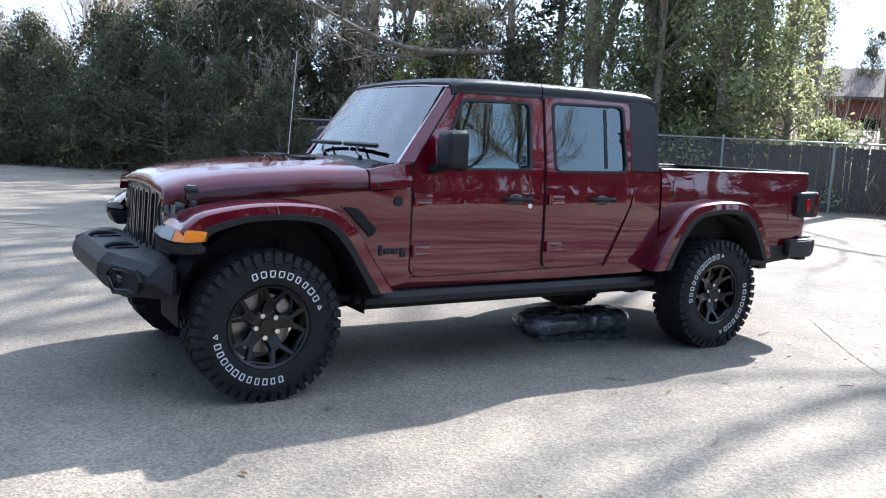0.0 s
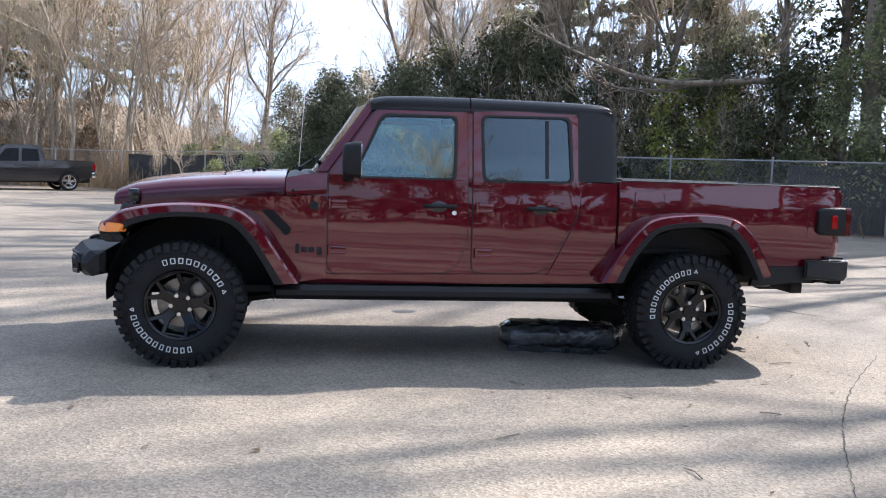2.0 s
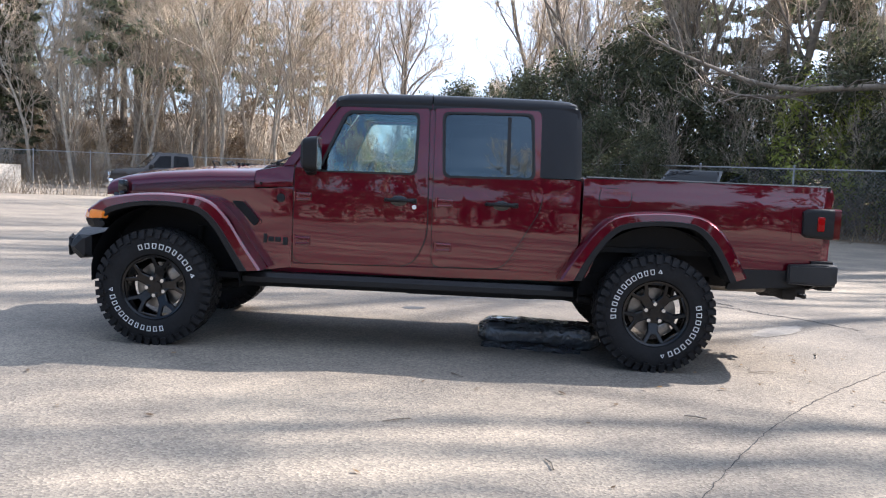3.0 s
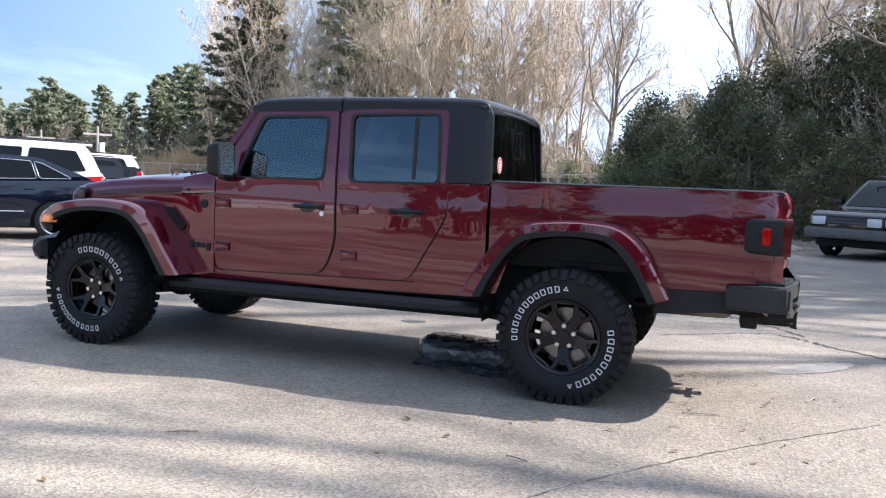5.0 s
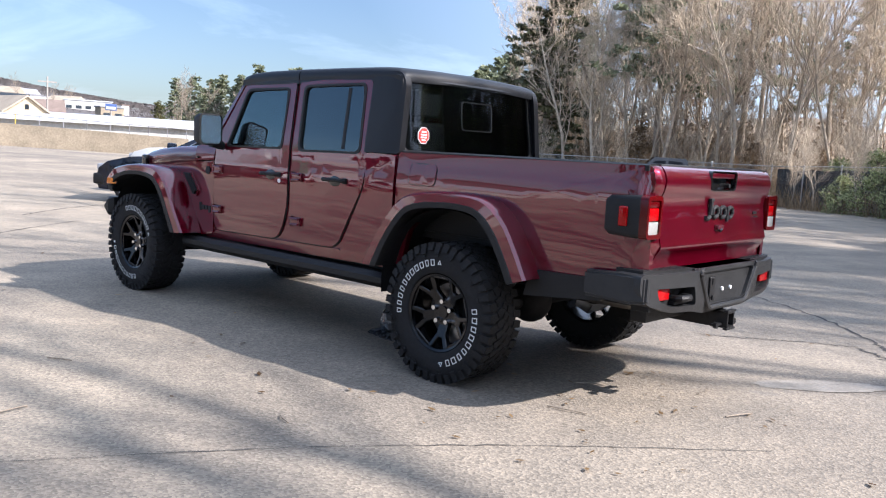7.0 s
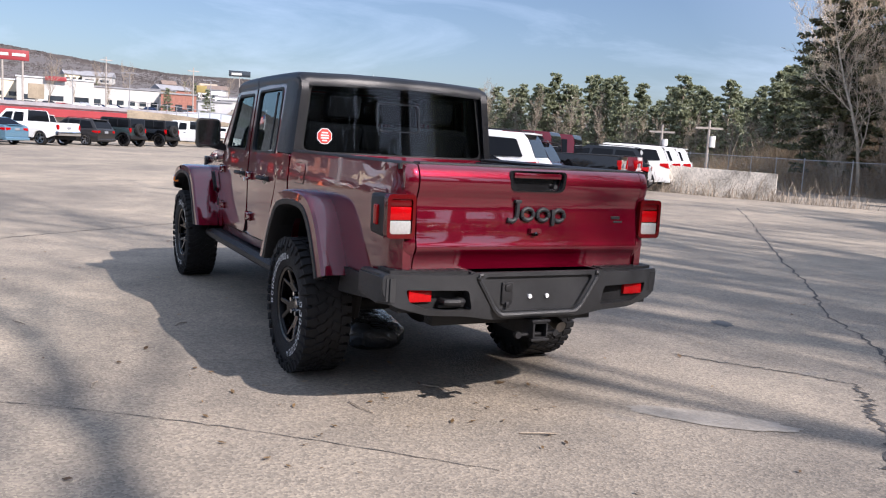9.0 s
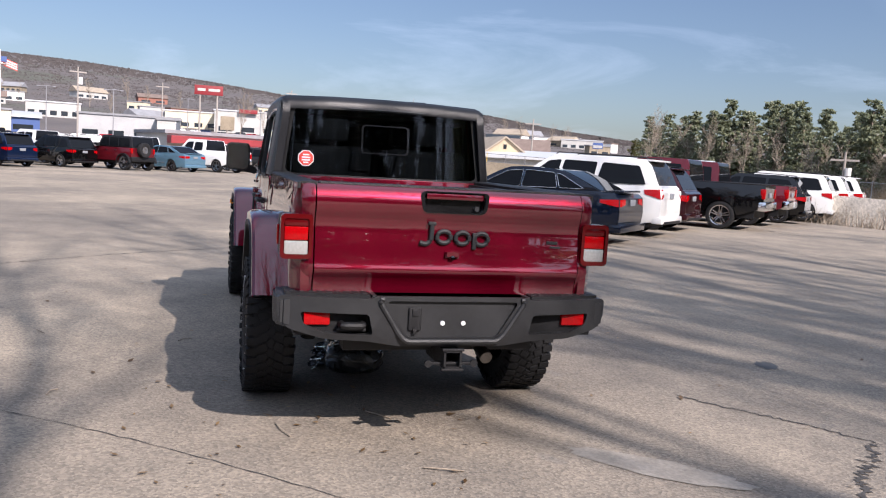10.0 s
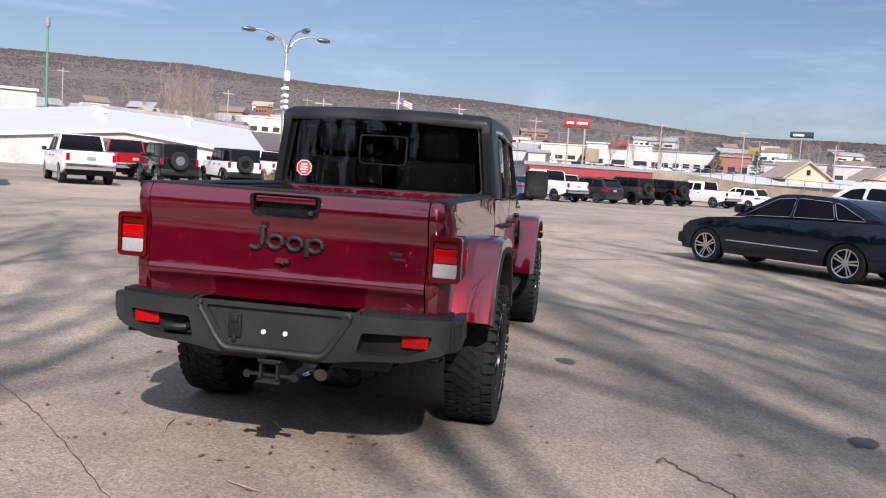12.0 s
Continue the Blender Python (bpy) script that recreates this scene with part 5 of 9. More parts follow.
# ---- black plastic bundle lying under the pickup ----
M_FILM = material("black_plastic_film", (0.06, 0.066, 0.075), rough=0.13, coat=1.0, bump=1.0, bump_scale=9)
film = M_FILM.node_tree.nodes
crease = next(n for n in film if n.type == "TEX_NOISE")
crease.inputs["Distortion"].default_value, crease.inputs["Detail"].default_value = 1.6, 3
next(n for n in film if n.type == "BUMP").inputs["Distance"].default_value = 0.06
bm = bmesh.new()
rows = []
for i, x in enumerate(np.linspace(0, 0.95, 64)):
    end = min(1.0, 0.3 + min(x, 0.95 - x) * 8) ** 0.5
    ring = []
    for a in np.linspace(0, 2 * math.pi, 40, endpoint=False):
        c, d = math.cos(a), math.sin(a)
        k = 1 + 0.1 * noise.noise(Vector((x * 3, c * 1.5, d * 1.5))) + 0.1 * abs(noise.noise(Vector((x * 9 + 4 * d, c * 4, d * 4 + x * 3)))) + 0.06 * noise.noise(Vector((x * 24, c * 9, d * 9)))
        ring.append((x, 0.19 * math.copysign(abs(c) ** 0.75, c) * end * k, max(0.004, 0.1 + 0.1 * math.copysign(abs(d) ** 0.75, d) * end * k)))
    rows.append(ring)
loft(bm, rows)
bundle = thing("wrapped_bundle", "long bundle wrapped in crumpled black plastic film", "bundle", m=pose(2.30, -0.06, 0, 0, 0, -8))
part("wrapping", bm, M_FILM, bundle, "", 60)
bm = bmesh.new()
for x0, y0, w in ((0.05, -0.2, 0.4), (0.45, -0.22, 0.35)):
    loft(bm, [[(x0 + u * w, y0 - 0.10 * v + 0.02 * math.sin(9 * u), 0.006 + 0.03 * (1 - v) + 0.012 * math.sin(13 * u + 5 * v)) for v in (0, 0.5, 1)] for u in np.linspace(0, 1, 8)], around=False)
part("loose_film", bm, M_FILM, bundle, "loose flap of film")
# ---- parked cars ----
M_CARGLASS = material("dark_car_glass", (0.006, 0.007, 0.009), rough=0.03, spec=0.5)
M_OLDLAMP = material("hazed_lamp_lens", (0.55, 0.57, 0.58), rough=0.25, coat=0.6, vary=0.15, scale=30)
M_OLDBUMPER = material("worn_silver_bumper", (0.1, 0.1, 0.098), rough=0.55, metal=0.3, vary=0.35, scale=6)
M_ALLOY = material("silver_alloy", (0.6, 0.6, 0.62), rough=0.25, metal=1.0, vary=0.1, scale=20)
M_CARLAMP = material("car_headlamp", (0.4, 0.4, 0.42), rough=0.08, coat=0.5)
M_PLATE = material("plate_card", (0.2, 0.21, 0.23), rough=0.5)
M_CARGLASS.node_tree.nodes["Principled BSDF"].inputs["IOR"].default_value = 1.22
CAR_PAINTS = {
    "navy": paint("navy_paint", (0.004, 0.008, 0.02), 0.4, 0.3), "white": paint("white_paint", (0.68, 0.68, 0.67), 0.0, 0.35, 0.03),
    "grey": paint("grey_paint", (0.032, 0.03, 0.03), 0.4, 0.35), "black": paint("black_paint", (0.002, 0.002, 0.0025), 0.0, 0.3),
    "red": paint("red_paint", (0.32, 0.012, 0.015), 0.3, 0.35), "maroon": paint("maroon_paint", (0.12, 0.008, 0.015), 0.5, 0.35),
    "wine": paint("wine_paint", (0.03, 0.003, 0.006), 0.4, 0.35), "silver": paint("silver_paint", (0.45, 0.46, 0.47), 0.7, 0.35), "sky": paint("pale_blue_paint", (0.13, 0.24, 0.33), 0.5, 0.35),
    "slate": paint("slate_paint", (0.03, 0.045, 0.05), 0.3, 0.35), "blue": paint("deep_blue_paint", (0.006, 0.014, 0.045), 0.5, 0.3),
}
for dark in ("black", "navy"):
    CAR_PAINTS[dark].node_tree.nodes["Principled BSDF"].inputs["Coat IOR"].default_value = 1.48


def car_wheel(parent, x, y, r, w, rim_mat, spokes=5):
    hub = new("wheel")
    hub.parent = parent
    hub.matrix_basis = pose(x, y, r, 0, 17 * x, 0 if y < 0 else 180)
    bm = bmesh.new()
    revolve(bm, [(r * 0.69, -w * 0.46), (r * 0.84, -w * 0.5), (r * 0.95, -w * 0.46), (r, -w * 0.36), (r, w * 0.36), (r * 0.95, w * 0.46), (r * 0.69, w * 0.46)], 28)
    part("tyre", bm, M_RUBBER, hub)
    bm = bmesh.new()
    revolve(bm, [(r * 0.66, -w * 0.45), (r * 0.72, -w * 0.47), (r * 0.72, w * 0.4), (r * 0.67, w * 0.4)], 28)
    for k in range(spokes):
        turn = Matrix.Rotation(2 * math.pi * k / spokes + 0.3, 4, "Y")
        for s in (-1, 1):
            loft(bm, [[turn @ Vector(p) for p in ((q, yy, s * z - h), (q, yy, s * z + h), (q, yy + 0.03, s * z + h), (q, yy + 0.03, s * z - h))] for q, yy, z, h in ((r * 0.08, -w * 0.36, r * 0.05, r * 0.05), (r * 0.68, -w * 0.43, r * 0.1, r * 0.04))])
    disc(bm, r * 0.17, -w * 0.4, -w * 0.2, 14)
    part("rim", bm, rim_mat, hub)
    bm = bmesh.new()
    disc(bm, r * 0.56, -w * 0.1, w * 0.1, 20)
    part("brake_disc", bm, M_UNDER, hub)


def arch(cx, r, z0, n=9):
    """The cut of a wheel arch along a sill, from rear to front (x falling from high to low is reversed by the caller)."""
    return [(cx + r * math.cos(a), max(z0, r * 0.86 + r * math.sin(a) - 0.02)) for a in np.linspace(math.radians(-20), math.radians(200), n)]


STYLES = {
    # length, width, wheelbase, wheel radius, sill, body top line, cabin outline, window list, spokes
    "sedan": dict(w=1.85, wb=2.88, r=0.345, sill=0.24, tw=0.24,
                  top=[(-2.46, 0.62), (-2.44, 0.93), (-2.32, 1.03), (-1.95, 1.06), (0.5, 0.985), (1.45, 0.91), (1.9, 0.8), (2.08, 0.66), (2.14, 0.42), (2.08, 0.25)], back=[(-2.34, 0.3), (-2.44, 0.42)],
                  cabin=[(-2.12, 1.02), (-1.3, 1.385), (-0.9, 1.45), (-0.3, 1.46), (0.1, 1.385), (0.88, 0.975)],
                  windows=[[(-1.72, 1.08), (-1.22, 1.34), (-1.1, 1.365), (-1.2, 1.07)], [(-1.155, 1.07), (-1.06, 1.37), (-0.42, 1.4), (-0.36, 1.05)], [(-0.32, 1.05), (-0.38, 1.4), (-0.02, 1.36), (0.66, 1.01)]]),
    "suv": dict(w=1.93, wb=3.04, r=0.385, sill=0.32, tw=0.27,
                top=[(-2.5, 0.75), (-2.5, 1.05), (-2.42, 1.16), (-2.3, 1.18), (1.0, 1.12), (1.95, 1.06), (2.3, 0.95), (2.45, 0.75), (2.45, 0.45), (2.35, 0.33)], back=[(-2.4, 0.36), (-2.5, 0.5)],
                cabin=[(-2.42, 1.13), (-2.12, 1.70), (-1.7, 1.78), (-0.2, 1.80), (0.3, 1.74), (1.18, 1.10)],
                windows=[[(-2.12, 1.2), (-1.92, 1.62), (-1.05, 1.66), (-0.95, 1.19)], [(-0.86, 1.19), (-0.92, 1.66), (-0.1, 1.68), (0.0, 1.17)], [(0.08, 1.17), (-0.02, 1.68), (0.3, 1.64), (0.95, 1.14)]]),
    "crossover": dict(w=1.86, wb=2.7, r=0.35, sill=0.3, tw=0.24,
                      top=[(-2.2, 0.7), (-2.2, 0.98), (-2.1, 1.06), (1.0, 1.02), (1.75, 0.95), (2.1, 0.82), (2.2, 0.62), (2.2, 0.42), (2.1, 0.31)], back=[(-2.1, 0.34), (-2.2, 0.48)],
                      cabin=[(-2.1, 1.03), (-1.75, 1.55), (-1.4, 1.63), (-0.2, 1.66), (0.25, 1.6), (1.15, 1.0)],
                      windows=[[(-1.85, 1.1), (-1.6, 1.5), (-0.95, 1.54), (-0.9, 1.08)], [(-0.82, 1.08), (-0.86, 1.54), (-0.1, 1.56), (0.02, 1.06)], [(0.1, 1.06), (0.0, 1.55), (0.25, 1.52), (0.9, 1.04)]]),
    "old_suv": dict(w=1.76, wb=2.7, r=0.36, sill=0.38, tw=0.25,
                    top=[(-2.2, 0.72), (-2.2, 1.02), (-2.12, 1.08), (0.8, 1.05), (1.9, 0.99), (2.12, 0.93), (2.18, 0.86), (2.19, 0.62), (2.17, 0.46), (2.1, 0.4)], back=[(-2.1, 0.42), (-2.2, 0.5)],
                    cabin=[(-2.15, 1.04), (-2.0, 1.55), (-1.8, 1.62), (-0.1, 1.65), (0.2, 1.6), (0.95, 1.02)],
                    windows=[[(-1.95, 1.12), (-1.85, 1.51), (-1.05, 1.54), (-1.05, 1.11)], [(-0.95, 1.1), (-0.95, 1.54), (-0.2, 1.56), (-0.12, 1.09)], [(-0.04, 1.09), (-0.1, 1.55), (0.16, 1.52), (0.72, 1.07)]]),
    "pickup": dict(w=2.02, wb=3.62, r=0.40, sill=0.42, tw=0.28,
                   top=[(-2.95, 0.8), (-2.97, 1.3), (-0.8, 1.32), (-0.8, 1.22), (1.05, 1.22), (1.9, 1.2), (2.6, 1.12), (2.8, 1.0), (2.85, 0.7), (2.82, 0.5)], back=[(-2.85, 0.62), (-2.93, 0.66)],
                   cabin=[(-0.85, 1.2), (-0.78, 1.86), (-0.5, 1.94), (0.5, 1.95), (0.75, 1.9), (1.4, 1.2)],
                   windows=[[(-0.62, 1.28), (-0.58, 1.78), (0.05, 1.81), (0.1, 1.26)], [(0.22, 1.26), (0.18, 1.81), (0.68, 1.78), (1.12, 1.24)]]),
    "boxy": dict(w=1.84, wb=3.0, r=0.42, sill=0.5, tw=0.28,
                 top=[(-1.98, 0.6), (-2.0, 1.22), (0.75, 1.22), (1.5, 1.18), (2.0, 1.1), (2.02, 0.7), (2.0, 0.6)], back=[(-1.9, 0.52), (-1.98, 0.56)],
                 cabin=[(-2.0, 1.2), (-1.93, 1.76), (-1.85, 1.84), (0.1, 1.86), (0.22, 1.82), (0.62, 1.22)],
                 windows=[[(-1.85, 1.28), (-1.8, 1.72), (-1.1, 1.74), (-1.1, 1.28)], [(-1.0, 1.28), (-1.0, 1.74), (-0.4, 1.75), (-0.38, 1.28)], [(-0.28, 1.28), (-0.28, 1.75), (0.12, 1.74), (0.42, 1.28)]]),
}


def car(style, colour, x, y, heading, label, group="", rim=None, dark_top=False, z=0.0, cab=None):
    s, m = STYLES[style], CAR_PAINTS[colour]
    names = {"sedan": "sedan", "suv": "suv", "crossover": "suv", "old_suv": "suv", "pickup": "parked_pickup", "boxy": "off_road_suv"}
    ob = thing(names[style], label, {"sedan": "car", "pickup": "truck"}.get(style, "suv"), group, m=pose(x, y, z, 0, 0, heading))
    hw, wb, r = s["w"] / 2, s["wb"] / 2, s["r"]
    ends = max(p[0] for p in s["top"]), min(p[0] for p in s["top"])
    long = (ends[0] - ends[1]) / 2
    belt = s["cabin"][0][1]
    cabin = [tuple(p) for p in curve(s["cabin"], 19)] if style != "boxy" else s["cabin"]
    top = max(p[1] for p in s["cabin"])
    low = []
    for cx in (wb, -wb):
        a = arch(cx, r * 1.14, s["sill"])
        low += [(cx + r * 1.14 * 1.0, s["sill"])] + [p for p in a if p[1] > s["sill"] + 0.01] + [(cx - r * 1.14 * 1.0, s["sill"])]
    outline = [s["back"][0], s["back"][1]] + s["top"] + low
    mid = (ends[0] + ends[1]) / 2

    def half(px, pz):
        f = abs(px - mid) / long
        return hw * (1 - 0.13 * f ** 5) * (1 - 0.05 * max(0.0, (0.62 - pz) / 0.4) ** 2) * (1 - 0.035 * max(0.0, (pz - belt + 0.22) / 0.22) ** 1.5)

    bm = sheet(outline, (), np.arange(ends[1] + 0.15, ends[0], 0.3), (0.5, 0.7, 0.85, 1.0))
    for v in bm.verts:
        v.co.y = -1
    thicken(bm, 2, (0, 1, 0))
    for v in bm.verts:
        v.co.y *= half(v.co.x, v.co.z)
    sharp = [e for e in bm.edges if len(e.link_faces) == 2 and e.calc_face_angle(0) > 0.7]
    bmesh.ops.bevel(bm, geom=sharp, offset=0.035, segments=2, affect="EDGES", clamp_overlap=True)
    body = part("body", bm, m, ob, smooth=50)
    bm = bmesh.new()
    box(bm, ends[1] + 0.25, ends[0] - 0.25, -hw * 0.86, hw * 0.86, 0.24 if s["sill"] < 0.4 else 0.36, min(0.75, belt - 0.2))
    part("underbody", bm, M_UNDER, ob)
    # cabin with tumblehome
    reach = lambda px, pz: half(px, min(pz, belt)) * 0.975 - (0.03 if style == "boxy" else 0.24) * max(0.0, pz - belt) * 0.9
    bm = sheet(cabin, (), (), np.arange(belt + 0.1, top, 0.1))
    for v in bm.verts:
        v.co.y = -1
    thicken(bm, 2, (0, 1, 0))
    for v in bm.verts:
        v.co.y *= reach(v.co.x, v.co.z)
    sharp = [e for e in bm.edges if len(e.link_faces) == 2 and e.calc_face_angle(0) > 0.6]
    bmesh.ops.bevel(bm, geom=sharp, offset=0.05, segments=3, affect="EDGES", clamp_overlap=True)
    part("cabin", bm, M_TOP if dark_top else CAR_PAINTS[cab or colour], ob, smooth=50)
    for win in s["windows"]:
        for side in (-1, 1):
            g = panel(rounded(win, 0.05, 3), lambda px, pz: reach(px, pz) + 0.006, side, 0.02, step=0.12)
            part("side_window", g, M_CARGLASS, ob)
            if style == "sedan":
                bm = bmesh.new()
                pipe(bm, [(p[0], side * (reach(p[0], p[1]) + 0.008), p[1]) for p in rounded(win, 0.05, 3)], 0.0045, 6, True)
                part("window_trim", bm, M_CHROME, ob, "bright window trim")
    c = np.array(cabin, float)
    for name, line, end, way in (("windscreen", c[::-1], s["cabin"][-2], 1), ("rear_window", c, s["cabin"][1], -1)):
        bm = bmesh.new()
        run = np.concatenate([[0], np.cumsum(np.hypot(*np.diff(line, axis=0).T))])
        last = run[np.argmin(np.hypot(line[:, 0] - end[0], line[:, 1] - end[1]))]
        ring = []
        for f in np.linspace(0.1, 1.0 if way > 0 else 1.04, 7):
            px, pz = (np.interp(last * f, run, line[:, i]) for i in (0, 1))
            qx, qz = (np.interp(last * f + 0.03, run, line[:, i]) for i in (0, 1))
            nx, nz = (qz - pz) / 0.03 * way, abs(qx - px) / 0.03
            q = 0.055 if style in ("suv", "crossover") else 0.075
            px, pz = px + 0.01 * nx, pz + 0.01 * nz
            ring.append([(px, yy, pz) for yy in np.linspace(-(reach(px, pz) - q), reach(px, pz) - q, 5)])
        loft(bm, ring, around=False)
        thicken(bm, 0.012, (-way, 0, -0.5))
        part(name, bm, M_CARGLASS, ob)
    # lamps, bumpers, plate, mirrors, handles
    fx, bx = ends[0], ends[1]
    ztail = belt - 0.22
    lamp_z = {"sedan": (0.62, 0.74), "crossover": (0.66, 0.8), "suv": (0.76, 0.92), "old_suv": (0.69, 0.86)}.get(style, (0.84, 1.0))
    for side in (-1, 1):
        bm = bmesh.new()
        if style in ("sedan", "suv", "crossover"):
            # a lens that lies on the rear face and wraps round the corner to the flank
            edge = sorted([(p[1], p[0]) for p in s["back"][1:] + s["top"][:3]])
            rear_x = lambda zz: float(np.interp(zz, [p[0] for p in edge], [p[1] for p in edge]))
            inner = {"sedan": 0.48, "suv": 0.7, "crossover": 0.62}[style]
            z0, z1 = {"sedan": (ztail - 0.03, ztail + 0.115), "suv": (ztail - 0.02, ztail + 0.2), "crossover": (ztail - 0.02, ztail + 0.14)}[style]
            rings = []
            for f in np.linspace(0, 1, 9):
                lo, hi = z0 + (z1 - z0) * (0.3 - 0.3 * min(1, f * 2) + 0.45 * max(0, f - 0.62) / 0.38), z1 - (z1 - z0) * 0.12 * max(0, f - 0.62) / 0.38
                ring = []
                for zz, sink in ((lo, 0.0), (hi, 0.0), (hi, 0.05), (lo, 0.05)):
                    rx = rear_x(zz)
                    corner = half(rx, zz)
                    if f < 0.62:
                        ring.append((rx - 0.014 + sink, side * (hw * inner + (corner - 0.012 - hw * inner) * f / 0.62), zz))
                    else:
                        px = rx + 0.012 + 0.36 * (f - 0.62) / 0.38
                        ring.append((px, side * (half(px, zz) + 0.012 - sink), zz))
                rings.append(ring)
            loft(bm, rings)
        else:
            box(bm, bx - 0.015, bx + 0.12, side * hw * 0.76, side * hw * 0.885, ztail - 0.06, ztail + 0.22, 0.015)
        part("tail_lamp", bm, M_REDLENS, ob, "red tail lamp")
        bm = bmesh.new()
        if style == "old_suv":
            box(bm, fx - 0.1, fx + 0.022, side * hw * 0.5, side * hw * 0.82, lamp_z[0], lamp_z[1], 0.012)
        else:
            box(bm, fx - 0.28, fx - 0.02, side * hw * 0.55, side * hw * 0.86, lamp_z[0], lamp_z[1], 0.03)
        part("headlamp", bm, M_OLDLAMP if style == "old_suv" else M_CARLAMP, ob, "clear headlamp")
        if style == "old_suv":
            bm = bmesh.new()
            box(bm, fx - 0.32, fx - 0.03, side * hw * 0.835, side * hw * 0.905, lamp_z[0] + 0.01, lamp_z[1], 0.012)
            part("indicator", bm, M_CARLAMP, ob, "pale corner lamp")
        bm = bmesh.new()
        mx = s["windows"][-1][-1][0] - 0.02
        box(bm, mx - 0.1, mx + 0.06, side * (hw + 0.02), side * (hw + 0.2), belt + 0.03, belt + 0.2, 0.04)
        box(bm, mx - 0.02, mx + 0.04, side * (hw - 0.1), side * (hw + 0.05), belt + 0.03, belt + 0.08, 0.01)
        part("mirror", bm, M_TRIM if style in ("boxy", "pickup") else m, ob)
        for win in s["windows"][-2:]:
            hx = min(p[0] for p in win) + 0.12
            bm = bmesh.new()
            yy = half(hx, belt - 0.12)
            box(bm, hx - 0.09, hx + 0.09, side * (yy - 0.01), side * (yy + 0.03), belt - 0.15, belt - 0.115, 0.012)
            part("door_handle", bm, M_TRIM if style in ("boxy", "pickup") else m, ob)
    if style == "sedan":
        for side in (-1, 1):
            bm = bmesh.new()
            pipe(bm, [(px, side * (half(px, 0.5) + 0.004), 0.5) for px in np.linspace(-0.95, 0.95, 9)], 0.01, 6)
            part("side_trim", bm, M_CHROME, ob, "bright side strip")
        bm = bmesh.new()
        box(bm, bx + 0.02, bx + 0.2, -hw * 0.62, hw * 0.62, 1.05, 1.085, 0.012)
        part("boot_spoiler", bm, m, ob)
    rear_z = s["back"][0][1]
    bm = bmesh.new()
    box(bm, bx - 0.06, bx + 0.2, -hw * 0.9, hw * 0.9, rear_z - 0.04, rear_z + (0.22 if style in ("pickup", "boxy") else 0.12), 0.04)
    part("rear_bumper", bm, M_CHROME if style == "pickup" else M_TRIM if style == "boxy" else m, ob)
    bm = bmesh.new()
    if style == "old_suv":
        box(bm, fx - 0.45, fx + 0.12, -hw * 0.97, hw * 0.97, 0.42, 0.63, 0.05)
        box(bm, fx + 0.1, fx + 0.135, -hw * 0.45, hw * 0.45, 0.46, 0.54, 0.01)
    else:
        box(bm, fx - 0.2, fx + 0.05, -hw * 0.9, hw * 0.9, 0.34, 0.56 if style != "pickup" else 0.7, 0.05)
    part("front_bumper", bm, {"pickup": M_CHROME, "old_suv": M_OLDBUMPER}.get(style, M_TRIM), ob)
    bm = bmesh.new()
    box(bm, fx - 0.05, fx + 0.02, -hw * 0.5, hw * 0.5, lamp_z[0] - 0.2, lamp_z[1] - 0.02, 0.03)
    for k in range(5):
        zz = lamp_z[0] - 0.16 + k * (lamp_z[1] - lamp_z[0] + 0.14) / 5
        box(bm, fx + 0.0, fx + 0.035, -hw * 0.48, hw * 0.48, zz, zz + 0.018)
    part("grille", bm, M_CHROME if colour == "grey" and style == "pickup" else M_GLOSSBLACK, ob)
    bm = bmesh.new()
    box(bm, bx - 0.02, bx + 0.01, -0.16, 0.16, ztail - 0.02, ztail + 0.11, 0.008)
    part("licence_plate", bm, M_PLATE, ob)
    if style in ("suv", "crossover"):
        line = [p for p in cabin if p[1] > top - 0.1]
        for side in (-1, 1):
            bm = bmesh.new()
            pipe(bm, [(p[0], side * (reach(*p) - 0.1), p[1] + (0.045 if 0 < i < len(line) - 1 else -0.01)) for i, p in enumerate(line)], 0.014, 6)
            part("roof_rail", bm, M_TRIM, ob, "black roof rail")
        bm = bmesh.new()
        p = s["cabin"][1]
        yy = reach(*p) - 0.08
        box(bm, p[0] - 0.12, p[0] + 0.22, -yy, yy, p[1] + 0.03, p[1] + 0.075, 0.018)
        part("rear_spoiler", bm, m, ob)
        bm = bmesh.new()
        box(bm, bx - 0.07, bx + 0.1, -hw * 0.72, hw * 0.72, rear_z - 0.05, rear_z + 0.02, 0.015)
        part("bumper_skirt", bm, M_TRIM, ob, "black plastic lower bumper")
    if style == "pickup":
        # dark slab on the bed top: its colour stands in for the shaded hollow
        bm = bmesh.new()
        box(bm, -2.85, -0.9, -hw * 0.82, hw * 0.82, 1.30, 1.335, 0.01)
        part("bed_opening", bm, M_UNDER, ob)
    if style == "boxy":
        spare = new("spare_wheel")
        spare.parent = ob
        bm = bmesh.new()
        revolve(bm, [(0.2, -0.1), (0.3, -0.13), (0.38, -0.12), (0.4, -0.08), (0.4, 0.1), (0.2, 0.1)], 26)
        bmesh.ops.rotate(bm, matrix=Matrix.Rotation(radians(-90), 3, "Z"), verts=bm.verts)
        spare.matrix_basis = pose(bx - 0.14, 0.05, 1.12)
        part("spare_tyre", bm, M_RUBBER, spare)
        bm = bmesh.new()
        tube(bm, (0.1, 0, 0), (-0.09, 0, 0), 0.22, seg=20)
        part("spare_rim", bm, rim or M_RIM, spare)
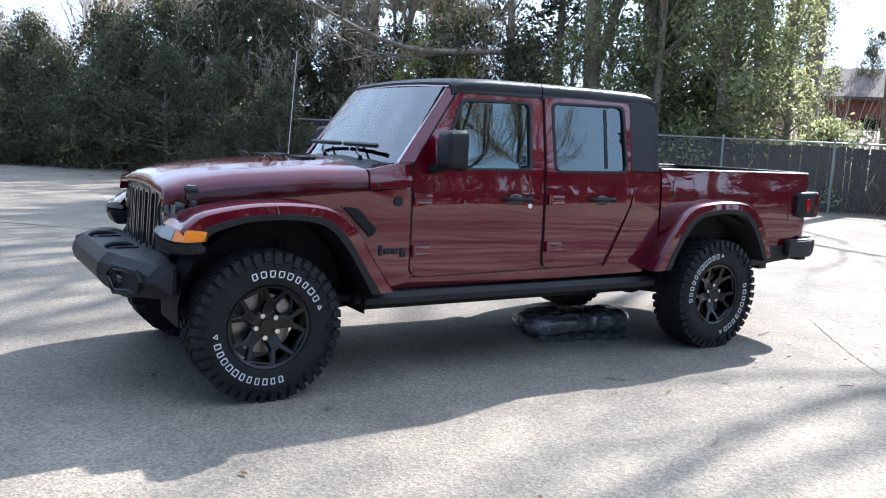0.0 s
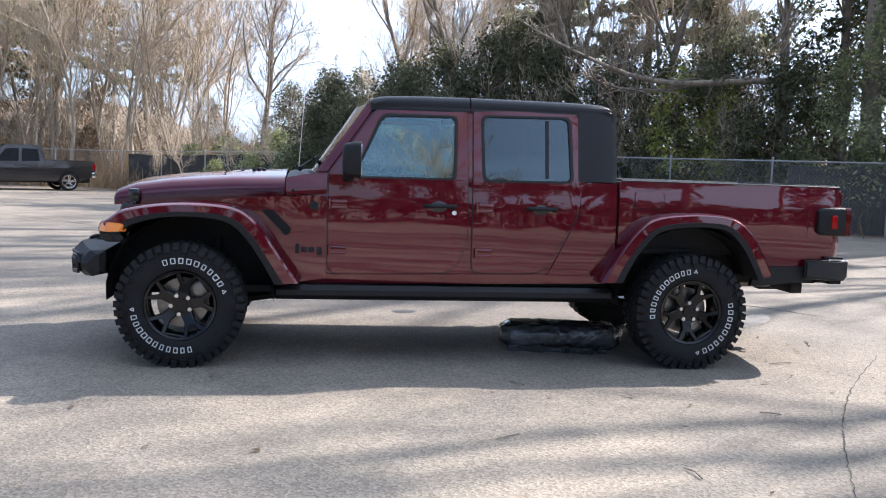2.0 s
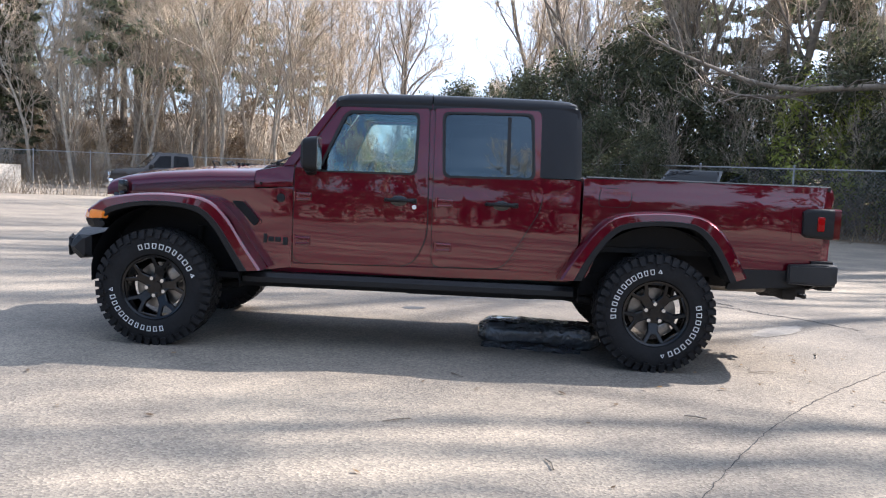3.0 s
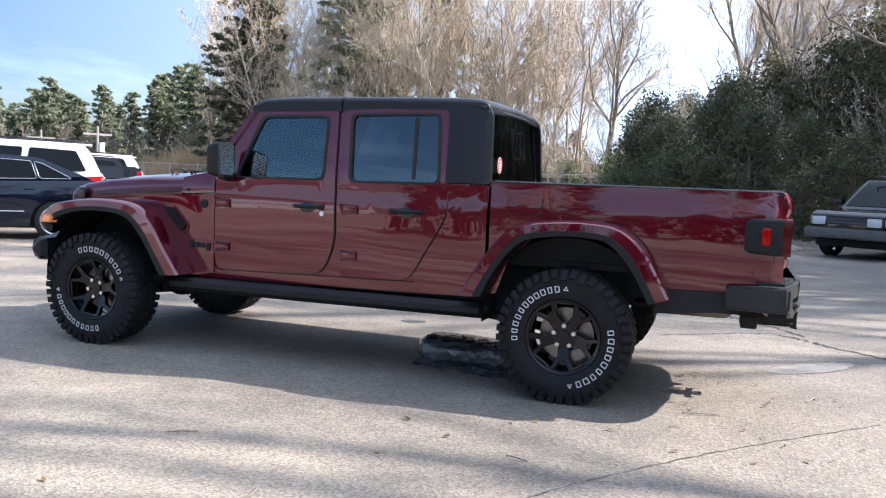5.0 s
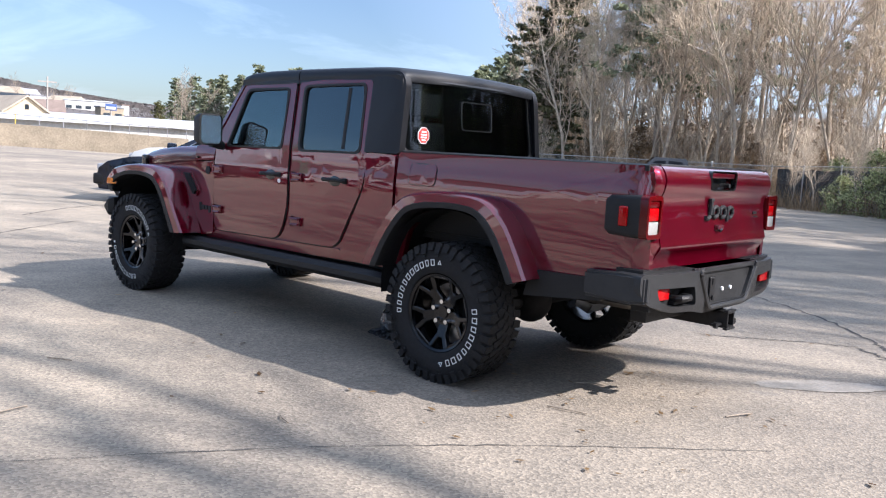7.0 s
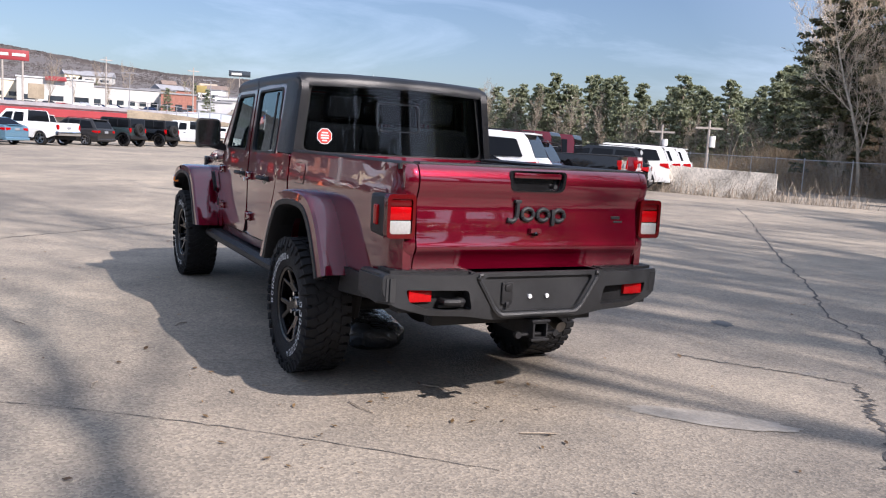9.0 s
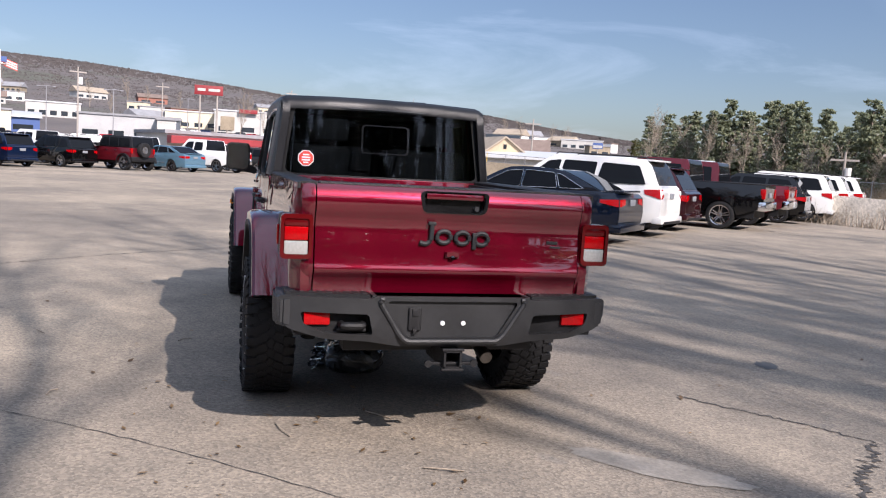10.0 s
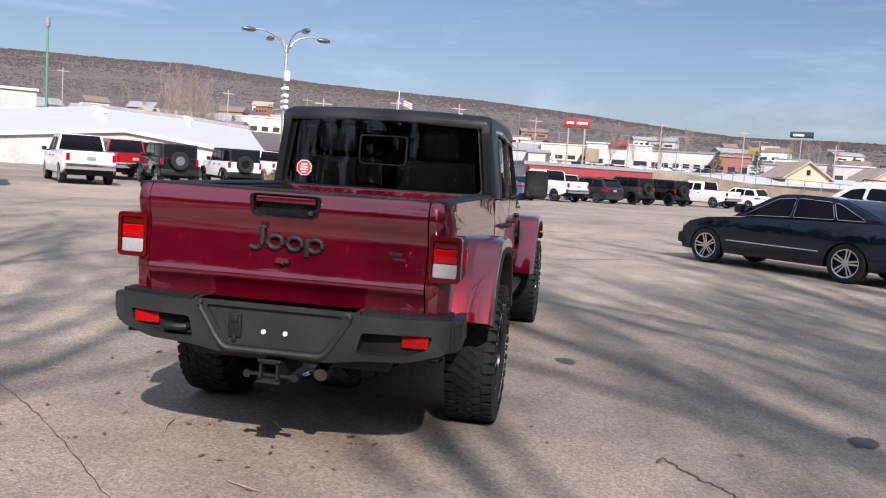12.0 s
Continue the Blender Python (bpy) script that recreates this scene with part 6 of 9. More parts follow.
        for side in (-1, 1):
            for cx in (wb, -wb):
                bm = bmesh.new()
                arc = [(cx + r * 1.22 * math.cos(a), 0.42 + r * 1.2 * math.sin(a)) for a in np.linspace(0.1, math.pi - 0.1, 10)]
                loft(bm, [[(px, side * (hw - 0.08), pz), (px, side * (hw + 0.06), pz), (px, side * (hw + 0.06), pz - 0.05), (px, side * (hw - 0.08), pz - 0.05)] for px, pz in arc])
                part("fender_flare", bm, M_TRIM, ob)
    for cx in (wb, -wb):
        for side in (-1, 1):
            car_wheel(ob, cx, side * (hw - s["tw"] / 2 - 0.015), r, s["tw"], rim or M_ALLOY, 5)
    return ob


# the row beside the pickup: noses towards the town
ROW = Vector((-0.61, 0.79))
ROW_TURN = 224.0
at_row = lambda k, back=0.0: (-8.75 + 2.9 * k * ROW.x + back * 0.72, 5.3 + 2.9 * k * ROW.y + back * 0.69)
row_cars = (
    (0, 0.0, "sedan", "navy", "dark blue sedan with silver alloy wheels", None),
    (1, -0.1, "suv", "white", "white three-row suv with dark windows", None),
    (2, -0.3, "crossover", "wine", "dark red suv parked in a row", None),
    (3.05, 0.0, "pickup", "black", "pickup truck with black body and maroon cab", None),
    (4.15, -0.2, "pickup", "maroon", "maroon pickup truck with chrome bumper", None),
    (5.3, 0.3, "crossover", "black", "black suv parked in a row", None),
    (6.4, 0.2, "suv", "white", "white suv at the far end of a row", None),
    (7.4, 0.2, "suv", "white", "white suv at the far end of a row", None),
    (8.4, 0.2, "suv", "white", "white suv at the far end of a row", None),
)
for k, back_by, style, colour, label, rim in row_cars:
    px, py = at_row(k, back_by)
    if style == "sedan":
        px, py = px + 0.32, py + 0.08
    car(style, colour, px, py, ROW_TURN + (1.0 if style == "sedan" else 0.0), label, "cars in the near row", rim, cab="maroon" if style == "pickup" else None)

car("pickup", "grey", -12.0, 32.5, 212, "dark grey heavy pickup truck parked by the fence", rim=M_ALLOY, z=terrain(-12.0, 32.5))
car("old_suv", "black", 7.85, 14.8, 235, "old black suv with a worn silver bumper, parked by the fence", rim=M_ALLOY)

# the far row along the edge of the lot
far_row = (
    (-17.6, -20.3, "pickup", "silver", "silver pickup truck in the far row", None),
    (-23.4, -19.6, "pickup", "white", "white pickup truck in the far row", None),
    (-30.8, -22.0, "pickup", "red", "red pickup truck behind the far row", None),
    (-27.2, -17.6, "boxy", "black", "black off-road suv with spare wheel", M_ALLOY),
    (-36.0, -23.4, "pickup", "silver", "silver pickup truck behind the far row", None),
    (-31.2, -16.3, "boxy", "white", "white off-road suv with black spare wheel", M_RIM),
    (-44.6, -19.8, "pickup", "white", "white pickup truck behind the far row", None),
    (-35.8, -13.5, "boxy", "red", "red suv with a spare wheel, beside a cone", M_ALLOY),
    (-38.4, -11.6, "crossover", "blue", "deep blue suv in the far row", None),
    (-41.8, -9.2, "crossover", "black", "black suv in the far row", None),
    (-41.6, -6.1, "boxy", "maroon", "maroon suv with a spare wheel", M_ALLOY),
    (-43.6, -3.7, "sedan", "sky", "pale blue sedan in the far row", None),
    (-46.4, -1.4, "pickup", "white", "white pickup truck in the far row", None),
    (-49.6, 1.5, "crossover", "grey", "grey suv in the far row", None),
    (-51.6, 3.8, "boxy", "slate", "slate green off-road suv with spare wheel", M_RIM),
    (-54.8, 6.5, "boxy", "black", "black off-road suv with spare wheel", M_RIM),
    (-59.4, 10.0, "pickup", "white", "white pickup truck near the end of the far row", None),
    (-63.2, 13.6, "crossover", "white", "white suv at the end of the far row", None),
    (-47.5, -11.2, "pickup", "white", "white pickup truck behind the far row", None),
    (-51.0, -5.6, "pickup", "white", "white pickup truck behind the far row", None),
    (-56.0, -1.6, "suv", "white", "white suv behind the far row", None),
    (-44.4, -15.6, "suv", "white", "white suv behind the far row", None),
    (-43.8, -13.4, "pickup", "black", "black pickup truck behind the far row", None),
)
for px, py, style, colour, label, rim in far_row:
    car(style, colour, px, py, 223.0 if px > -33 else 226.0, label, "cars in the far row", rim, dark_top=style == "boxy")
# ---- trees, brush and fence ----
M_BARK = material("grey_brown_bark", (0.26, 0.215, 0.165), rough=0.9, vary=0.45, scale=6, bump=0.6, bump_scale=30)
M_TWIG = material("winter_twigs", (0.52, 0.43, 0.32), rough=0.9, vary=0.3, scale=1)
M_PALEBARK = material("pale_bark", (0.39, 0.33, 0.255), rough=0.9, vary=0.35, scale=5, bump=0.5, bump_scale=30)


def leaf_material(name, dark, light):
    """Leaves that differ from piece to piece and let some light through."""
    m = bpy.data.materials.new(name)
    m.use_nodes = True
    n, k = m.node_tree.nodes, m.node_tree.links
    b = n["Principled BSDF"]
    g, r = n.new("ShaderNodeNewGeometry"), n.new("ShaderNodeValToRGB")
    r.color_ramp.elements[0].color, r.color_ramp.elements[1].color = (*dark, 1), (*light, 1)
    k.new(g.outputs["Random Per Island"], r.inputs["Fac"])
    k.new(r.outputs["Color"], b.inputs["Base Color"])
    b.inputs["Roughness"].default_value = 0.42
    t, mix, out = n.new("ShaderNodeBsdfTranslucent"), n.new("ShaderNodeMixShader"), n["Material Output"]
    k.new(r.outputs["Color"], t.inputs["Color"])
    mix.inputs[0].default_value = 0.5
    k.new(b.outputs[0], mix.inputs[1])
    k.new(t.outputs[0], mix.inputs[2])
    k.new(mix.outputs[0], out.inputs["Surface"])
    return m


M_CEDAR = leaf_material("dark_evergreen_leaves", (0.055, 0.06, 0.034), (0.19, 0.195, 0.105))
M_PINE = leaf_material("pine_needles", (0.12, 0.135, 0.08), (0.33, 0.355, 0.22))
M_BROAD = leaf_material("glossy_broad_leaves", (0.13, 0.155, 0.065), (0.5, 0.52, 0.27))
M_BROAD.node_tree.nodes["Mix Shader"].inputs[0].default_value = 0.62
M_OLIVE = leaf_material("olive_conifer_leaves", (0.07, 0.07, 0.02), (0.16, 0.15, 0.05))
M_DRY = leaf_material("dry_brush", (0.17, 0.115, 0.065), (0.45, 0.34, 0.21))
M_LIME = leaf_material("yellow_green_leaves", (0.2, 0.24, 0.04), (0.5, 0.52, 0.14))
M_RUSSET = leaf_material("withered_leaves", (0.13, 0.094, 0.062), (0.34, 0.245, 0.15))
M_HEDGE = leaf_material("hedge_leaves", (0.03, 0.034, 0.02), (0.09, 0.095, 0.05))


def raw_mesh(name, verts, faces, material_, parent, smooth=True):
    me = bpy.data.meshes.new(name)
    me.from_pydata([tuple(v) for v in verts], [], faces)
    me.materials.append(material_)
    if smooth:
        me.shade_smooth()
    ob = new(name, me)
    ob.parent = parent
    return ob


def limb(verts, faces, pts, radii, sides):
    """A tapering bent limb."""
    start = len(verts)
    for i, (p, r) in enumerate(zip(pts, radii)):
        way = (pts[min(i + 1, len(pts) - 1)] - pts[max(i - 1, 0)]).normalized()
        u = way.cross(Vector((0.31, 0.87, 0.38))).normalized()
        w = way.cross(u)
        for k in range(sides):
            a = 2 * math.pi * k / sides
            verts.append(p + r * (math.cos(a) * u + math.sin(a) * w))
    for i in range(len(pts) - 1):
        for k in range(sides):
            j = (k + 1) % sides
            faces.append((start + i * sides + k, start + i * sides + j, start + (i + 1) * sides + j, start + (i + 1) * sides + k))


def bare_tree(name, seed, height, trunk_r, spread, label, bark=None, twig=0.011, stems=1, fork=0.3, kids=(12, 8, 6, 4), wide=1.0, fine=None):
    """A leafless tree of one or more stems: stems and main limbs in one part, the finer wood in another."""
    rnd = random.Random(seed)
    wood, thin = ([], []), ([], [])

    def grow(p, way, length, r, level):
        n = (7, 5, 3, 2, 1)[level]
        pts, radii = [p.copy()], [r]
        end_r = r * (0.35 if level else 0.18)
        for i in range(n):
            bend = 0.09 if level == 0 else 0.2
            way = (way + Vector((rnd.gauss(0, bend), rnd.gauss(0, bend), rnd.gauss(0.06 if level else 0.02, bend * 0.6)))).normalized()
            p = p + way * (length / n)
            pts.append(p.copy())
            radii.append(max(twig * 0.7, r + (end_r - r) * (i + 1) / n))
        store = wood if level < 2 else thin
        limb(*store, pts, radii, (7, 4, 3, 3, 3)[level])
        if level >= 4 or length < 0.35:
            return
        for c in range(kids[level]):
            f = fork + (1 - fork) * (c + rnd.random()) / kids[level] if level == 0 else 0.12 + 0.88 * (c + rnd.random()) / kids[level]
            i = min(int(f * n), n - 1)
            q = pts[i].lerp(pts[i + 1], f * n - i)
            axis = (pts[i + 1] - pts[i]).normalized()
            out = axis.cross(Vector((rnd.gauss(0, 1), rnd.gauss(0, 1), rnd.gauss(0, 1)))).normalized()
            tilt = rnd.uniform(0.5, 1.0) * spread
            grow(q, (axis * (1 - 0.35 * tilt) + out * tilt + Vector((0, 0, 0.3))).normalized(), length * rnd.uniform(0.34, 0.58) * (1.15 - 0.5 * f) * (wide if level == 0 else 1.0), max(twig, radii[i] * 0.5), level + 1)

    for k in range(stems):
        a = 2 * math.pi * k / stems + rnd.uniform(-0.5, 0.5)
        lean = 0.0 if stems == 1 else rnd.uniform(0.03, 0.2)
        grow(Vector((0.25 * math.cos(a) * (stems > 1), 0.25 * math.sin(a) * (stems > 1), -0.2)), Vector((lean * math.cos(a), lean * math.sin(a), 1)).normalized(),
             height * rnd.uniform(0.8, 1.0) if stems > 1 else height, trunk_r * (1 if stems == 1 else rnd.uniform(0.6, 0.9)), 0)
    ob = thing(name, label, "tree")
    raw_mesh("trunk", *wood, bark or M_BARK, ob)
    raw_mesh("crown", *thin, fine or M_TWIG, ob)
    return ob


def leaf_cloud(rnd, blobs, count, size, flat=0.0):
    """Small leaf pieces scattered in clumps."""
    verts, faces = [], []
    for _ in range(count):
        c, rad = rnd.choice(blobs)
        d = Vector((rnd.gauss(0, 1), rnd.gauss(0, 1), rnd.gauss(0, 1))).normalized()
        p = Vector(c) + Vector((d.x * rad[0], d.y * rad[0], d.z * rad[1])) * rnd.random() ** 0.4
        s = size * rnd.uniform(0.6, 1.4)
        u = Vector((rnd.gauss(0, 1), rnd.gauss(0, 1), rnd.gauss(0, 1) * (1 - flat))).normalized()
        w = u.cross(Vector((rnd.gauss(0, 1), rnd.gauss(0, 1), rnd.gauss(0, 1)))).normalized()
        i = len(verts)
        verts += [p - u * s, p + w * s * 0.45, p + u * s, p - w * s * 0.45]
        faces.append((i, i + 1, i + 2, i + 3))
    return verts, faces


def leafy_tree(name, seed, height, width, label, leaf, count=3500, size=0.11, low=0.05, cone=0.0, category="tree"):
    """A dense evergreen: trunk, limbs and a ragged crown of clumps."""
    rnd = random.Random(seed)
    ob = thing(name, label, category)
    stem, wood, blobs = ([], []), ([], []), []
    limb(*stem, [Vector((0, 0, -0.2)), Vector((0.1, 0, height * 0.4)), Vector((0, 0.1, height * 0.85))], [height * 0.022, height * 0.015, 0.02], 6)
    for i in range(46):
        f = low + (1 - low) * (i + rnd.random()) / 46
        reach = width * (1 - cone * f) * (math.sin(math.pi * min(1, 0.25 + 0.75 * f)) if not cone else 1 - 0.2 * f)
        a = rnd.uniform(0, 2 * math.pi)
        d = reach * rnd.uniform(0.25, 1.0)
        c = Vector((d * math.cos(a), d * math.sin(a), height * f))
        limb(*wood, [Vector((0, 0, height * f * 0.8)), c * 0.6 + Vector((0, 0, height * f * 0.34)), c], [0.05, 0.03, 0.012], 3)
        rr = width * rnd.uniform(0.18, 0.42) * (1 - 0.5 * cone * f)
        blobs.append((c, (rr, rr * rnd.uniform(0.6, 0.9))))
    raw_mesh("trunk", *stem, M_BARK, ob)
    tagged(raw_mesh("branchwork", *wood, M_BARK, ob), kind="stuff")
    raw_mesh("crown", *leaf_cloud(rnd, blobs, count, size), leaf, ob, smooth=False)
    return ob


def pine_tree(name, seed, height, label, leaf, layers=16, width=3.2, bare=0.35, count=4200, size=0.2, droop=0.1):
    """A conifer: straight trunk, whorls of limbs with needle tufts."""
    rnd = random.Random(seed)
    ob = thing(name, label, "tree")
    stem, wood, blobs = ([], []), ([], []), []
    limb(*stem, [Vector((0, 0, -0.2)), Vector((0.1, 0.05, height * 0.5)), Vector((0, 0, height))], [height * 0.014, height * 0.009, 0.02], 7)
    for i in range(layers * 5):
        f = bare + (0.98 - bare) * (i + rnd.random()) / (layers * 5)
        a = rnd.uniform(0, 2 * math.pi)
        d = width * (1.06 - (f - bare) / (1 - bare)) ** 0.7 * rnd.uniform(0.45, 1.1)
        root = Vector((0, 0, height * f - 0.2))
        tip = Vector((d * math.cos(a), d * math.sin(a), root.z + d * rnd.uniform(-droop, 0.3)))
        limb(*wood, [root, root.lerp(tip, 0.5) + Vector((0, 0, 0.08)), tip], [0.05, 0.03, 0.012], 3)
        for s in (0.45, 0.65, 0.85, 1.0):
            rr = rnd.uniform(0.3, 0.55) * (0.6 + 0.12 * d)
            blobs.append((root.lerp(tip, s) + Vector((rnd.gauss(0, 0.3), rnd.gauss(0, 0.3), rnd.gauss(0.1, 0.12))), (rr * 1.15, rr * (0.42 if droop < 0.2 else 0.3))))
    raw_mesh("trunk", *stem, M_BARK, ob)
    tagged(raw_mesh("branchwork", *wood, M_BARK, ob), kind="stuff")
    raw_mesh("crown", *leaf_cloud(rnd, blobs, count, size, 0.3), leaf, ob, smooth=False)
    return ob


class Grove:
    """Sets one built tree at many places: the first place takes the tree itself, the others copies of it."""
    def __init__(self, ob):
        self.ob, self.used, self.rnd = ob, False, random.Random(ob.name)

    def at(self, x, y, scale=1.0, turn=None, tall=1.0):
        t = self.rnd.uniform(0, 360) if turn is None else turn
        m = pose(x, y, terrain(x, y), 0, 0, t)
        if self.used:
            o = copy_thing(self.ob, m)
        else:
            o = self.ob
            o.matrix_basis = m
            self.used = True
        o.scale = (scale, scale, scale * tall)
        return o


oak = Grove(bare_tree("bare_tree", 1, 13.0, 0.2, 0.9, "tall leafless tree with grey-brown bark"))
poplar = Grove(bare_tree("bare_tree", 2, 14.0, 0.13, 0.85, "slender leafless tree with fine spreading twigs", bark=M_PALEBARK, stems=2, fork=0.2, kids=(13, 7, 5, 3), twig=0.009, wide=0.85))
ash = Grove(bare_tree("bare_tree", 5, 12.0, 0.12, 0.8, "leafless pale-barked tree with fine twigs", bark=M_PALEBARK, stems=1, fork=0.2, kids=(14, 8, 5, 3), twig=0.009, wide=0.95))
dark_oak = Grove(bare_tree("bare_tree", 9, 8.6, 0.2, 0.95, "spreading leafless tree with dark trunk", fork=0.36))
thicket = Grove(leafy_tree("evergreen_thicket", 11, 5.6, 2.5, "dense dark evergreen thicket behind a fence", M_CEDAR, 9500, 0.075, category="shrub"))
cedar = Grove(leafy_tree("cedar_tree", 12, 11.0, 2.5, "tall dark cedar with ragged crown", M_CEDAR, 8000, 0.09, low=0.12, cone=0.5))
magnolia = Grove(leafy_tree("broadleaf_evergreen", 13, 8.0, 2.6, "broadleaf evergreen with pale glossy leaves", M_BROAD, 6800, 0.075))
olive = Grove(leafy_tree("olive_conifer", 14, 10.0, 3.4, "rounded olive-green conifer among pines", M_OLIVE, 5200, 0.2, cone=0.5))
spruce = Grove(pine_tree("spruce_tree", 15, 17.0, "tall dark blue-green spruce", M_CEDAR, 30, 3.4, 0.08, 15000, 0.2, 0.35))
far_pine = Grove(pine_tree("pine_tree", 26, 17.0, "pine in the far wood edge", M_PINE, 15, 3.9, 0.14, 3300, 0.38))
far_pine_b = Grove(pine_tree("pine_tree", 27, 17.0, "pine with open crown in the far wood edge", M_PINE, 13, 4.4, 0.12, 3300, 0.39))
far_ash = Grove(bare_tree("bare_tree", 28, 13.0, 0.16, 0.6, "leafless tree at the far wood edge", fork=0.2, kids=(13, 7, 4, 0), twig=0.024, fine=M_BARK))
pine = Grove(pine_tree("pine_tree", 16, 17.0, "tall pine with tufted crown", M_PINE, 13, 3.9, 0.34, 7000, 0.2))
pine_b = Grove(pine_tree("pine_tree", 17, 17.0, "tall pine with open crown", M_PINE, 11, 4.3, 0.3, 6500, 0.22))
hazel = Grove(bare_tree("bare_shrub", 33, 8.0, 0.06, 0.62, "tall many-stemmed leafless shrub with tan twigs", stems=5, fork=0.15, kids=(9, 6, 4, 0), twig=0.009, wide=0.72))
hazel_b = Grove(bare_tree("bare_shrub", 34, 6.0, 0.05, 0.8, "leafless shrub with a tangle of fine twigs", stems=5, fork=0.12, kids=(8, 6, 4, 0), twig=0.008, wide=0.9))
lime = Grove(leafy_tree("sunlit_shrub", 35, 5.5, 2.2, "yellow-green shrub lit from behind among dark trees", M_LIME, 3200, 0.09, category="shrub"))
hedge = Grove(leafy_tree("evergreen_hedge", 36, 5.6, 2.7, "unseen dark evergreen hedge at the edge of the lot", M_HEDGE, 1500, 0.2, category="shrub"))
far_cedar = Grove(leafy_tree("cedar_tree", 37, 11.0, 2.7, "dark cedar in the wood east of the lot", M_HEDGE, 1500, 0.26, low=0.1, cone=0.5))
russet = Grove(leafy_tree("withered_shrub", 38, 6.0, 2.8, "tall shrub that holds its withered brown leaves", M_RUSSET, 1900, 0.15, category="shrub"))
bush = Grove(leafy_tree("bush", 18, 2.4, 1.6, "low green bush at the edge of the woods", M_BROAD, 2200, 0.08, low=0.02, category="shrub"))

# the dark thicket north of the pickup, and what stands in it
for x, y, s in ((5.6, 25.6, 1.0), (7.4, 24.2, 1.05), (9.0, 22.6, 0.95), (10.4, 21.0, 0.8), (11.8, 19.6, 0.85), (13.2, 18.3, 0.95), (14.6, 16.9, 0.8), (4.2, 28.2, 0.9), (8.8, 26.6, 1.2), (11.6, 23.0, 0.92), (18.6, 14.6, 1.0)):
    thicket.at(x, y, s)
for x, y, s in ((9.6, 25.4, 0.75), (15.2, 18.4, 0.95), (16.8, 17.8, 1.0), (14.0, 20.4, 0.62)):
    cedar.at(x, y, s)
for x, y, s in ((17.0, 13.2, 1.0), (18.4, 11.9, 1.0), (19.6, 10.6, 0.8), (15.4, 15.2, 0.6), (14.6, 22.4, 0.75), (16.4, 14.6, 0.85), (17.9, 13.4, 0.8), (19.4, 12.4, 0.9), (19.0, 14.4, 1.0), (21.2, 14.2, 0.75)):
    magnolia.at(x, y, s)
pine.at(13.2, 24.6, 0.9)
pine_b.at(16.0, 24.4, 0.95)
pine.at(10.4, 30.0, 0.75)
for x, y, s in ((16.2, 16.4, 1.15), (12.2, 21.8, 0.95), (9.4, 24.4, 0.9), (7.0, 27.6, 0.85), (10.9, 23.4, 1.0), (5.2, 30.4, 0.85), (17.6, 15.4, 1.1)):
    oak.at(x, y, s)
for x, y, s in ((8.0, 25.8, 0.8), (11.4, 21.4, 0.7), (6.2, 28.6, 0.75), (13.6, 19.4, 0.75), (3.2, 30.6, 0.7)):
    ash.at(x, y, s)
for x, y, s in ((6.8, 41.5, 0.9), (9.6, 38.0, 0.95), (12.0, 40.0, 1.0)):
    poplar.at(x, y, s)
cedar.at(55.0, 35.0, 1.15)
cedar.at(64.0, 36.0, 0.8)
# the leafless wood to the north-west
dark_oak.at(-1.9, 38.0, 1.05, 40)
for x, y, s in ((-17.4, 39.5, 1.05), (-13.1, 39.4, 1.1), (-10.1, 41.0, 1.05), (-6.8, 40.6, 1.05), (-20.5, 42.0, 1.1), (-24.5, 45.0, 1.0), (-15.4, 43.4, 1.1), (-8.4, 43.6, 1.1), (-28.5, 46.5, 0.95), (-5.0, 42.4, 1.0), (-6.4, 47.5, 1.1)):
    poplar.at(x, y, s)
for x, y, s in ((-15.6, 38.4, 1.0), (-11.6, 38.4, 1.0), (-8.4, 38.8, 1.05), (-19.4, 38.2, 0.95), (4.9, 42.5, 0.75), (-27.5, 44.5, 0.9), (-22.6, 39.8, 0.95), (-12.2, 45.4, 1.1), (-5.9, 41.6, 0.95), (-4.3, 45.2, 0.95)):
    ash.at(x, y, s)
for x, y, s in ((-14.2, 41.5, 1.1), (-9.2, 46.5, 1.0), (-22.4, 43.6, 1.0), (-31.0, 49.0, 0.8), (-36.0, 52.0, 0.7), (-18.6, 46.0, 1.0)):
    oak.at(x, y, s)
for x, y, s in ((-3.4, 35.6, 0.32), (-1.2, 35.8, 0.36), (-5.2, 36.4, 0.34), (0.4, 34.4, 0.3), (1.8, 31.8, 0.34)):
    ash.at(x, y, s)
spruce.at(-25.8, 42.0, 1.0)
# shrubs that keep their brown leaves, under and behind the bare trees
for x, y, s in ((-5.5, 48.0, 0.6), (-9.6, 49.5, 0.75), (-13.2, 50.4, 0.65), (-17.0, 51.0, 0.8), (-20.6, 51.6, 0.65), (-24.4, 52.4, 0.75), (-28.6, 53.6, 0.7), (-33.0, 55.5, 0.75), (-37.5, 57.5, 0.65), (-11.4, 41.4, 0.5), (-14.8, 40.0, 0.42), (-18.4, 41.2, 0.6), (-21.6, 40.6, 0.45), (-7.4, 40.2, 0.4), (-28.0, 44.0, 0.55)):
    russet.at(x, y, s)
pine.at(-16.8, 40.4, 1.0)
pine.at(-20.8, 48.0, 1.05)
pine_b.at(-14.8, 47.6, 1.0)
for x, y, s in ((-24.0, 54.0, 0.7), (-17.0, 56.0, 0.8), (-10.0, 55.0, 0.65), (-31.0, 54.0, 0.7), (-12.5, 52.0, 0.55), (-20.0, 52.5, 0.6)):
    pine.at(x, y, s)
for x, y, s in ((1.5, 46.0, 0.9), (-0.8, 44.0, 0.8), (3.6, 47.0, 0.9)):
    thicket.at(x, y, s)
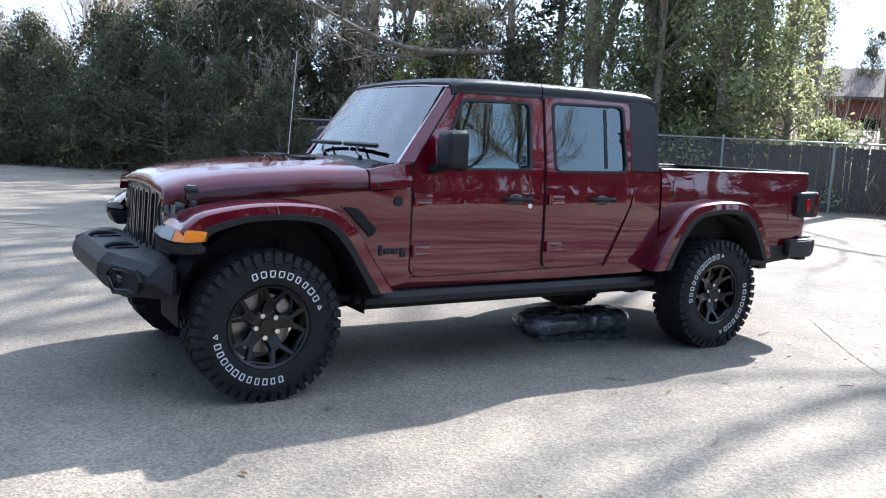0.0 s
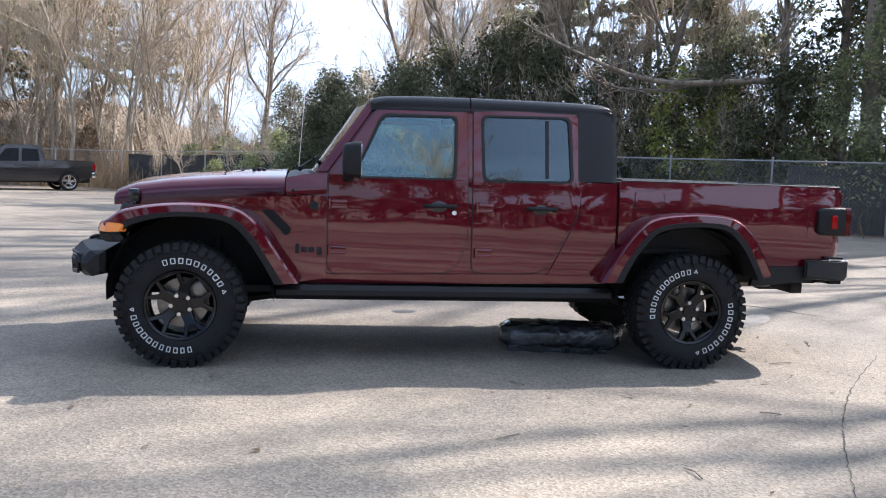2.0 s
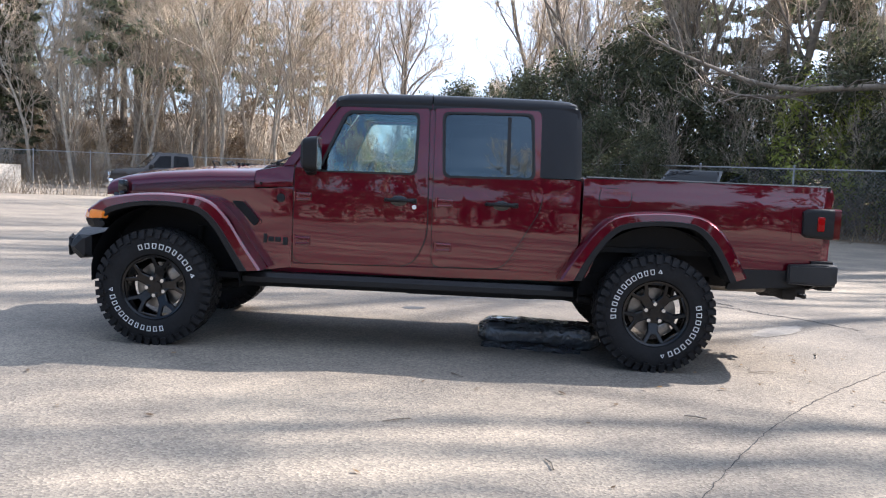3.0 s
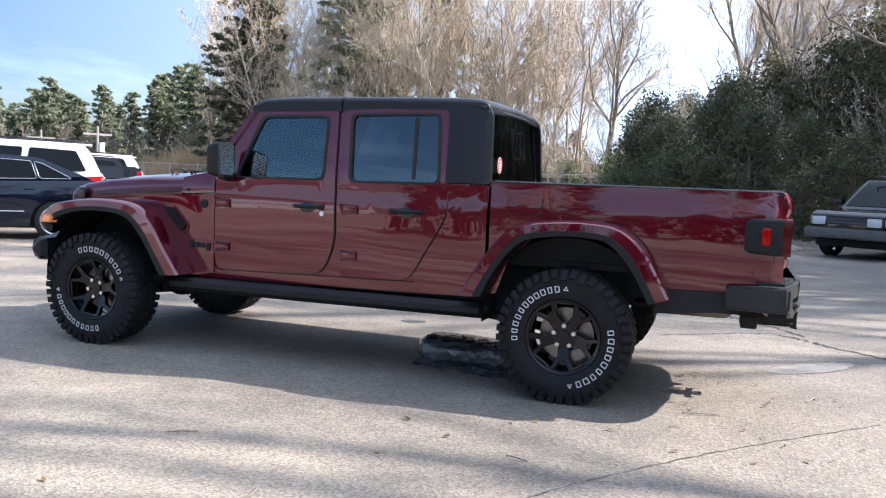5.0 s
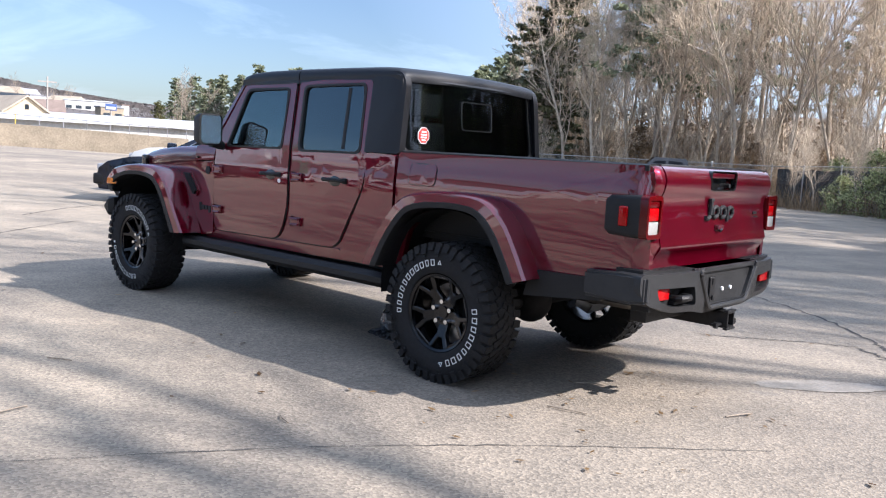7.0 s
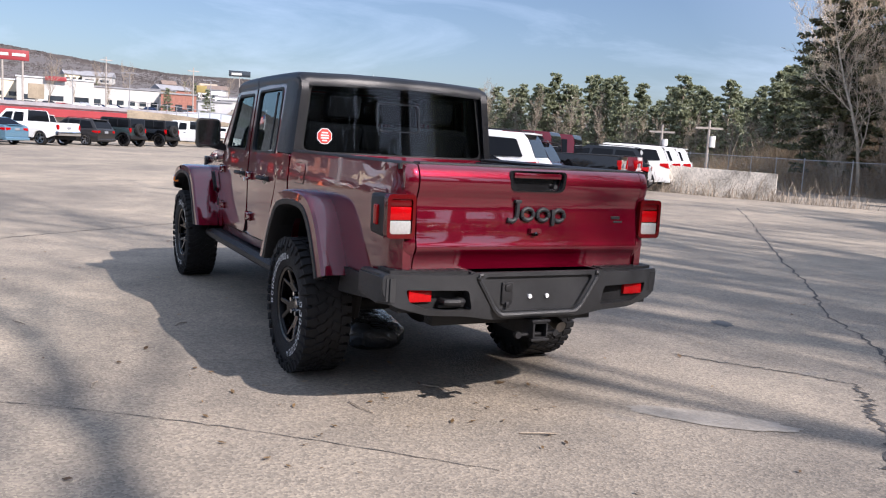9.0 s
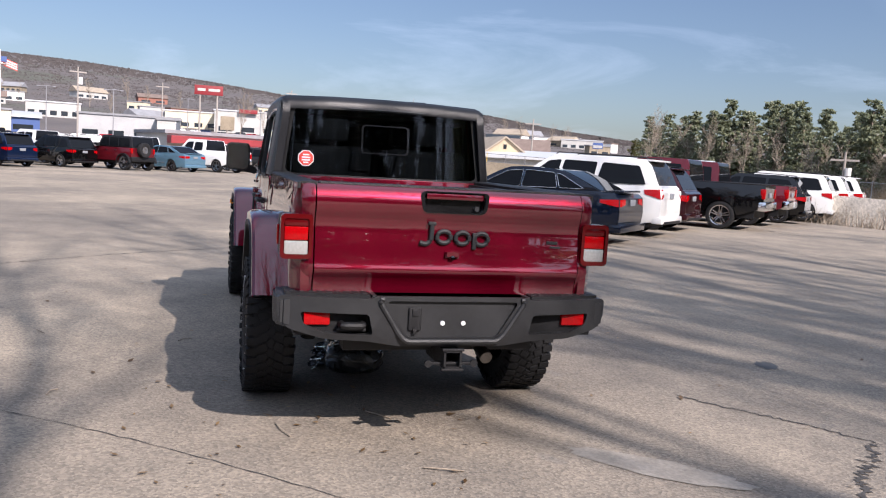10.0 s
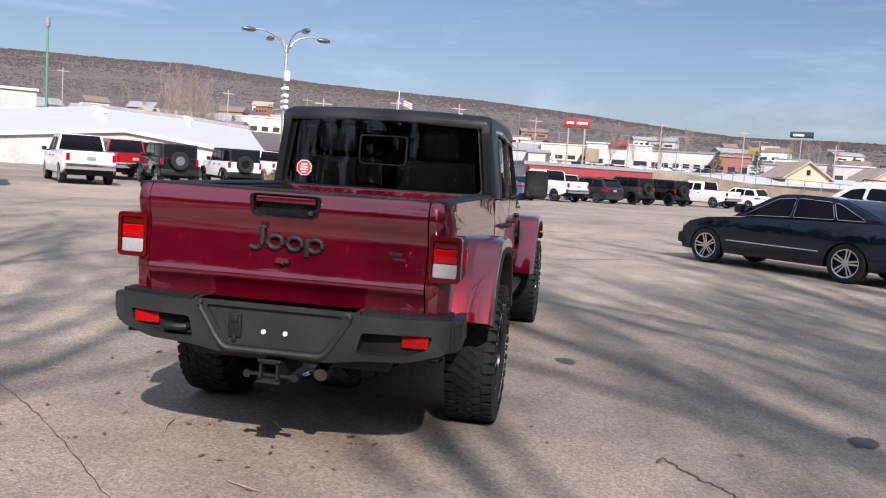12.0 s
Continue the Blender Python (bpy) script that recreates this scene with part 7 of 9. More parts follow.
for x, y, s in ((-5.2, 35.4, 0.9), (-3.4, 34.8, 1.0), (-1.0, 33.6, 1.05), (0.6, 32.2, 1.1), (2.4, 30.0, 1.2), (3.6, 28.4, 1.25), (1.6, 32.6, 1.5)):
    bush.at(x, y, s)
# growth that hangs over the fence into the lot
for x, y, s in ((6.2, 20.3, 0.6), (4.8, 21.8, 0.66), (3.4, 23.2, 0.7), (2.0, 24.6, 0.66), (0.8, 26.0, 0.6), (7.4, 19.0, 0.5), (4.2, 23.4, 0.85), (1.4, 26.2, 0.8)):
    thicket.at(x, y, s)
for x, y, s in ((-0.4, 27.4, 0.75), (-1.8, 28.7, 0.7), (-3.4, 30.3, 0.6), (0.2, 26.4, 0.8), (2.8, 23.6, 0.7)):
    bush.at(x, y, s)
for x, y, s in ((-2.6, 29.4, 0.24), (-5.0, 31.9, 0.26), (-6.4, 33.2, 0.22), (-0.8, 27.9, 0.2)):
    ash.at(x, y, s)
for x, y, s in ((14.6, 16.2, 0.9), (20.4, 9.8, 1.0), (22.0, 8.2, 0.9)):
    bush.at(x, y, s)
# pines a long way to the north-west, with leafless trees among them
rnd = random.Random(40)
for i in range(72):
    deg = 34.0 + 27.5 * (i + rnd.random()) / 72
    d = float(np.interp(deg, (34, 45, 55, 61.5), (74, 100, 132, 146))) + rnd.uniform(-6, 16)
    x, y = polar(deg, d)
    top = 1.4 + d * math.tan(radians(float(np.interp(deg, (34, 41, 45, 53, 58, 61.5), (6.9, 6.3, 5.1, 4.8, 4.7, 3.9))) * rnd.uniform(0.66, 1.1)))
    (far_pine if i % 2 else far_pine_b).at(x, y, max(0.3, (top - terrain(x, y)) / 17.0), tall=1.0)
for i in range(30):
    deg = 33.0 + 29.0 * (i + rnd.random()) / 30
    d = float(np.interp(deg, (34, 45, 55, 61.5), (66, 92, 124, 138))) + rnd.uniform(-5, 6)
    x, y = polar(deg, d)
    far_ash.at(x, y, (1.4 + d * 0.05 * rnd.uniform(0.6, 1.15)) / 13.0)
olive.at(-80.0, 79.0, 0.95)
olive.at(-142.0, 80.0, 0.6)
olive.at(-97.0, 98.0, 0.9)
# leafless trees on the sunny side, which streak the lot with shade
shade = Grove(bare_tree("bare_tree", 31, 19.0, 0.34, 0.42, "tall leafless tree on the sunny side of the lot", twig=0.02, fork=0.32, kids=(11, 6, 3, 0)))
for x, y, s in ((15.8, 14.8, 0.95), (17.6, 13.6, 1.0), (20.6, 12.0, 1.1), (25.5, 14.0, 1.1), (22.8, 2.8, 1.0), (24.6, -0.6, 1.05), (26.0, -3.0, 1.0), (27.5, 17.0, 1.15), (23.4, 9.6, 0.85), (17.0, 0.2, 0.9)):
    shade.at(x, y, s)
for x, y, s in ((14.0, -24.0, 1.1), (20.0, -28.0, 1.2), (26.0, -20.0, 1.1), (6.0, -34.0, 1.0), (-4.0, -38.0, 1.0)):
    dark_oak.at(x, y, s * 1.3)
for x, y, s in ((24.5, 17.8, 1.1), (27.2, 20.0, 1.2)):
    pine.at(x, y, s)
# woods south of the lot: a dark hedge close by, taller trees behind it
rnd = random.Random(44)
for i in range(17):
    x = -3.5 + 1.75 * i
    hedge.at(x, -17.5 - 0.1 * x + rnd.uniform(-0.8, 0.8), rnd.uniform(0.4, 0.72))
rnd = random.Random(42)
for i in range(16):
    x = -14 + 3.4 * i
    (hedge if i % 3 else far_cedar).at(x, -44 + 0.22 * x + rnd.uniform(-3, 3), rnd.uniform(0.8, 1.25))
# the dark wood east of the lot
rnd = random.Random(41)
for i in range(22):
    y = -22 + 34 * i / 21
    far_cedar.at(38.0 + rnd.uniform(0, 5) - 0.15 * abs(y), y, rnd.uniform(0.75, 1.1))
    hedge.at(36.5 + rnd.uniform(0, 4) - 0.1 * abs(y), y + 0.8, rnd.uniform(0.8, 1.3))
# a low hedge along the near eastern edge, unseen, added to darken reflections
for i in range(13):
    y = -13.4 + 1.6 * i
    hedge.at(18.6 + 0.04 * (y + 3) ** 2 * 0.3 + rnd.uniform(-0.4, 0.4), y, rnd.uniform(0.5, 0.62))


def fallen_limb(points, r0):
    """A pale broken limb caught in the trees."""
    rnd = random.Random(len(points) + int(r0 * 1000))
    ob = thing("fallen_limb", "pale broken limb caught among the trees", "branch")
    wood = ([], [])
    pts = [Vector(p) for p in curve(points, 14)]
    limb(*wood, pts, [float(r) for r in np.linspace(r0, 0.02, len(pts))], 6)
    for i in range(3, len(pts)):
        for _ in range(3):
            e = pts[i] + Vector((rnd.gauss(0, 0.7), rnd.gauss(0, 0.7), rnd.gauss(0.1, 0.5)))
            limb(*wood, [pts[i], pts[i].lerp(e, 0.5) + Vector((0, 0, 0.1)), e], [0.03, 0.02, 0.008], 3)
    tagged(raw_mesh("limb", *wood, M_BARK, ob), kind="stuff")


fallen_limb([(16.4, 17.4, 4.5), (14.8, 17.2, 4.3), (13.2, 17.0, 4.2), (11.2, 16.8, 4.0), (9.9, 16.8, 4.12), (8.9, 16.8, 4.4), (7.9, 16.7, 4.75), (7.2, 16.7, 5.05), (6.3, 17.0, 5.6)], 0.12)
fallen_limb([(11.6, 16.9, 4.02), (10.4, 16.95, 3.78), (9.2, 17.0, 3.85), (8.3, 17.1, 4.2)], 0.07)
lime.at(11.9, 18.5, 0.8)
lime.at(13.2, 17.9, 0.7)
# leafless shrubs in the north-western wood, and before the thicket
for x, y, s in ((-5.4, 38.6, 0.62), (-9.6, 38.4, 0.6), (-12.8, 40.8, 0.8), (-16.4, 41.0, 0.8), (-20.2, 39.6, 0.7), (-26.6, 43.6, 0.8), (-7.4, 42.2, 0.85)):
    hazel.at(x, y, s)
for x, y, s in ((-7.6, 37.8, 0.6), (-13.6, 38.2, 0.6), (-18.0, 38.2, 0.6), (-23.8, 39.2, 0.6), (0.6, 41.0, 0.8), (3.6, 39.4, 0.85), (6.4, 36.6, 0.9)):
    hazel_b.at(x, y, s)
for x, y, s in ((3.4, 25.6, 0.6), (5.8, 23.4, 0.66), (8.4, 21.4, 0.7), (10.6, 19.6, 0.66), (13.0, 17.2, 0.6)):
    hazel_b.at(x, y, s)
for x, y, s in ((6.6, 25.6, 1.0), (10.8, 22.0, 1.0), (14.4, 18.6, 0.9)):
    hazel.at(x, y, s)


def brush(name, label, line, count, seed, low, high, material_, width=(0.006, 0.014), wide=1.1, lean=0.35):
    """Uncountable dry stems and grass along a line."""
    rnd = random.Random(seed)
    verts, faces = [], []
    line = [Vector((*p, 0)) for p in line]
    for _ in range(count):
        s = rnd.uniform(0, len(line) - 1 - 1e-6)
        i = int(s)
        p = line[i].lerp(line[i + 1], s - i) + Vector((rnd.gauss(0, wide), rnd.gauss(0, wide), 0))
        p.z = terrain(p.x, p.y) - 0.05
        h = rnd.uniform(low, high) * rnd.uniform(0.5, 1)
        d = Vector((rnd.gauss(0, lean), rnd.gauss(0, lean), 1)).normalized()
        w = Vector((rnd.gauss(0, 1), rnd.gauss(0, 1), 0)).normalized() * rnd.uniform(*width)
        q = p + d * h * 0.55
        e = q + (d + Vector((rnd.gauss(0, lean * 1.4), rnd.gauss(0, lean * 1.4), -0.1))) * h * 0.45
        j = len(verts)
        verts += [p - w, p + w, q + w * 0.7, q - w * 0.7, e]
        faces += [(j, j + 1, j + 2, j + 3), (j + 3, j + 2, j + 4)]
    me = bpy.data.meshes.new(name)
    me.from_pydata([tuple(v) for v in verts], [], faces)
    me.materials.append(material_)
    return tagged(new(name, me), label, "brush", kind="stuff")


WOOD_EDGE = [(25.6, 5.6), (20.2, 11.2), (15.2, 16.4), (9.4, 20.9), (4.5, 25.4), (-1, 31), (-8, 38), (-16, 39), (-26, 40), (-36, 46)]
brush("dry_brush", "dry tan stems and brush behind the fence", WOOD_EDGE, 16000, 21, 0.5, 2.4, M_DRY)
brush("tall_brush", "tall dry weeds on the bank under the trees", [(-2, 38), (-10, 41), (-20, 42), (-32, 47), (-44, 54)], 12000, 22, 0.8, 3.2, M_DRY)
brush("saplings", "thin leafless saplings filling the wood", [(-8, 47), (-16, 48), (-28, 50), (-40, 58)], 400, 24, 3.0, 6.0, M_BARK, (0.015, 0.035), 3.2, 0.25)
brush("saplings", "thin leafless saplings behind the thicket", [(26, 14), (18, 22), (10, 32), (4, 38)], 1800, 25, 2.0, 6.0, M_TWIG, (0.012, 0.03), 2.2, 0.14)
brush("saplings", "thin leafless saplings under the far pines", [(-140, 92), (-112, 98), (-84, 92), (-60, 78), (-44, 62)], 3500, 26, 2.5, 7.0, M_BARK, (0.04, 0.09), 3.5, 0.14)
brush("undergrowth", "tangled leafless undergrowth deep in the wood", [(-6, 42), (-12, 43), (-20, 45), (-32, 51), (-46, 62)], 12000, 27, 1.0, 3.4, M_DRY, (0.006, 0.016), 3.0, 0.6)
brush("saplings", "dense leafless saplings on the back of the bank", [(-7.5, 49), (-12, 50), (-20, 53), (-30, 58), (-40, 64)], 700, 51, 4.0, 8.0, M_TWIG, (0.013, 0.03), 2.0, 0.35)
brush("saplings", "low leafless saplings beside the dark oak", [(1.5, 43), (-3, 44), (-8, 46)], 1500, 52, 2.0, 4.6, M_TWIG, (0.01, 0.025), 1.2, 0.3)
brush("far_brush", "dry weeds under the far pines", [(-140, 78), (-110, 84), (-80, 76), (-56, 62), (-40, 50)], 9000, 23, 1.0, 3.5, M_DRY)

brush("wall_brush", "bare stems growing against the white wall", [(-20.6, 19.3), (-17.4, 21.4), (-14.3, 23.5), (-11.8, 25.4)], 800, 61, 0.4, 1.5, M_BARK, (0.006, 0.014), 0.3, 0.4)
brush("fence_brush", "dry tan stems growing through the fence", [(-8.8, 36.2), (-4.6, 31.9), (-1.4, 28.6), (1.4, 25.9)], 1000, 29, 0.5, 1.8, M_DRY, (0.006, 0.014), 0.45, 0.4)

# chain-link fence
M_GALV = material("galvanised_steel", (0.42, 0.43, 0.43), rough=0.45, metal=0.7, vary=0.2, scale=10)


def chain_fence(points, height, label, spacing=3.0, pitch=0.075):
    ob = thing("chain_link_fence", label, "fence")
    bm_rail, wires_v, wires_f = bmesh.new(), [], []
    post_me = None
    for a, b in zip(points, points[1:]):
        a, b = Vector((*a, 0)), Vector((*b, 0))
        way = (b - a).normalized()
        side = Vector((-way.y, way.x, 0)) * 0.0022
        length = (b - a).length
        n = max(1, round(length / spacing))
        for i in range(n):
            p = a + way * (length * i / n)
            z = terrain(p.x, p.y)
            if post_me is None:
                bm = bmesh.new()
                tube(bm, (0, 0, -0.2), (0, 0, height + 0.06), 0.03, seg=8)
                bmesh.ops.create_uvsphere(bm, u_segments=8, v_segments=5, radius=0.038, matrix=pose(0, 0, height + 0.07))
                post = part("post", bm, M_GALV, ob)
                post_me = post.data
            else:
                post = new("post", post_me)
                post.parent = ob
            post.location = (p.x, p.y, z)
        tube(bm_rail, a + Vector((0, 0, height + terrain(a.x, a.y))), b + Vector((0, 0, height + terrain(b.x, b.y))), 0.021, seg=6)
        x = -height
        while x < length:
            for s in (1, -1):
                x0, x1, z0, z1 = (x, x + height, 0.03, height) if s > 0 else (x + height, x, 0.03, height)
                if x1 < 0 or x0 < 0 or x0 > length or x1 > length:
                    lo, hi = max(0, min(x0, x1)), min(length, max(x0, x1))
                    if hi <= lo:
                        continue
                    f0, f1 = (lo - x0) / (x1 - x0), (hi - x0) / (x1 - x0)
                    f0, f1 = min(f0, f1), max(f0, f1)
                    x0, x1, z0, z1 = x0 + (x1 - x0) * f0, x0 + (x1 - x0) * f1, z0 + (z1 - z0) * f0, z0 + (z1 - z0) * f1
                p, q = a + way * x0, a + way * x1
                p.z, q.z = z0 + terrain(p.x, p.y), z1 + terrain(q.x, q.y)
                up = Vector((0, 0, 0.0028))
                j = len(wires_v)
                wires_v += [p - up, p + up, q + up, q - up]
                wires_f.append((j, j + 1, j + 2, j + 3))
            x += pitch * 1.41
    part("top_rail", bm_rail, M_GALV, ob)
    mesh_ob = raw_mesh("wire_mesh", wires_v, wires_f, M_GALV, ob, smooth=False)
    tagged(mesh_ob, "diamond wire mesh", kind="stuff")
    return ob


chain_fence([(31.0, -3.4), (17.0, 10.6), (5.0, 22.9), (-8.6, 36.6)], 1.85, "galvanised chain-link fence along the woods")
# dark cloth laced to the fence between the grey pickup and the thicket
M_SCREEN_CLOTH = material("dark_fence_cloth", (0.03, 0.03, 0.031), rough=0.9, vary=0.5, scale=1.3, bump=0.3, bump_scale=14)
bm = bmesh.new()
run = []
for k in range(41):
    u = k / 40
    x, y = -8.3 + 9.6 * u, 36.36 - 9.7 * u
    sway = 0.02 * math.sin(k * 1.9)
    z = terrain(x, y)
    run.append([(x + 0.06 + sway, y + 0.06 + sway, z + 0.06), (x + 0.06 + sway, y + 0.06 + sway, z + 1.72 + 0.03 * math.sin(k * 0.8)), (x + 0.07 + sway, y + 0.07 + sway, z + 1.72 + 0.03 * math.sin(k * 0.8)), (x + 0.07 + sway, y + 0.07 + sway, z + 0.06)])
loft(bm, run)
tagged(finish("fence_screen", bm, M_SCREEN_CLOTH), "dark cloth screen laced to the chain-link fence", "fence")
chain_fence([(-8.6, 36.6), (-24.0, 36.9), (-40.0, 42.0)], 1.85, "chain-link fence in front of leafless trees")


def board_fence(a, b, height):
    """Upright weathered boards on two rails."""
    rnd = random.Random(8)
    ob = thing("board_fence", "dark weathered board fence behind the chain-link", "fence")
    a, b = Vector((*a, 0)), Vector((*b, 0))
    way, length = (b - a).normalized(), (b - a).length
    turn = math.degrees(math.atan2(way.y, way.x))
    bm = bmesh.new()
    for z in (0.4, 1.5):
        for k in range(8):
            p, q = a.lerp(b, k / 8), a.lerp(b, (k + 1) / 8)
            side = Vector((-way.y, way.x, 0)) * 0.03
            loft(bm, [[e + side * s + Vector((0, 0, z + dz + terrain(e.x, e.y))) for s, dz in ((0.6, 0), (1.8, 0), (1.8, 0.09), (0.6, 0.09))] for e in (p, q)])
    part("rail", bm, M_BOARD, ob)
    bm = bmesh.new()
    box(bm, -0.068, 0.068, -0.011, 0.011, 0.02, height, 0.003, 1)
    first = part("board", bm, M_BOARD, ob)
    n = int(length / 0.143)
    for k in range(n):
        p = a + way * (0.143 * (k + 0.5))
        o = first if k == 0 else new("board", first.data)
        o.parent = ob
        o.matrix_basis = pose(p.x, p.y, terrain(p.x, p.y) - 0.05 + rnd.uniform(-0.03, 0.02), rnd.gauss(0, 0.6), rnd.gauss(0, 0.4), turn)


M_BOARD = material("weathered_boards", (0.075, 0.068, 0.06), rough=0.9, vary=0.35, scale=4, bump=0.3, bump_scale=40)
board_fence((13.6, 14.9), (32.6, -4.1), 1.8)
# ---- beyond the lot: walls, buildings, signs, poles, lamp post ----
M_WALL = material("white_render", (0.74, 0.73, 0.7), rough=0.8, vary=0.08, scale=0.6)
M_PALEWALL = material("weathered_white_render", (0.42, 0.41, 0.385), rough=0.85, vary=0.22, scale=0.5)
M_GREYWALL = material("pale_grey_siding", (0.36, 0.36, 0.36), rough=0.7, vary=0.15, scale=0.5)
M_BROWNROOF = material("brown_shingle", (0.16, 0.12, 0.1), rough=0.9, vary=0.25, scale=1.0)
M_SIGNRED = material("faded_red_sign", (0.2, 0.012, 0.016), rough=0.6, vary=0.1, scale=2)
M_TAN = material("tan_block", (0.25, 0.205, 0.145), rough=0.9, vary=0.3, scale=0.9, bump=0.3, bump_scale=8)
M_CREAM = material("cream_render", (0.6, 0.52, 0.38), rough=0.85, vary=0.12, scale=0.6)
M_BRICK = material("red_brown_brick", (0.25, 0.11, 0.08), rough=0.9, vary=0.3, scale=2.0)
M_ROOF = material("white_metal_roof", (0.47, 0.48, 0.49), rough=0.4, vary=0.06, scale=0.4)
M_GABLE = material("tan_plank_siding", (0.42, 0.34, 0.23), rough=0.85, vary=0.15, scale=0.8)
M_TANROOF = material("faded_tan_roof", (0.3, 0.25, 0.19), rough=0.9, vary=0.2, scale=0.8)
M_GREYROOF = material("grey_roof", (0.22, 0.22, 0.23), rough=0.8, vary=0.2, scale=0.7)
M_REDROOF = material("red_canopy", (0.24, 0.025, 0.03), rough=0.45, vary=0.1, scale=1.0)
M_DARKGLASS = material("shop_glass", (0.02, 0.025, 0.03), rough=0.1, coat=0.6)
M_BLUE = material("blue_sign", (0.05, 0.09, 0.24), rough=0.5)
M_POLE = material("weathered_pole", (0.3, 0.27, 0.24), rough=0.8, vary=0.2, scale=4)
M_YELLOW = material("yellow_paint", (0.65, 0.42, 0.05), rough=0.6)
M_OCHRE = material("faded_ochre_sign", (0.22, 0.17, 0.05), rough=0.7, vary=0.15, scale=2)
M_ORANGE = material("cone_orange", (0.8, 0.13, 0.03), rough=0.6)


def building(name, label, deg, d, width, depth, height, wall, roof, turn=0.0, rise=0.0, windows=0, win_h=0.45, front=None, z=None, gable_wall=None):
    """A house or hall that faces the lot, d metres off at a bearing: walls, roof and a row of openings in its front."""
    x, y = polar(deg, d)
    base = terrain(x, y) - 1.5 if z is None else z
    ob = thing(name, label, "building", m=pose(x, y, base, 0, 0, deg + turn))
    h = height + (1.5 if z is None else 0)
    bm = bmesh.new()
    box(bm, -width / 2, width / 2, 0, depth, 0, h)
    part("wall", bm, wall, ob)
    bm = bmesh.new()
    if rise:
        loft(bm, [[(xx, -0.5, h), (xx, depth / 2, h + rise), (xx, depth + 0.5, h), (xx, depth + 0.5, h - 0.25), (xx, -0.5, h - 0.25)] for xx in (-width / 2 - 0.4, width / 2 + 0.4)])
    else:
        box(bm, -width / 2 - 0.25, width / 2 + 0.25, -0.25, depth + 0.25, h, h + 0.35)
    part("roof", bm, roof, ob)
    for i in range(windows):
        w = width / windows
        cx = -width / 2 + w * (i + 0.5)
        bm = bmesh.new()
        box(bm, cx - w * 0.3, cx + w * 0.3, -0.06, 0.1, h - height + 0.5, h - height + 0.5 + height * win_h * 0.72)
        part("window", bm, M_DARKGLASS, ob)
    if front:
        bm = bmesh.new()
        box(bm, -width / 2, width / 2, -1.6, 0.0, h - 0.95, h - 0.2)
        part("canopy", bm, front, ob)
    return ob


# low tan wall with a rail fence, at the western edge of the lot
wall_line = [(-71.5, 7.0, 2.7), (-70.5, 11.0, 2.5), (-67.5, 15.3, 2.0), (-63.3, 21.0, 1.7), (-58.0, 28.0, 1.45), (-53.0, 33.5, 1.2)]
bm = bmesh.new()
loft(bm, [[(x, y, -0.5), (x - 0.2, y + 0.1, h), (x - 0.6, y + 0.7, h), (x - 0.6, y + 0.7, -0.5)] for x, y, h in wall_line])
tagged(finish("retaining_wall", bm, M_TAN), "stained tan block wall at the lot's edge", "wall", kind="structure")
rail = thing("rail_fence", "thin steel rail fence on the tan wall", "fence")
bm = bmesh.new()
pipe(bm, [(x - 0.3, y + 0.2, h + 0.75) for x, y, h in wall_line], 0.03, 6)
part("rail", bm, M_GREYROOF, rail)
for a, b in zip(wall_line, wall_line[1:]):
    for k in range(5):
        p = Vector(a).lerp(Vector(b), k / 5)
        bm = bmesh.new()
        tube(bm, (p.x - 0.3, p.y + 0.2, p.z), (p.x - 0.3, p.y + 0.2, p.z + 0.8), 0.035, seg=6)
        part("rail_post", bm, M_YELLOW if (a[0] == -63.3 and k == 1) else M_GREYROOF, rail)
bm = bmesh.new()
loft(bm, [[(x, y, -0.3), (x, y, h), (x - 0.14, y + 0.2, h), (x - 0.14, y + 0.2, -0.3)] for x, y, h in ((-21.0, 19.4, 1.05), (-17.6, 21.7, 1.02), (-14.5, 23.9, 0.95))])
tagged(finish("white_wall", bm, material("stained_white_wall", (0.5, 0.46, 0.4), rough=0.9, vary=0.55, scale=1.6)), "stained white wall at the edge of the lot", "wall", kind="structure")

# white halls behind the wall
building("white_hall", "long low white hall with a shallow white roof", 70, 86, 40, 20, 2.4, M_PALEWALL, M_ROOF, turn=-6, rise=0.8, z=0.0)
for deg, d, top in ((75.6, 90, 4.55), (71.0, 92, 4.4)):
    x, y = polar(deg, d)
    g = thing("gabled_hall", "small tan gabled building behind the white hall", "building", "gabled roofs", m=pose(x, y, 0, 0, 0, deg + 18))
    bm = bmesh.new()
    loft(bm, [[(-2.1, yy, 0), (-2.1, yy, top - 1.5), (0, yy, top), (2.1, yy, top - 1.5), (2.1, yy, 0)] for yy in (0, 9)])
    part("wall", bm, M_GABLE, g)
    bm = bmesh.new()
    for s in (-1, 1):
        loft(bm, [[(s * 2.4, yy, top - 1.7), (0, yy, top + 0.02), (0, yy, top + 0.2), (s * 2.4, yy, top - 1.5)] for yy in (-0.3, 9.3)])
    part("roof", bm, M_TANROOF, g)
    bm = bmesh.new()
    box(bm, -0.18, 0.18, -0.05, 0.1, top - 1.2, top - 0.7)
    part("gable_vent", bm, M_DARKGLASS, g)


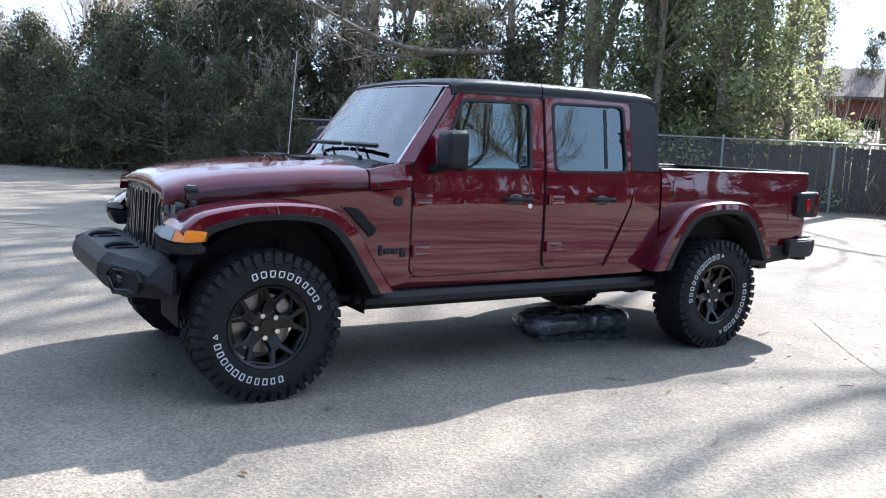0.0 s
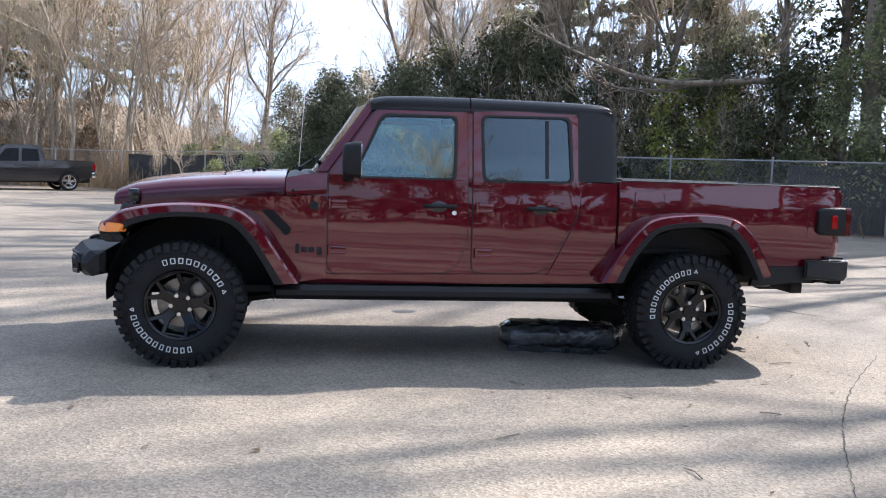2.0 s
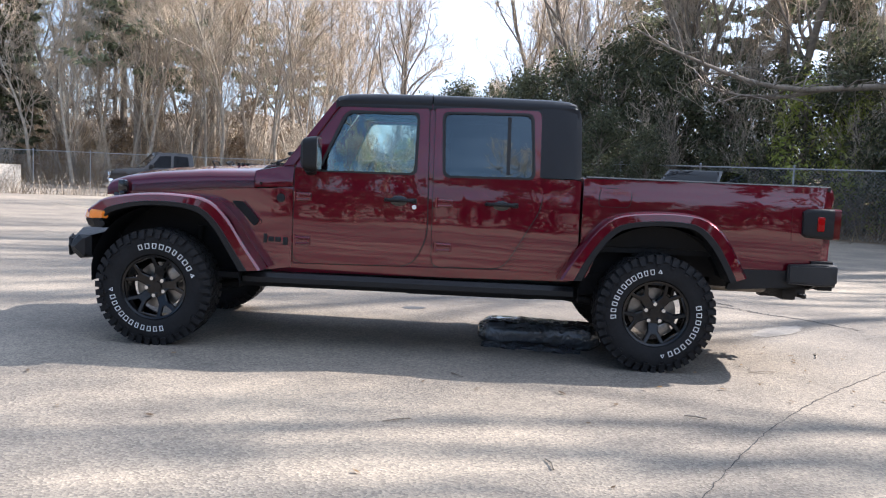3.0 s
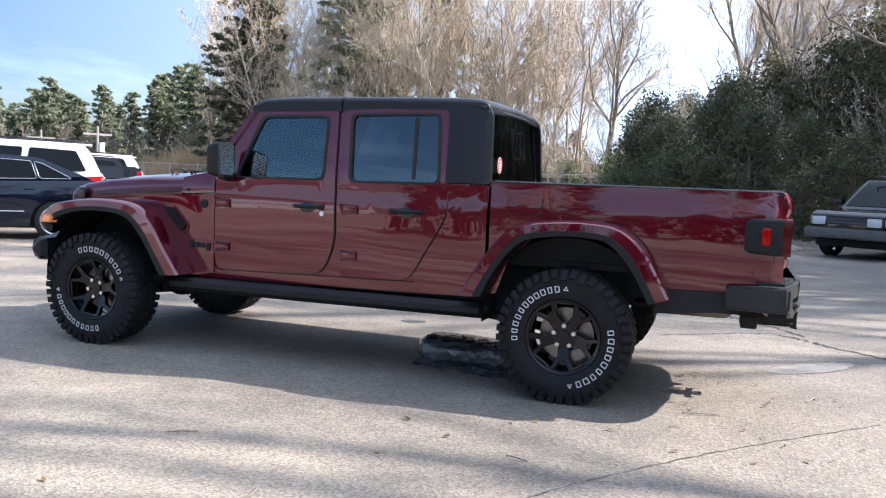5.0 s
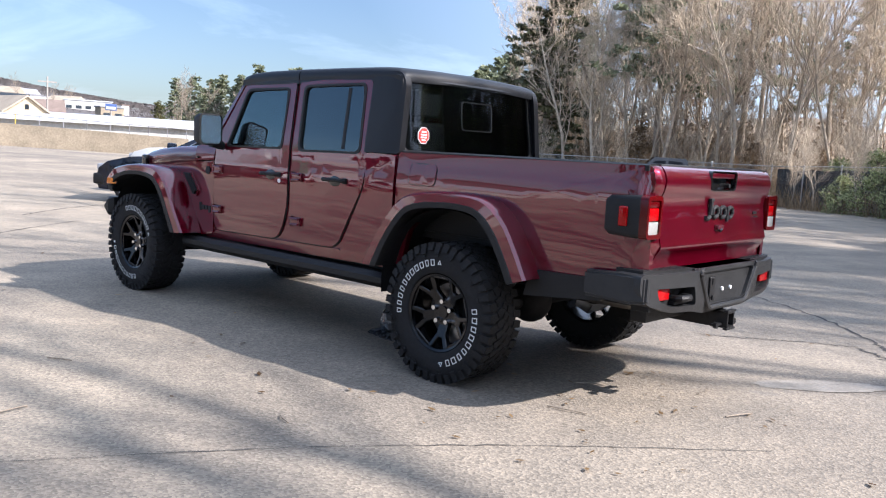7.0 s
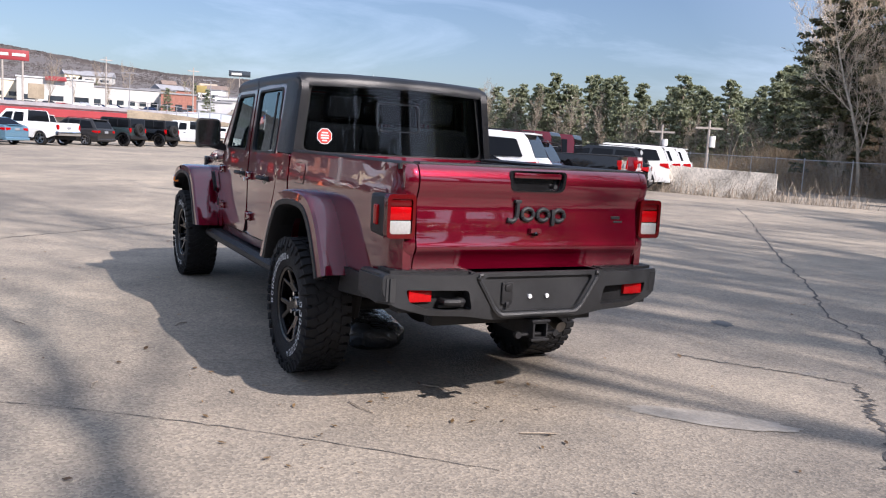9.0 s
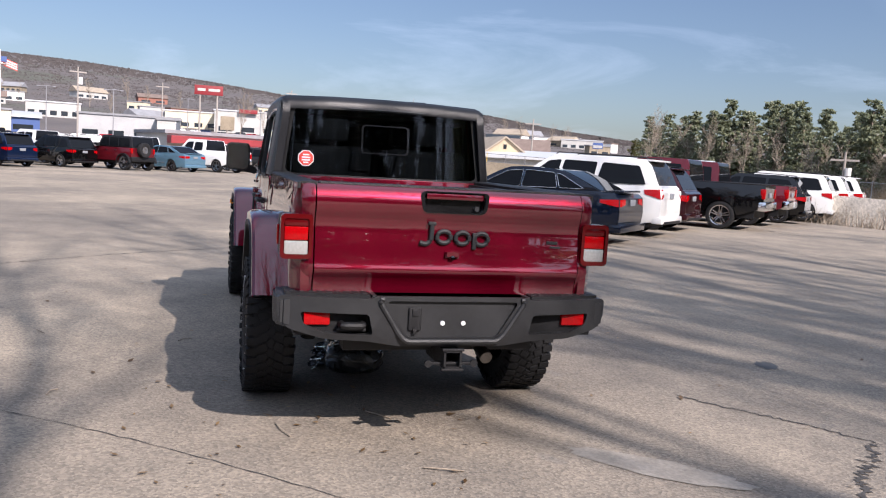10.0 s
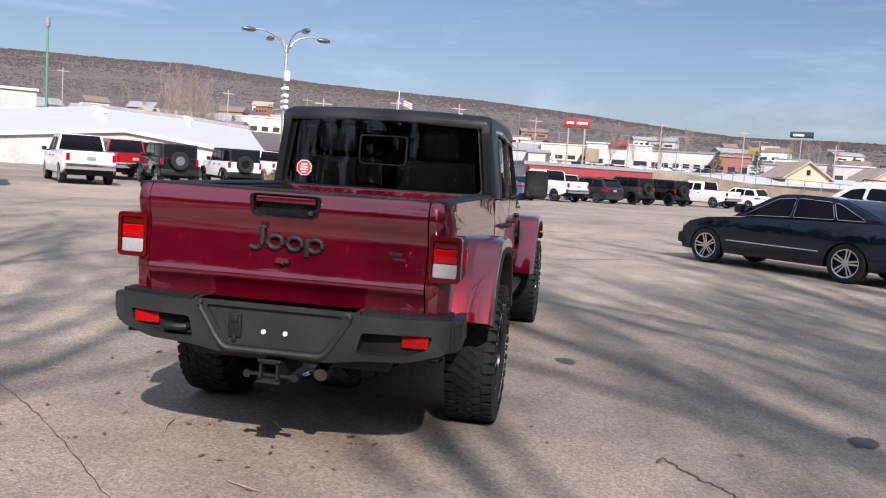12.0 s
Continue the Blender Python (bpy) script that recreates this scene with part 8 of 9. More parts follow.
def white_warehouse():
    """A wide low warehouse: a white end wall, a pale roof that climbs away and a grey parapet behind it."""
    ob = thing("white_warehouse", "wide white warehouse with a pale low-pitched roof", "building")
    front = [(*polar(deg, 66), z) for deg, z in ((150, 1.6), (134, 1.8), (127, 2.1), (119.7, 2.95), (114.5, 2.2), (110.5, 1.5))]
    back = [(*polar(deg, 108), z) for deg, z in ((150, 4.6), (134, 4.9), (127, 5.2), (122.5, 6.2), (116.5, 5.6), (112.3, 4.9))]
    bm = bmesh.new()
    loft(bm, [[(x, y, -0.4), (x, y, z), (x * 1.01, y * 1.01, z), (x * 1.01, y * 1.01, -0.4)] for x, y, z in front])
    part("wall", bm, M_PALEWALL, ob)
    bm = bmesh.new()
    loft(bm, [[(a[0] * 0.995, a[1] * 0.995, a[2] + 0.02), (b[0], b[1], b[2]), (b[0], b[1], b[2] - 0.3), (a[0] * 0.995, a[1] * 0.995, a[2] - 0.25)] for a, b in zip(front, back)])
    part("roof", bm, M_ROOF, ob, "pale metal roof")
    bm = bmesh.new()
    loft(bm, [[(x, y, z - 1.1), (x, y, z + 0.45), (x * 1.004, y * 1.004, z + 0.45), (x * 1.004, y * 1.004, z - 1.1)] for x, y, z in back[3:]])
    part("parapet", bm, M_GREYROOF, ob, "grey parapet")
    for k in range(9):
        a, b = Vector(front[3 + k // 5]), Vector(back[3 + k // 5])
        p = a.lerp(b, 0.35 + 0.06 * k)
        bm = bmesh.new()
        tube(bm, p - Vector((0, 0, 0.1)), p + Vector((0, 0, 0.55)), 0.12, seg=8)
        box(bm, p.x - 0.3, p.x + 0.3, p.y - 0.3, p.y + 0.3, p.z + 0.5, p.z + 0.7, 0.03)
        part("roof_vent", bm, M_WALL, ob)


white_warehouse()
building("dealer_building", "white showroom with a dark glass front", 129.0, 122, 16, 16, 8.2, M_PALEWALL, M_ROOF, windows=2, win_h=0.35, z=0.0)
# the shops along the road
building("red_shop", "low shop with a long red canopy", 86.2, 92, 24, 12, 2.7, M_PALEWALL, M_GREYROOF, turn=22, windows=9, front=M_REDROOF, z=0.0)
building("grey_store", "long pale grey store with a flat roof", 95.4, 160, 17, 26, 4.4, M_GREYWALL, M_GREYROOF, windows=4, win_h=0.4)
building("store_end", "white end block of the long store", 93.0, 158, 4, 20, 4.2, M_PALEWALL, M_GREYROOF)
building("big_store", "white store with a tall front", 87.9, 240, 18, 30, 6.0, M_PALEWALL, M_ROOF, windows=3, win_h=0.3)
building("strip_mall", "white shopping strip with dark windows", 90.6, 252, 22, 24, 4.6, M_CREAM, M_ROOF, windows=6, win_h=0.35)
building("strip_mall", "white shopping strip with dark windows", 84.2, 244, 20, 24, 4.8, M_PALEWALL, M_GREYROOF, windows=7, win_h=0.35)
building("brick_shop", "low red-brown brick shop building", 80.7, 236, 9, 14, 4.6, M_BRICK, M_GREYROOF, windows=3)
building("grey_shop", "small grey shop with a flat roof", 78.6, 190, 7, 9, 4.2, M_GREYWALL, M_GREYROOF, windows=3)
building("white_store", "low white store on the slope", 76.6, 230, 12, 14, 4.0, M_PALEWALL, M_GREYROOF, windows=3)
building("white_store", "low white store on the slope", 73.6, 225, 9, 14, 4.0, M_PALEWALL, M_ROOF, windows=3)
building("brown_house", "brown house with a wide brown roof", 69.9, 150, 11, 8, 2.6, M_TAN, M_BROWNROOF, rise=2.4, windows=3)
building("blue_shop", "cream shop with flat roof", 103.4, 170, 8, 10, 3.9, M_CREAM, M_GREYROOF, windows=0)
building("blue_shop", "blue shop end with a sloping roof edge", 101.4, 172, 5.5, 10, 3.0, M_BLUE, M_ROOF, windows=1, rise=1.0)
building("brick_shop", "brick shop with a red front", 108.0, 190, 11, 12, 7, M_BRICK, M_GREYROOF, windows=3, front=M_REDROOF)
building("white_store", "white store on the slope", 99.6, 260, 14, 14, 4, M_PALEWALL, M_ROOF, windows=5)
building("white_store", "white store on the slope", 111.0, 290, 26, 18, 5, M_CREAM, M_ROOF, windows=7)
building("white_store", "white store on the slope", 65.4, 330, 16, 18, 3.4, M_PALEWALL, M_ROOF, windows=5)
building("brown_house", "low brown house beyond the fence", -53.0, 62, 16, 9, 3.2, M_BRICK, M_BROWNROOF, rise=2.6, windows=3)
rnd = random.Random(77)
for i in range(54):
    deg, d = rnd.uniform(63, 128), rnd.uniform(230, 440)
    w = rnd.uniform(6, 14)
    building("town_house", rnd.choice(("small pale house on the hillside", "small house with grey roof on the hillside")), deg, d, w, w * 0.6, rnd.uniform(2.4, 3.6),
             rnd.choice((M_WALL, M_PALEWALL, M_PALEWALL, M_CREAM, M_BRICK, M_TAN)), rnd.choice((M_GREYROOF, M_GREYROOF, M_TANROOF, M_BROWNROOF)), turn=rnd.uniform(-40, 40), rise=rnd.choice((0, 1.8, 2.2)), windows=rnd.randint(2, 5))["group"] = "houses on the hillside"


def sign(name, label, deg, d, z0, w, h, mat, poles=2, bars=(), z=None):
    x, y = polar(deg, d)
    base = terrain(x, y) if z is None else z
    ob = thing(name, label, "sign", m=pose(x, y, base, 0, 0, deg))
    for k in range(poles):
        bm = bmesh.new()
        px = 0 if poles == 1 else (k - 0.5) * w * 0.6
        tube(bm, (px, 0, -0.5), (px, 0, z0), 0.16, seg=8)
        part("pole", bm, M_POLE, ob)
    bm = bmesh.new()
    box(bm, -w / 2, w / 2, -0.25, 0.25, z0, z0 + h, 0.05)
    part("sign_board", bm, mat, ob)
    for (bx, bz, bw, bh) in bars:
        bm = bmesh.new()
        box(bm, bx - bw / 2, bx + bw / 2, -0.3, -0.2, z0 + bz, z0 + bz + bh)
        part("sign_bar", bm, M_PALEWALL, ob)
    return ob


sign("red_sign", "tall dark red roadside sign with pale bars", 90.6, 150, 9.0, 4.7, 1.6, M_SIGNRED, 2, ((-1.2, 0.62, 1.3, 0.45), (0.9, 0.62, 1.9, 0.45)))
sign("tan_sign", "small tan roadside sign", 89.4, 140, 3.4, 2.2, 2.2, M_TAN, 1)
sign("billboard", "dark billboard on a single pole", 76.8, 300, 10.5, 7.2, 2.0, M_DARKGLASS, 1, ((-1.0, 0.5, 3.4, 0.8),))
sign("billboard", "dark billboard on a single pole", 70.9, 160, 3.2, 6.5, 2.2, M_DARKGLASS, 2, ((0.4, 0.5, 2.6, 0.9),))
sign("blue_sign", "blue roadside sign on one pole", 106.4, 160, 6.0, 2.3, 1.8, M_BLUE, 1)
sign("blue_sign", "blue and white roadside sign", 64.4, 240, 2.6, 2.8, 1.7, M_BLUE, 1, ((0, 0.25, 2.4, 0.75),))
sign("yellow_sign", "yellow roadside sign on one pole", 79.4, 200, 6.0, 2.2, 1.6, M_OCHRE, 1)
sign("store_sign", "red sign above the store front", 87.9, 239, 5.6, 5.0, 1.1, M_SIGNRED, 0, z=terrain(*polar(87.9, 239)))
sign("red_sign", "red roadside sign on one pole", 107.6, 170, 4.4, 1.7, 3.0, M_SIGNRED, 1)

# utility poles
for i, (deg, d, h) in enumerate(((49.5, 84, 4.6), (46.6, 78, 5.0), (98.5, 130, 11), (102.8, 150, 12), (107.6, 120, 10), (114, 170, 12), (93.4, 170, 11), (85.2, 190, 12), (80.0, 180, 11), (69.0, 130, 8), (74.5, 140, 8), (118, 210, 13), (109, 240, 13), (124, 190, 14))):
    x, y = polar(deg, d)
    ob = thing("utility_pole", "weathered wooden utility pole with crossarm", "pole", "utility poles", m=pose(x, y, terrain(x, y), 0, 0, deg + 12 * (i % 3)))
    bm = bmesh.new()
    tube(bm, (0, 0, -0.5), (0, 0, h), 0.16, 0.1, 8)
    part("pole", bm, M_POLE, ob)
    bm = bmesh.new()
    box(bm, -1.2, 1.2, -0.08, 0.08, h - 0.8, h - 0.62)
    part("crossarm", bm, M_POLE, ob)
    if i < 3:
        bm = bmesh.new()
        tube(bm, (0.35, 0, h - 2.4), (0.35, 0, h - 1.4), 0.28, seg=10)
        part("transformer", bm, M_WALL, ob)

# four-armed lamp post with cameras, at the far row
lx, ly = -41.5, -17.6
lamp_post = thing("lamp_post", "white steel lamp post with four arms and cameras", "lamp", m=pose(lx, ly, 0, 0, 0, 36))
bm = bmesh.new()
tube(bm, (0, 0, 0), (0, 0, 8.5), 0.14, 0.09, 12)
box(bm, -0.3, 0.3, -0.3, 0.3, 0, 0.5, 0.03)
part("pole", bm, M_GALV, lamp_post)
for k, a in enumerate((10, 100, 190, 280)):
    d = Vector((math.cos(radians(a)), math.sin(radians(a)), 0))
    bm = bmesh.new()
    pipe(bm, curve([(0, 0, 7.9), tuple(d * 0.5 + Vector((0, 0, 8.75))), tuple(d * 1.4 + Vector((0, 0, 9.15))), tuple(d * 2.2 + Vector((0, 0, 9.15)))], 12), 0.05, 6)
    arm = part("arm", bm, M_GALV, lamp_post)
    bm = bmesh.new()
    bmesh.ops.create_uvsphere(bm, u_segments=12, v_segments=8, radius=1, matrix=Matrix.Translation(d * 2.5 + Vector((0, 0, 9.1))) @ Matrix.Rotation(radians(a), 4, "Z") @ Matrix.Diagonal((0.48, 0.2, 0.16, 1)))
    part("lamp_head", bm, M_STEEL, arm, "grey lamp head")
bm = bmesh.new()
box(bm, 0.15, 0.5, -0.15, 0.15, 6.3, 6.9, 0.03)
for z in (4.6, 4.95, 5.3, 5.75):
    for s in (-1, 1):
        box(bm, s * 0.25 - 0.25, s * 0.25 + 0.25, -0.12, 0.12, z, z + 0.2, 0.04)
part("camera_cluster", bm, M_WALL, lamp_post, "white boxes and cameras on the pole")
# flag
fx, fy = polar(102.7, 150)
flag = thing("flag_pole", "white flagpole with a striped flag", "flag", m=pose(fx, fy, terrain(fx, fy), 0, 0, 102))
bm = bmesh.new()
tube(bm, (0, 0, 0), (0, 0, 13.5), 0.1, 0.06, 8)
part("pole", bm, M_WALL, flag)
for i in range(7):
    bm = bmesh.new()
    loft(bm, [[(0.1 + u, 0.15 * math.sin(u * 2.2), 12.4 - 0.17 * i - 0.4 * u), (0.1 + u, 0.15 * math.sin(u * 2.2) + 0.02, 12.4 - 0.17 * i - 0.4 * u), (0.1 + u, 0.15 * math.sin(u * 2.2) + 0.02, 12.23 - 0.17 * i - 0.4 * u), (0.1 + u, 0.15 * math.sin(u * 2.2), 12.23 - 0.17 * i - 0.4 * u)] for u in np.linspace(0, 2.3, 8)])
    part("flag_stripe", bm, M_STICKER if i % 2 == 0 else M_WHITE, flag)
bm = bmesh.new()
box(bm, 0.12, 0.95, -0.12, 0.2, 11.6, 12.4)
part("flag_corner", bm, M_BLUE, flag)
px, py = polar(124.8, 150)
green = thing("tall_mast", "tall green mast with a lamp cage on top", "pole", m=pose(px, py, terrain(px, py)))
bm = bmesh.new()
tube(bm, (0, 0, 0), (0, 0, 18.6), 0.22, 0.16, 10)
part("pole", bm, material("green_paint", (0.06, 0.22, 0.15), rough=0.6), green)
bm = bmesh.new()
box(bm, -0.3, 0.3, -0.3, 0.3, 18.6, 20.2, 0.1)
part("lamp_cage", bm, M_GREYROOF, green)
# cone and dry bush at the lamp post
bm = bmesh.new()
tube(bm, (-32.4, -13.4, 0.03), (-32.4, -13.4, 0.75), 0.17, 0.035, 14)
box(bm, -32.62, -32.18, -13.62, -13.18, 0, 0.04, 0.01)
tagged(finish("traffic_cone", bm, M_ORANGE), "orange traffic cone standing on the asphalt", "cone")
brush("dry_bush", "dry brown bush at the foot of the lamp post", [(-39.5, -17.0), (-38.0, -15.4)], 900, 31, 0.6, 1.7, M_DRY)
# cars parked before the shops, low in the town: one small shape in a few paints
def small_car():
    bm = bmesh.new()
    side = [(-2.2, 0.35), (-2.25, 0.85), (-1.9, 1.0), (-1.3, 1.05), (-0.8, 1.5), (0.5, 1.52), (1.15, 1.02), (2.05, 0.88), (2.2, 0.6), (2.15, 0.35)]
    loft(bm, [[(x, y * (0.78 if z > 1.1 else 1.0), z) for x, z in side] for y in (-0.9, -0.3, 0.3, 0.9)])
    body = bpy.data.meshes.new("body")
    bmesh.ops.recalc_face_normals(bm, faces=bm.faces)
    bm.to_mesh(body)
    bm.free()
    bm = bmesh.new()
    for s in (-1, 1):
        loft(bm, [[(-1.15, s * 0.8, 1.1), (-0.72, s * 0.72, 1.44), (0.45, s * 0.72, 1.46), (0.98, s * 0.8, 1.1)], [(-1.15, s * 0.83, 1.1), (-0.72, s * 0.75, 1.44), (0.45, s * 0.75, 1.46), (0.98, s * 0.83, 1.1)]])
    panes = bpy.data.meshes.new("windows")
    bmesh.ops.recalc_face_normals(bm, faces=bm.faces)
    bm.to_mesh(panes)
    bm.free()
    panes.materials.append(M_CARGLASS)
    bm = bmesh.new()
    for x in (-1.35, 1.35):
        tube(bm, (x, -0.88, 0.33), (x, 0.88, 0.33), 0.33, seg=12)
    tyres = bpy.data.meshes.new("wheels")
    bm.to_mesh(tyres)
    bm.free()
    tyres.materials.append(M_RUBBER)
    return body, panes, tyres


def town_cars():
    rnd = random.Random(91)
    body, panes, tyres = small_car()
    paints = {}
    for tone in ("white", "silver", "black", "blue", "red", "grey"):
        paints[tone] = body.copy()
        paints[tone].materials.append(CAR_PAINTS[tone])
    lots = [(85.5, 128, 9, 2.2), (97.6, 132, 10, 1.7), (103.2, 138, 10, 1.6), (109.0, 120, 6, 1.9), (89.5, 205, 12, 0.95), (82.6, 212, 10, 0.95), (76.0, 170, 6, 1.2), (112.5, 150, 6, 1.6)]
    for deg, d, n, step in lots:
        for k in range(n):
            if rnd.random() < 0.18:
                continue
            x, y = polar(deg + (k - n / 2) * step + rnd.uniform(-0.15, 0.15), d + 6 * (k % 2) + rnd.uniform(-0.6, 0.6))
            tone = rnd.choice(("white", "white", "silver", "black", "blue", "red", "grey"))
            ob = thing("distant_car", f"small {tone} car parked in the town below the hills", "car", "cars in the town", m=pose(x, y, terrain(x, y), 0, 0, deg + rnd.choice((40, 220))))
            for name, me in (("body", paints[tone]), ("windows", panes), ("wheels", tyres)):
                new(name, me).parent = ob


town_cars()
# bare trees and lamp poles among the shops
rnd = random.Random(92)
for i in range(46):
    deg, d = rnd.uniform(66, 128), rnd.uniform(190, 420)
    far_ash.at(*polar(deg, d), rnd.uniform(0.4, 0.75))
for deg, d, s in ((115.2, 160, 0.75), (116.0, 168, 0.95), (116.7, 158, 0.9), (117.4, 166, 0.95), (118.0, 172, 0.75), (115.6, 176, 0.9), (117.0, 180, 1.0), (116.3, 162, 0.85), (117.7, 176, 0.8), (115.0, 170, 0.7)):
    far_ash.at(*polar(deg, d), s)
for i in range(14):
    deg, d = rnd.uniform(68, 126), rnd.uniform(180, 380)
    far_pine_b.at(*polar(deg, d), rnd.uniform(0.25, 0.42))
for deg, d in ((84.0, 150), (87.2, 170), (96.4, 140), (100.2, 150), (105.0, 132), (110.4, 138), (79.0, 160), (91.8, 180)):
    x, y = polar(deg, d)
    ob = thing("street_lamp", "thin grey street lamp beside the shops", "lamp", "street lamps in the town", m=pose(x, y, terrain(x, y), 0, 0, deg))
    bm = bmesh.new()
    tube(bm, (0, 0, 0), (0, 0, 8.4), 0.09, 0.06, 8)
    part("pole", bm, M_GREYROOF, ob)
    bm = bmesh.new()
    pipe(bm, [(-1.0, 0, 8.4), (0, 0, 8.5), (1.0, 0, 8.4)], 0.05, 6)
    box(bm, -1.4, -0.9, -0.15, 0.15, 8.32, 8.45, 0.03)
    box(bm, 0.9, 1.4, -0.15, 0.15, 8.32, 8.45, 0.03)
    part("arm", bm, M_GREYROOF, ob)
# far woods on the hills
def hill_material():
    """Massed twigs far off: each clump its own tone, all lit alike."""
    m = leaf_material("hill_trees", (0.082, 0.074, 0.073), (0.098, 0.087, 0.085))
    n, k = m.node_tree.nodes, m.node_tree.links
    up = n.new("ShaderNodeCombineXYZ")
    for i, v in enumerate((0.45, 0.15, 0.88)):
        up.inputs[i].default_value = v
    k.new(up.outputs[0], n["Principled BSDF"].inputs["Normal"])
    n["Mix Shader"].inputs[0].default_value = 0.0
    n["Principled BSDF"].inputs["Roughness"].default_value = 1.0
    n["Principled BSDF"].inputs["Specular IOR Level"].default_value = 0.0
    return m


def far_woods():
    rnd = random.Random(5)
    verts, faces = [], []
    for _ in range(34000):
        deg, d = rnd.uniform(45, 150), 300 + 1120 * rnd.random() ** 1.3
        x, y = polar(deg, d)
        z, h, w = terrain(x, y), d * rnd.uniform(0.0012, 0.0024) + 0.6, d * rnd.uniform(0.0009, 0.002) + 0.4
        for k in range(4):
            a = rnd.uniform(0, 6.28)
            u = Vector((math.cos(a), math.sin(a), 0)) * w * rnd.uniform(0.3, 0.62)
            t = Vector((x + rnd.gauss(0, w * 0.9), y + rnd.gauss(0, w * 0.9), z - 1))
            up = lambda f: Vector((0, 0, h * rnd.uniform(*f)))
            j = len(verts)
            verts += [t - u * 0.4, t + u * 0.4, t + u + up((0.4, 0.75)), t + u * 0.45 + up((0.72, 1.05)), t - u * 0.45 + up((0.72, 1.0)), t - u + up((0.35, 0.7))]
            faces.append(tuple(range(j, j + 6)))
    me = bpy.data.meshes.new("far_woods")
    me.from_pydata([tuple(v) for v in verts], [], faces)
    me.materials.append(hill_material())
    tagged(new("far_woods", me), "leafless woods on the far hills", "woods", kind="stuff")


far_woods()
# ---- cracks, patches and litter on the asphalt ----
M_CRACK = material("dark_crack", (0.045, 0.042, 0.04), rough=0.95, vary=0.3, scale=20)
M_PATCH = material("pale_worn_patch", (0.255, 0.227, 0.19), rough=0.9, vary=0.25, scale=5, bump=0.3, bump_scale=60)
M_OIL = material("oil_stain", (0.05, 0.048, 0.045), rough=0.6, vary=0.4, scale=9)
M_LEAF = leaf_material("dead_leaf", (0.1, 0.06, 0.03), (0.3, 0.2, 0.1))


def crack(points, width, seed, label):
    """A wandering crack: a thin dark strip on the asphalt."""
    rnd = random.Random(seed)
    bm = bmesh.new()
    pts = curve([(x, y, 0) for x, y in points], len(points) * 12)
    left, right = [], []
    for i, p in enumerate(pts):
        way = pts[min(i + 1, len(pts) - 1)] - pts[max(i - 1, 0)]
        n = np.array([-way[1], way[0]]) / (np.linalg.norm(way) + 1e-9)
        off = rnd.gauss(0, width * 1.1)
        w = width * rnd.uniform(0.3, 1.2)
        x, y = p[0] + n[0] * off, p[1] + n[1] * off
        z = terrain(x, y) + 0.004
        left.append(bm.verts.new((x + n[0] * w, y + n[1] * w, z)))
        right.append(bm.verts.new((x - n[0] * w, y - n[1] * w, z)))
    for i in range(len(pts) - 1):
        bm.faces.new((left[i], left[i + 1], right[i + 1], right[i]))
    tagged(finish("crack", bm, M_CRACK, smooth=0), label, "crack", "cracks in the asphalt", "structure")


crack([(-9.8, 16.9), (-6.2, 13.5), (-2.73, 10.13), (-0.23, 7.72), (1.71, 5.93), (2.98, 4.6), (3.96, 3.89), (4.69, 3.12), (5.1, 2.5)], 0.016, 1, "long wandering dark crack in the asphalt")
crack([(4.84, 2.53), (5.11, 2.29), (5.32, 2.02), (5.5, 1.88), (5.9, 1.3)], 0.02, 2, "short branching dark crack in the asphalt")
crack([(3.84, 1.87), (4.12, 2.06), (4.44, 2.32), (4.84, 2.55)], 0.009, 3, "thin crack joining a longer crack")
crack([(-1.0, -4.5), (-1.92, -3.44), (-2.54, -2.82), (-3.28, -2.01), (-4.4, -0.5), (-5.8, 1.3)], 0.014, 4, "straight joint in the asphalt beside the pickup")
crack([(-6.84, 0.89), (-7.81, 1.99), (-8.66, 3.25)], 0.016, 5, "straight joint in the asphalt by the sedan")
crack([(5.29, -0.48), (4.51, -1.32), (3.89, -2.11), (3.47, -2.77), (3.1, -3.4)], 0.0035, 6, "faint crack behind the pickup's rear wheel")
crack([(1.6, -7.5), (0.0, -6.2), (-1.4, -5.2), (-1.92, -3.44)], 0.003, 7, "faint crack in the worn asphalt")


def blot(name, label, x, y, rx, ry, turn, material_, seed, category, z=0.004):
    rnd = random.Random(seed)
    bm = bmesh.new()
    vs = []
    for a in np.linspace(0, 2 * math.pi, 26, endpoint=False):
        k = 1 + rnd.gauss(0, 0.09)
        u, v = rx * k * math.cos(a), ry * k * math.sin(a)
        c, s = math.cos(radians(turn)), math.sin(radians(turn))
        vs.append(bm.verts.new((x + u * c - v * s, y + u * s + v * c, terrain(x, y) + z)))
    bm.faces.new(vs)
    tagged(finish(name, bm, material_, smooth=0), label, category, kind="structure")


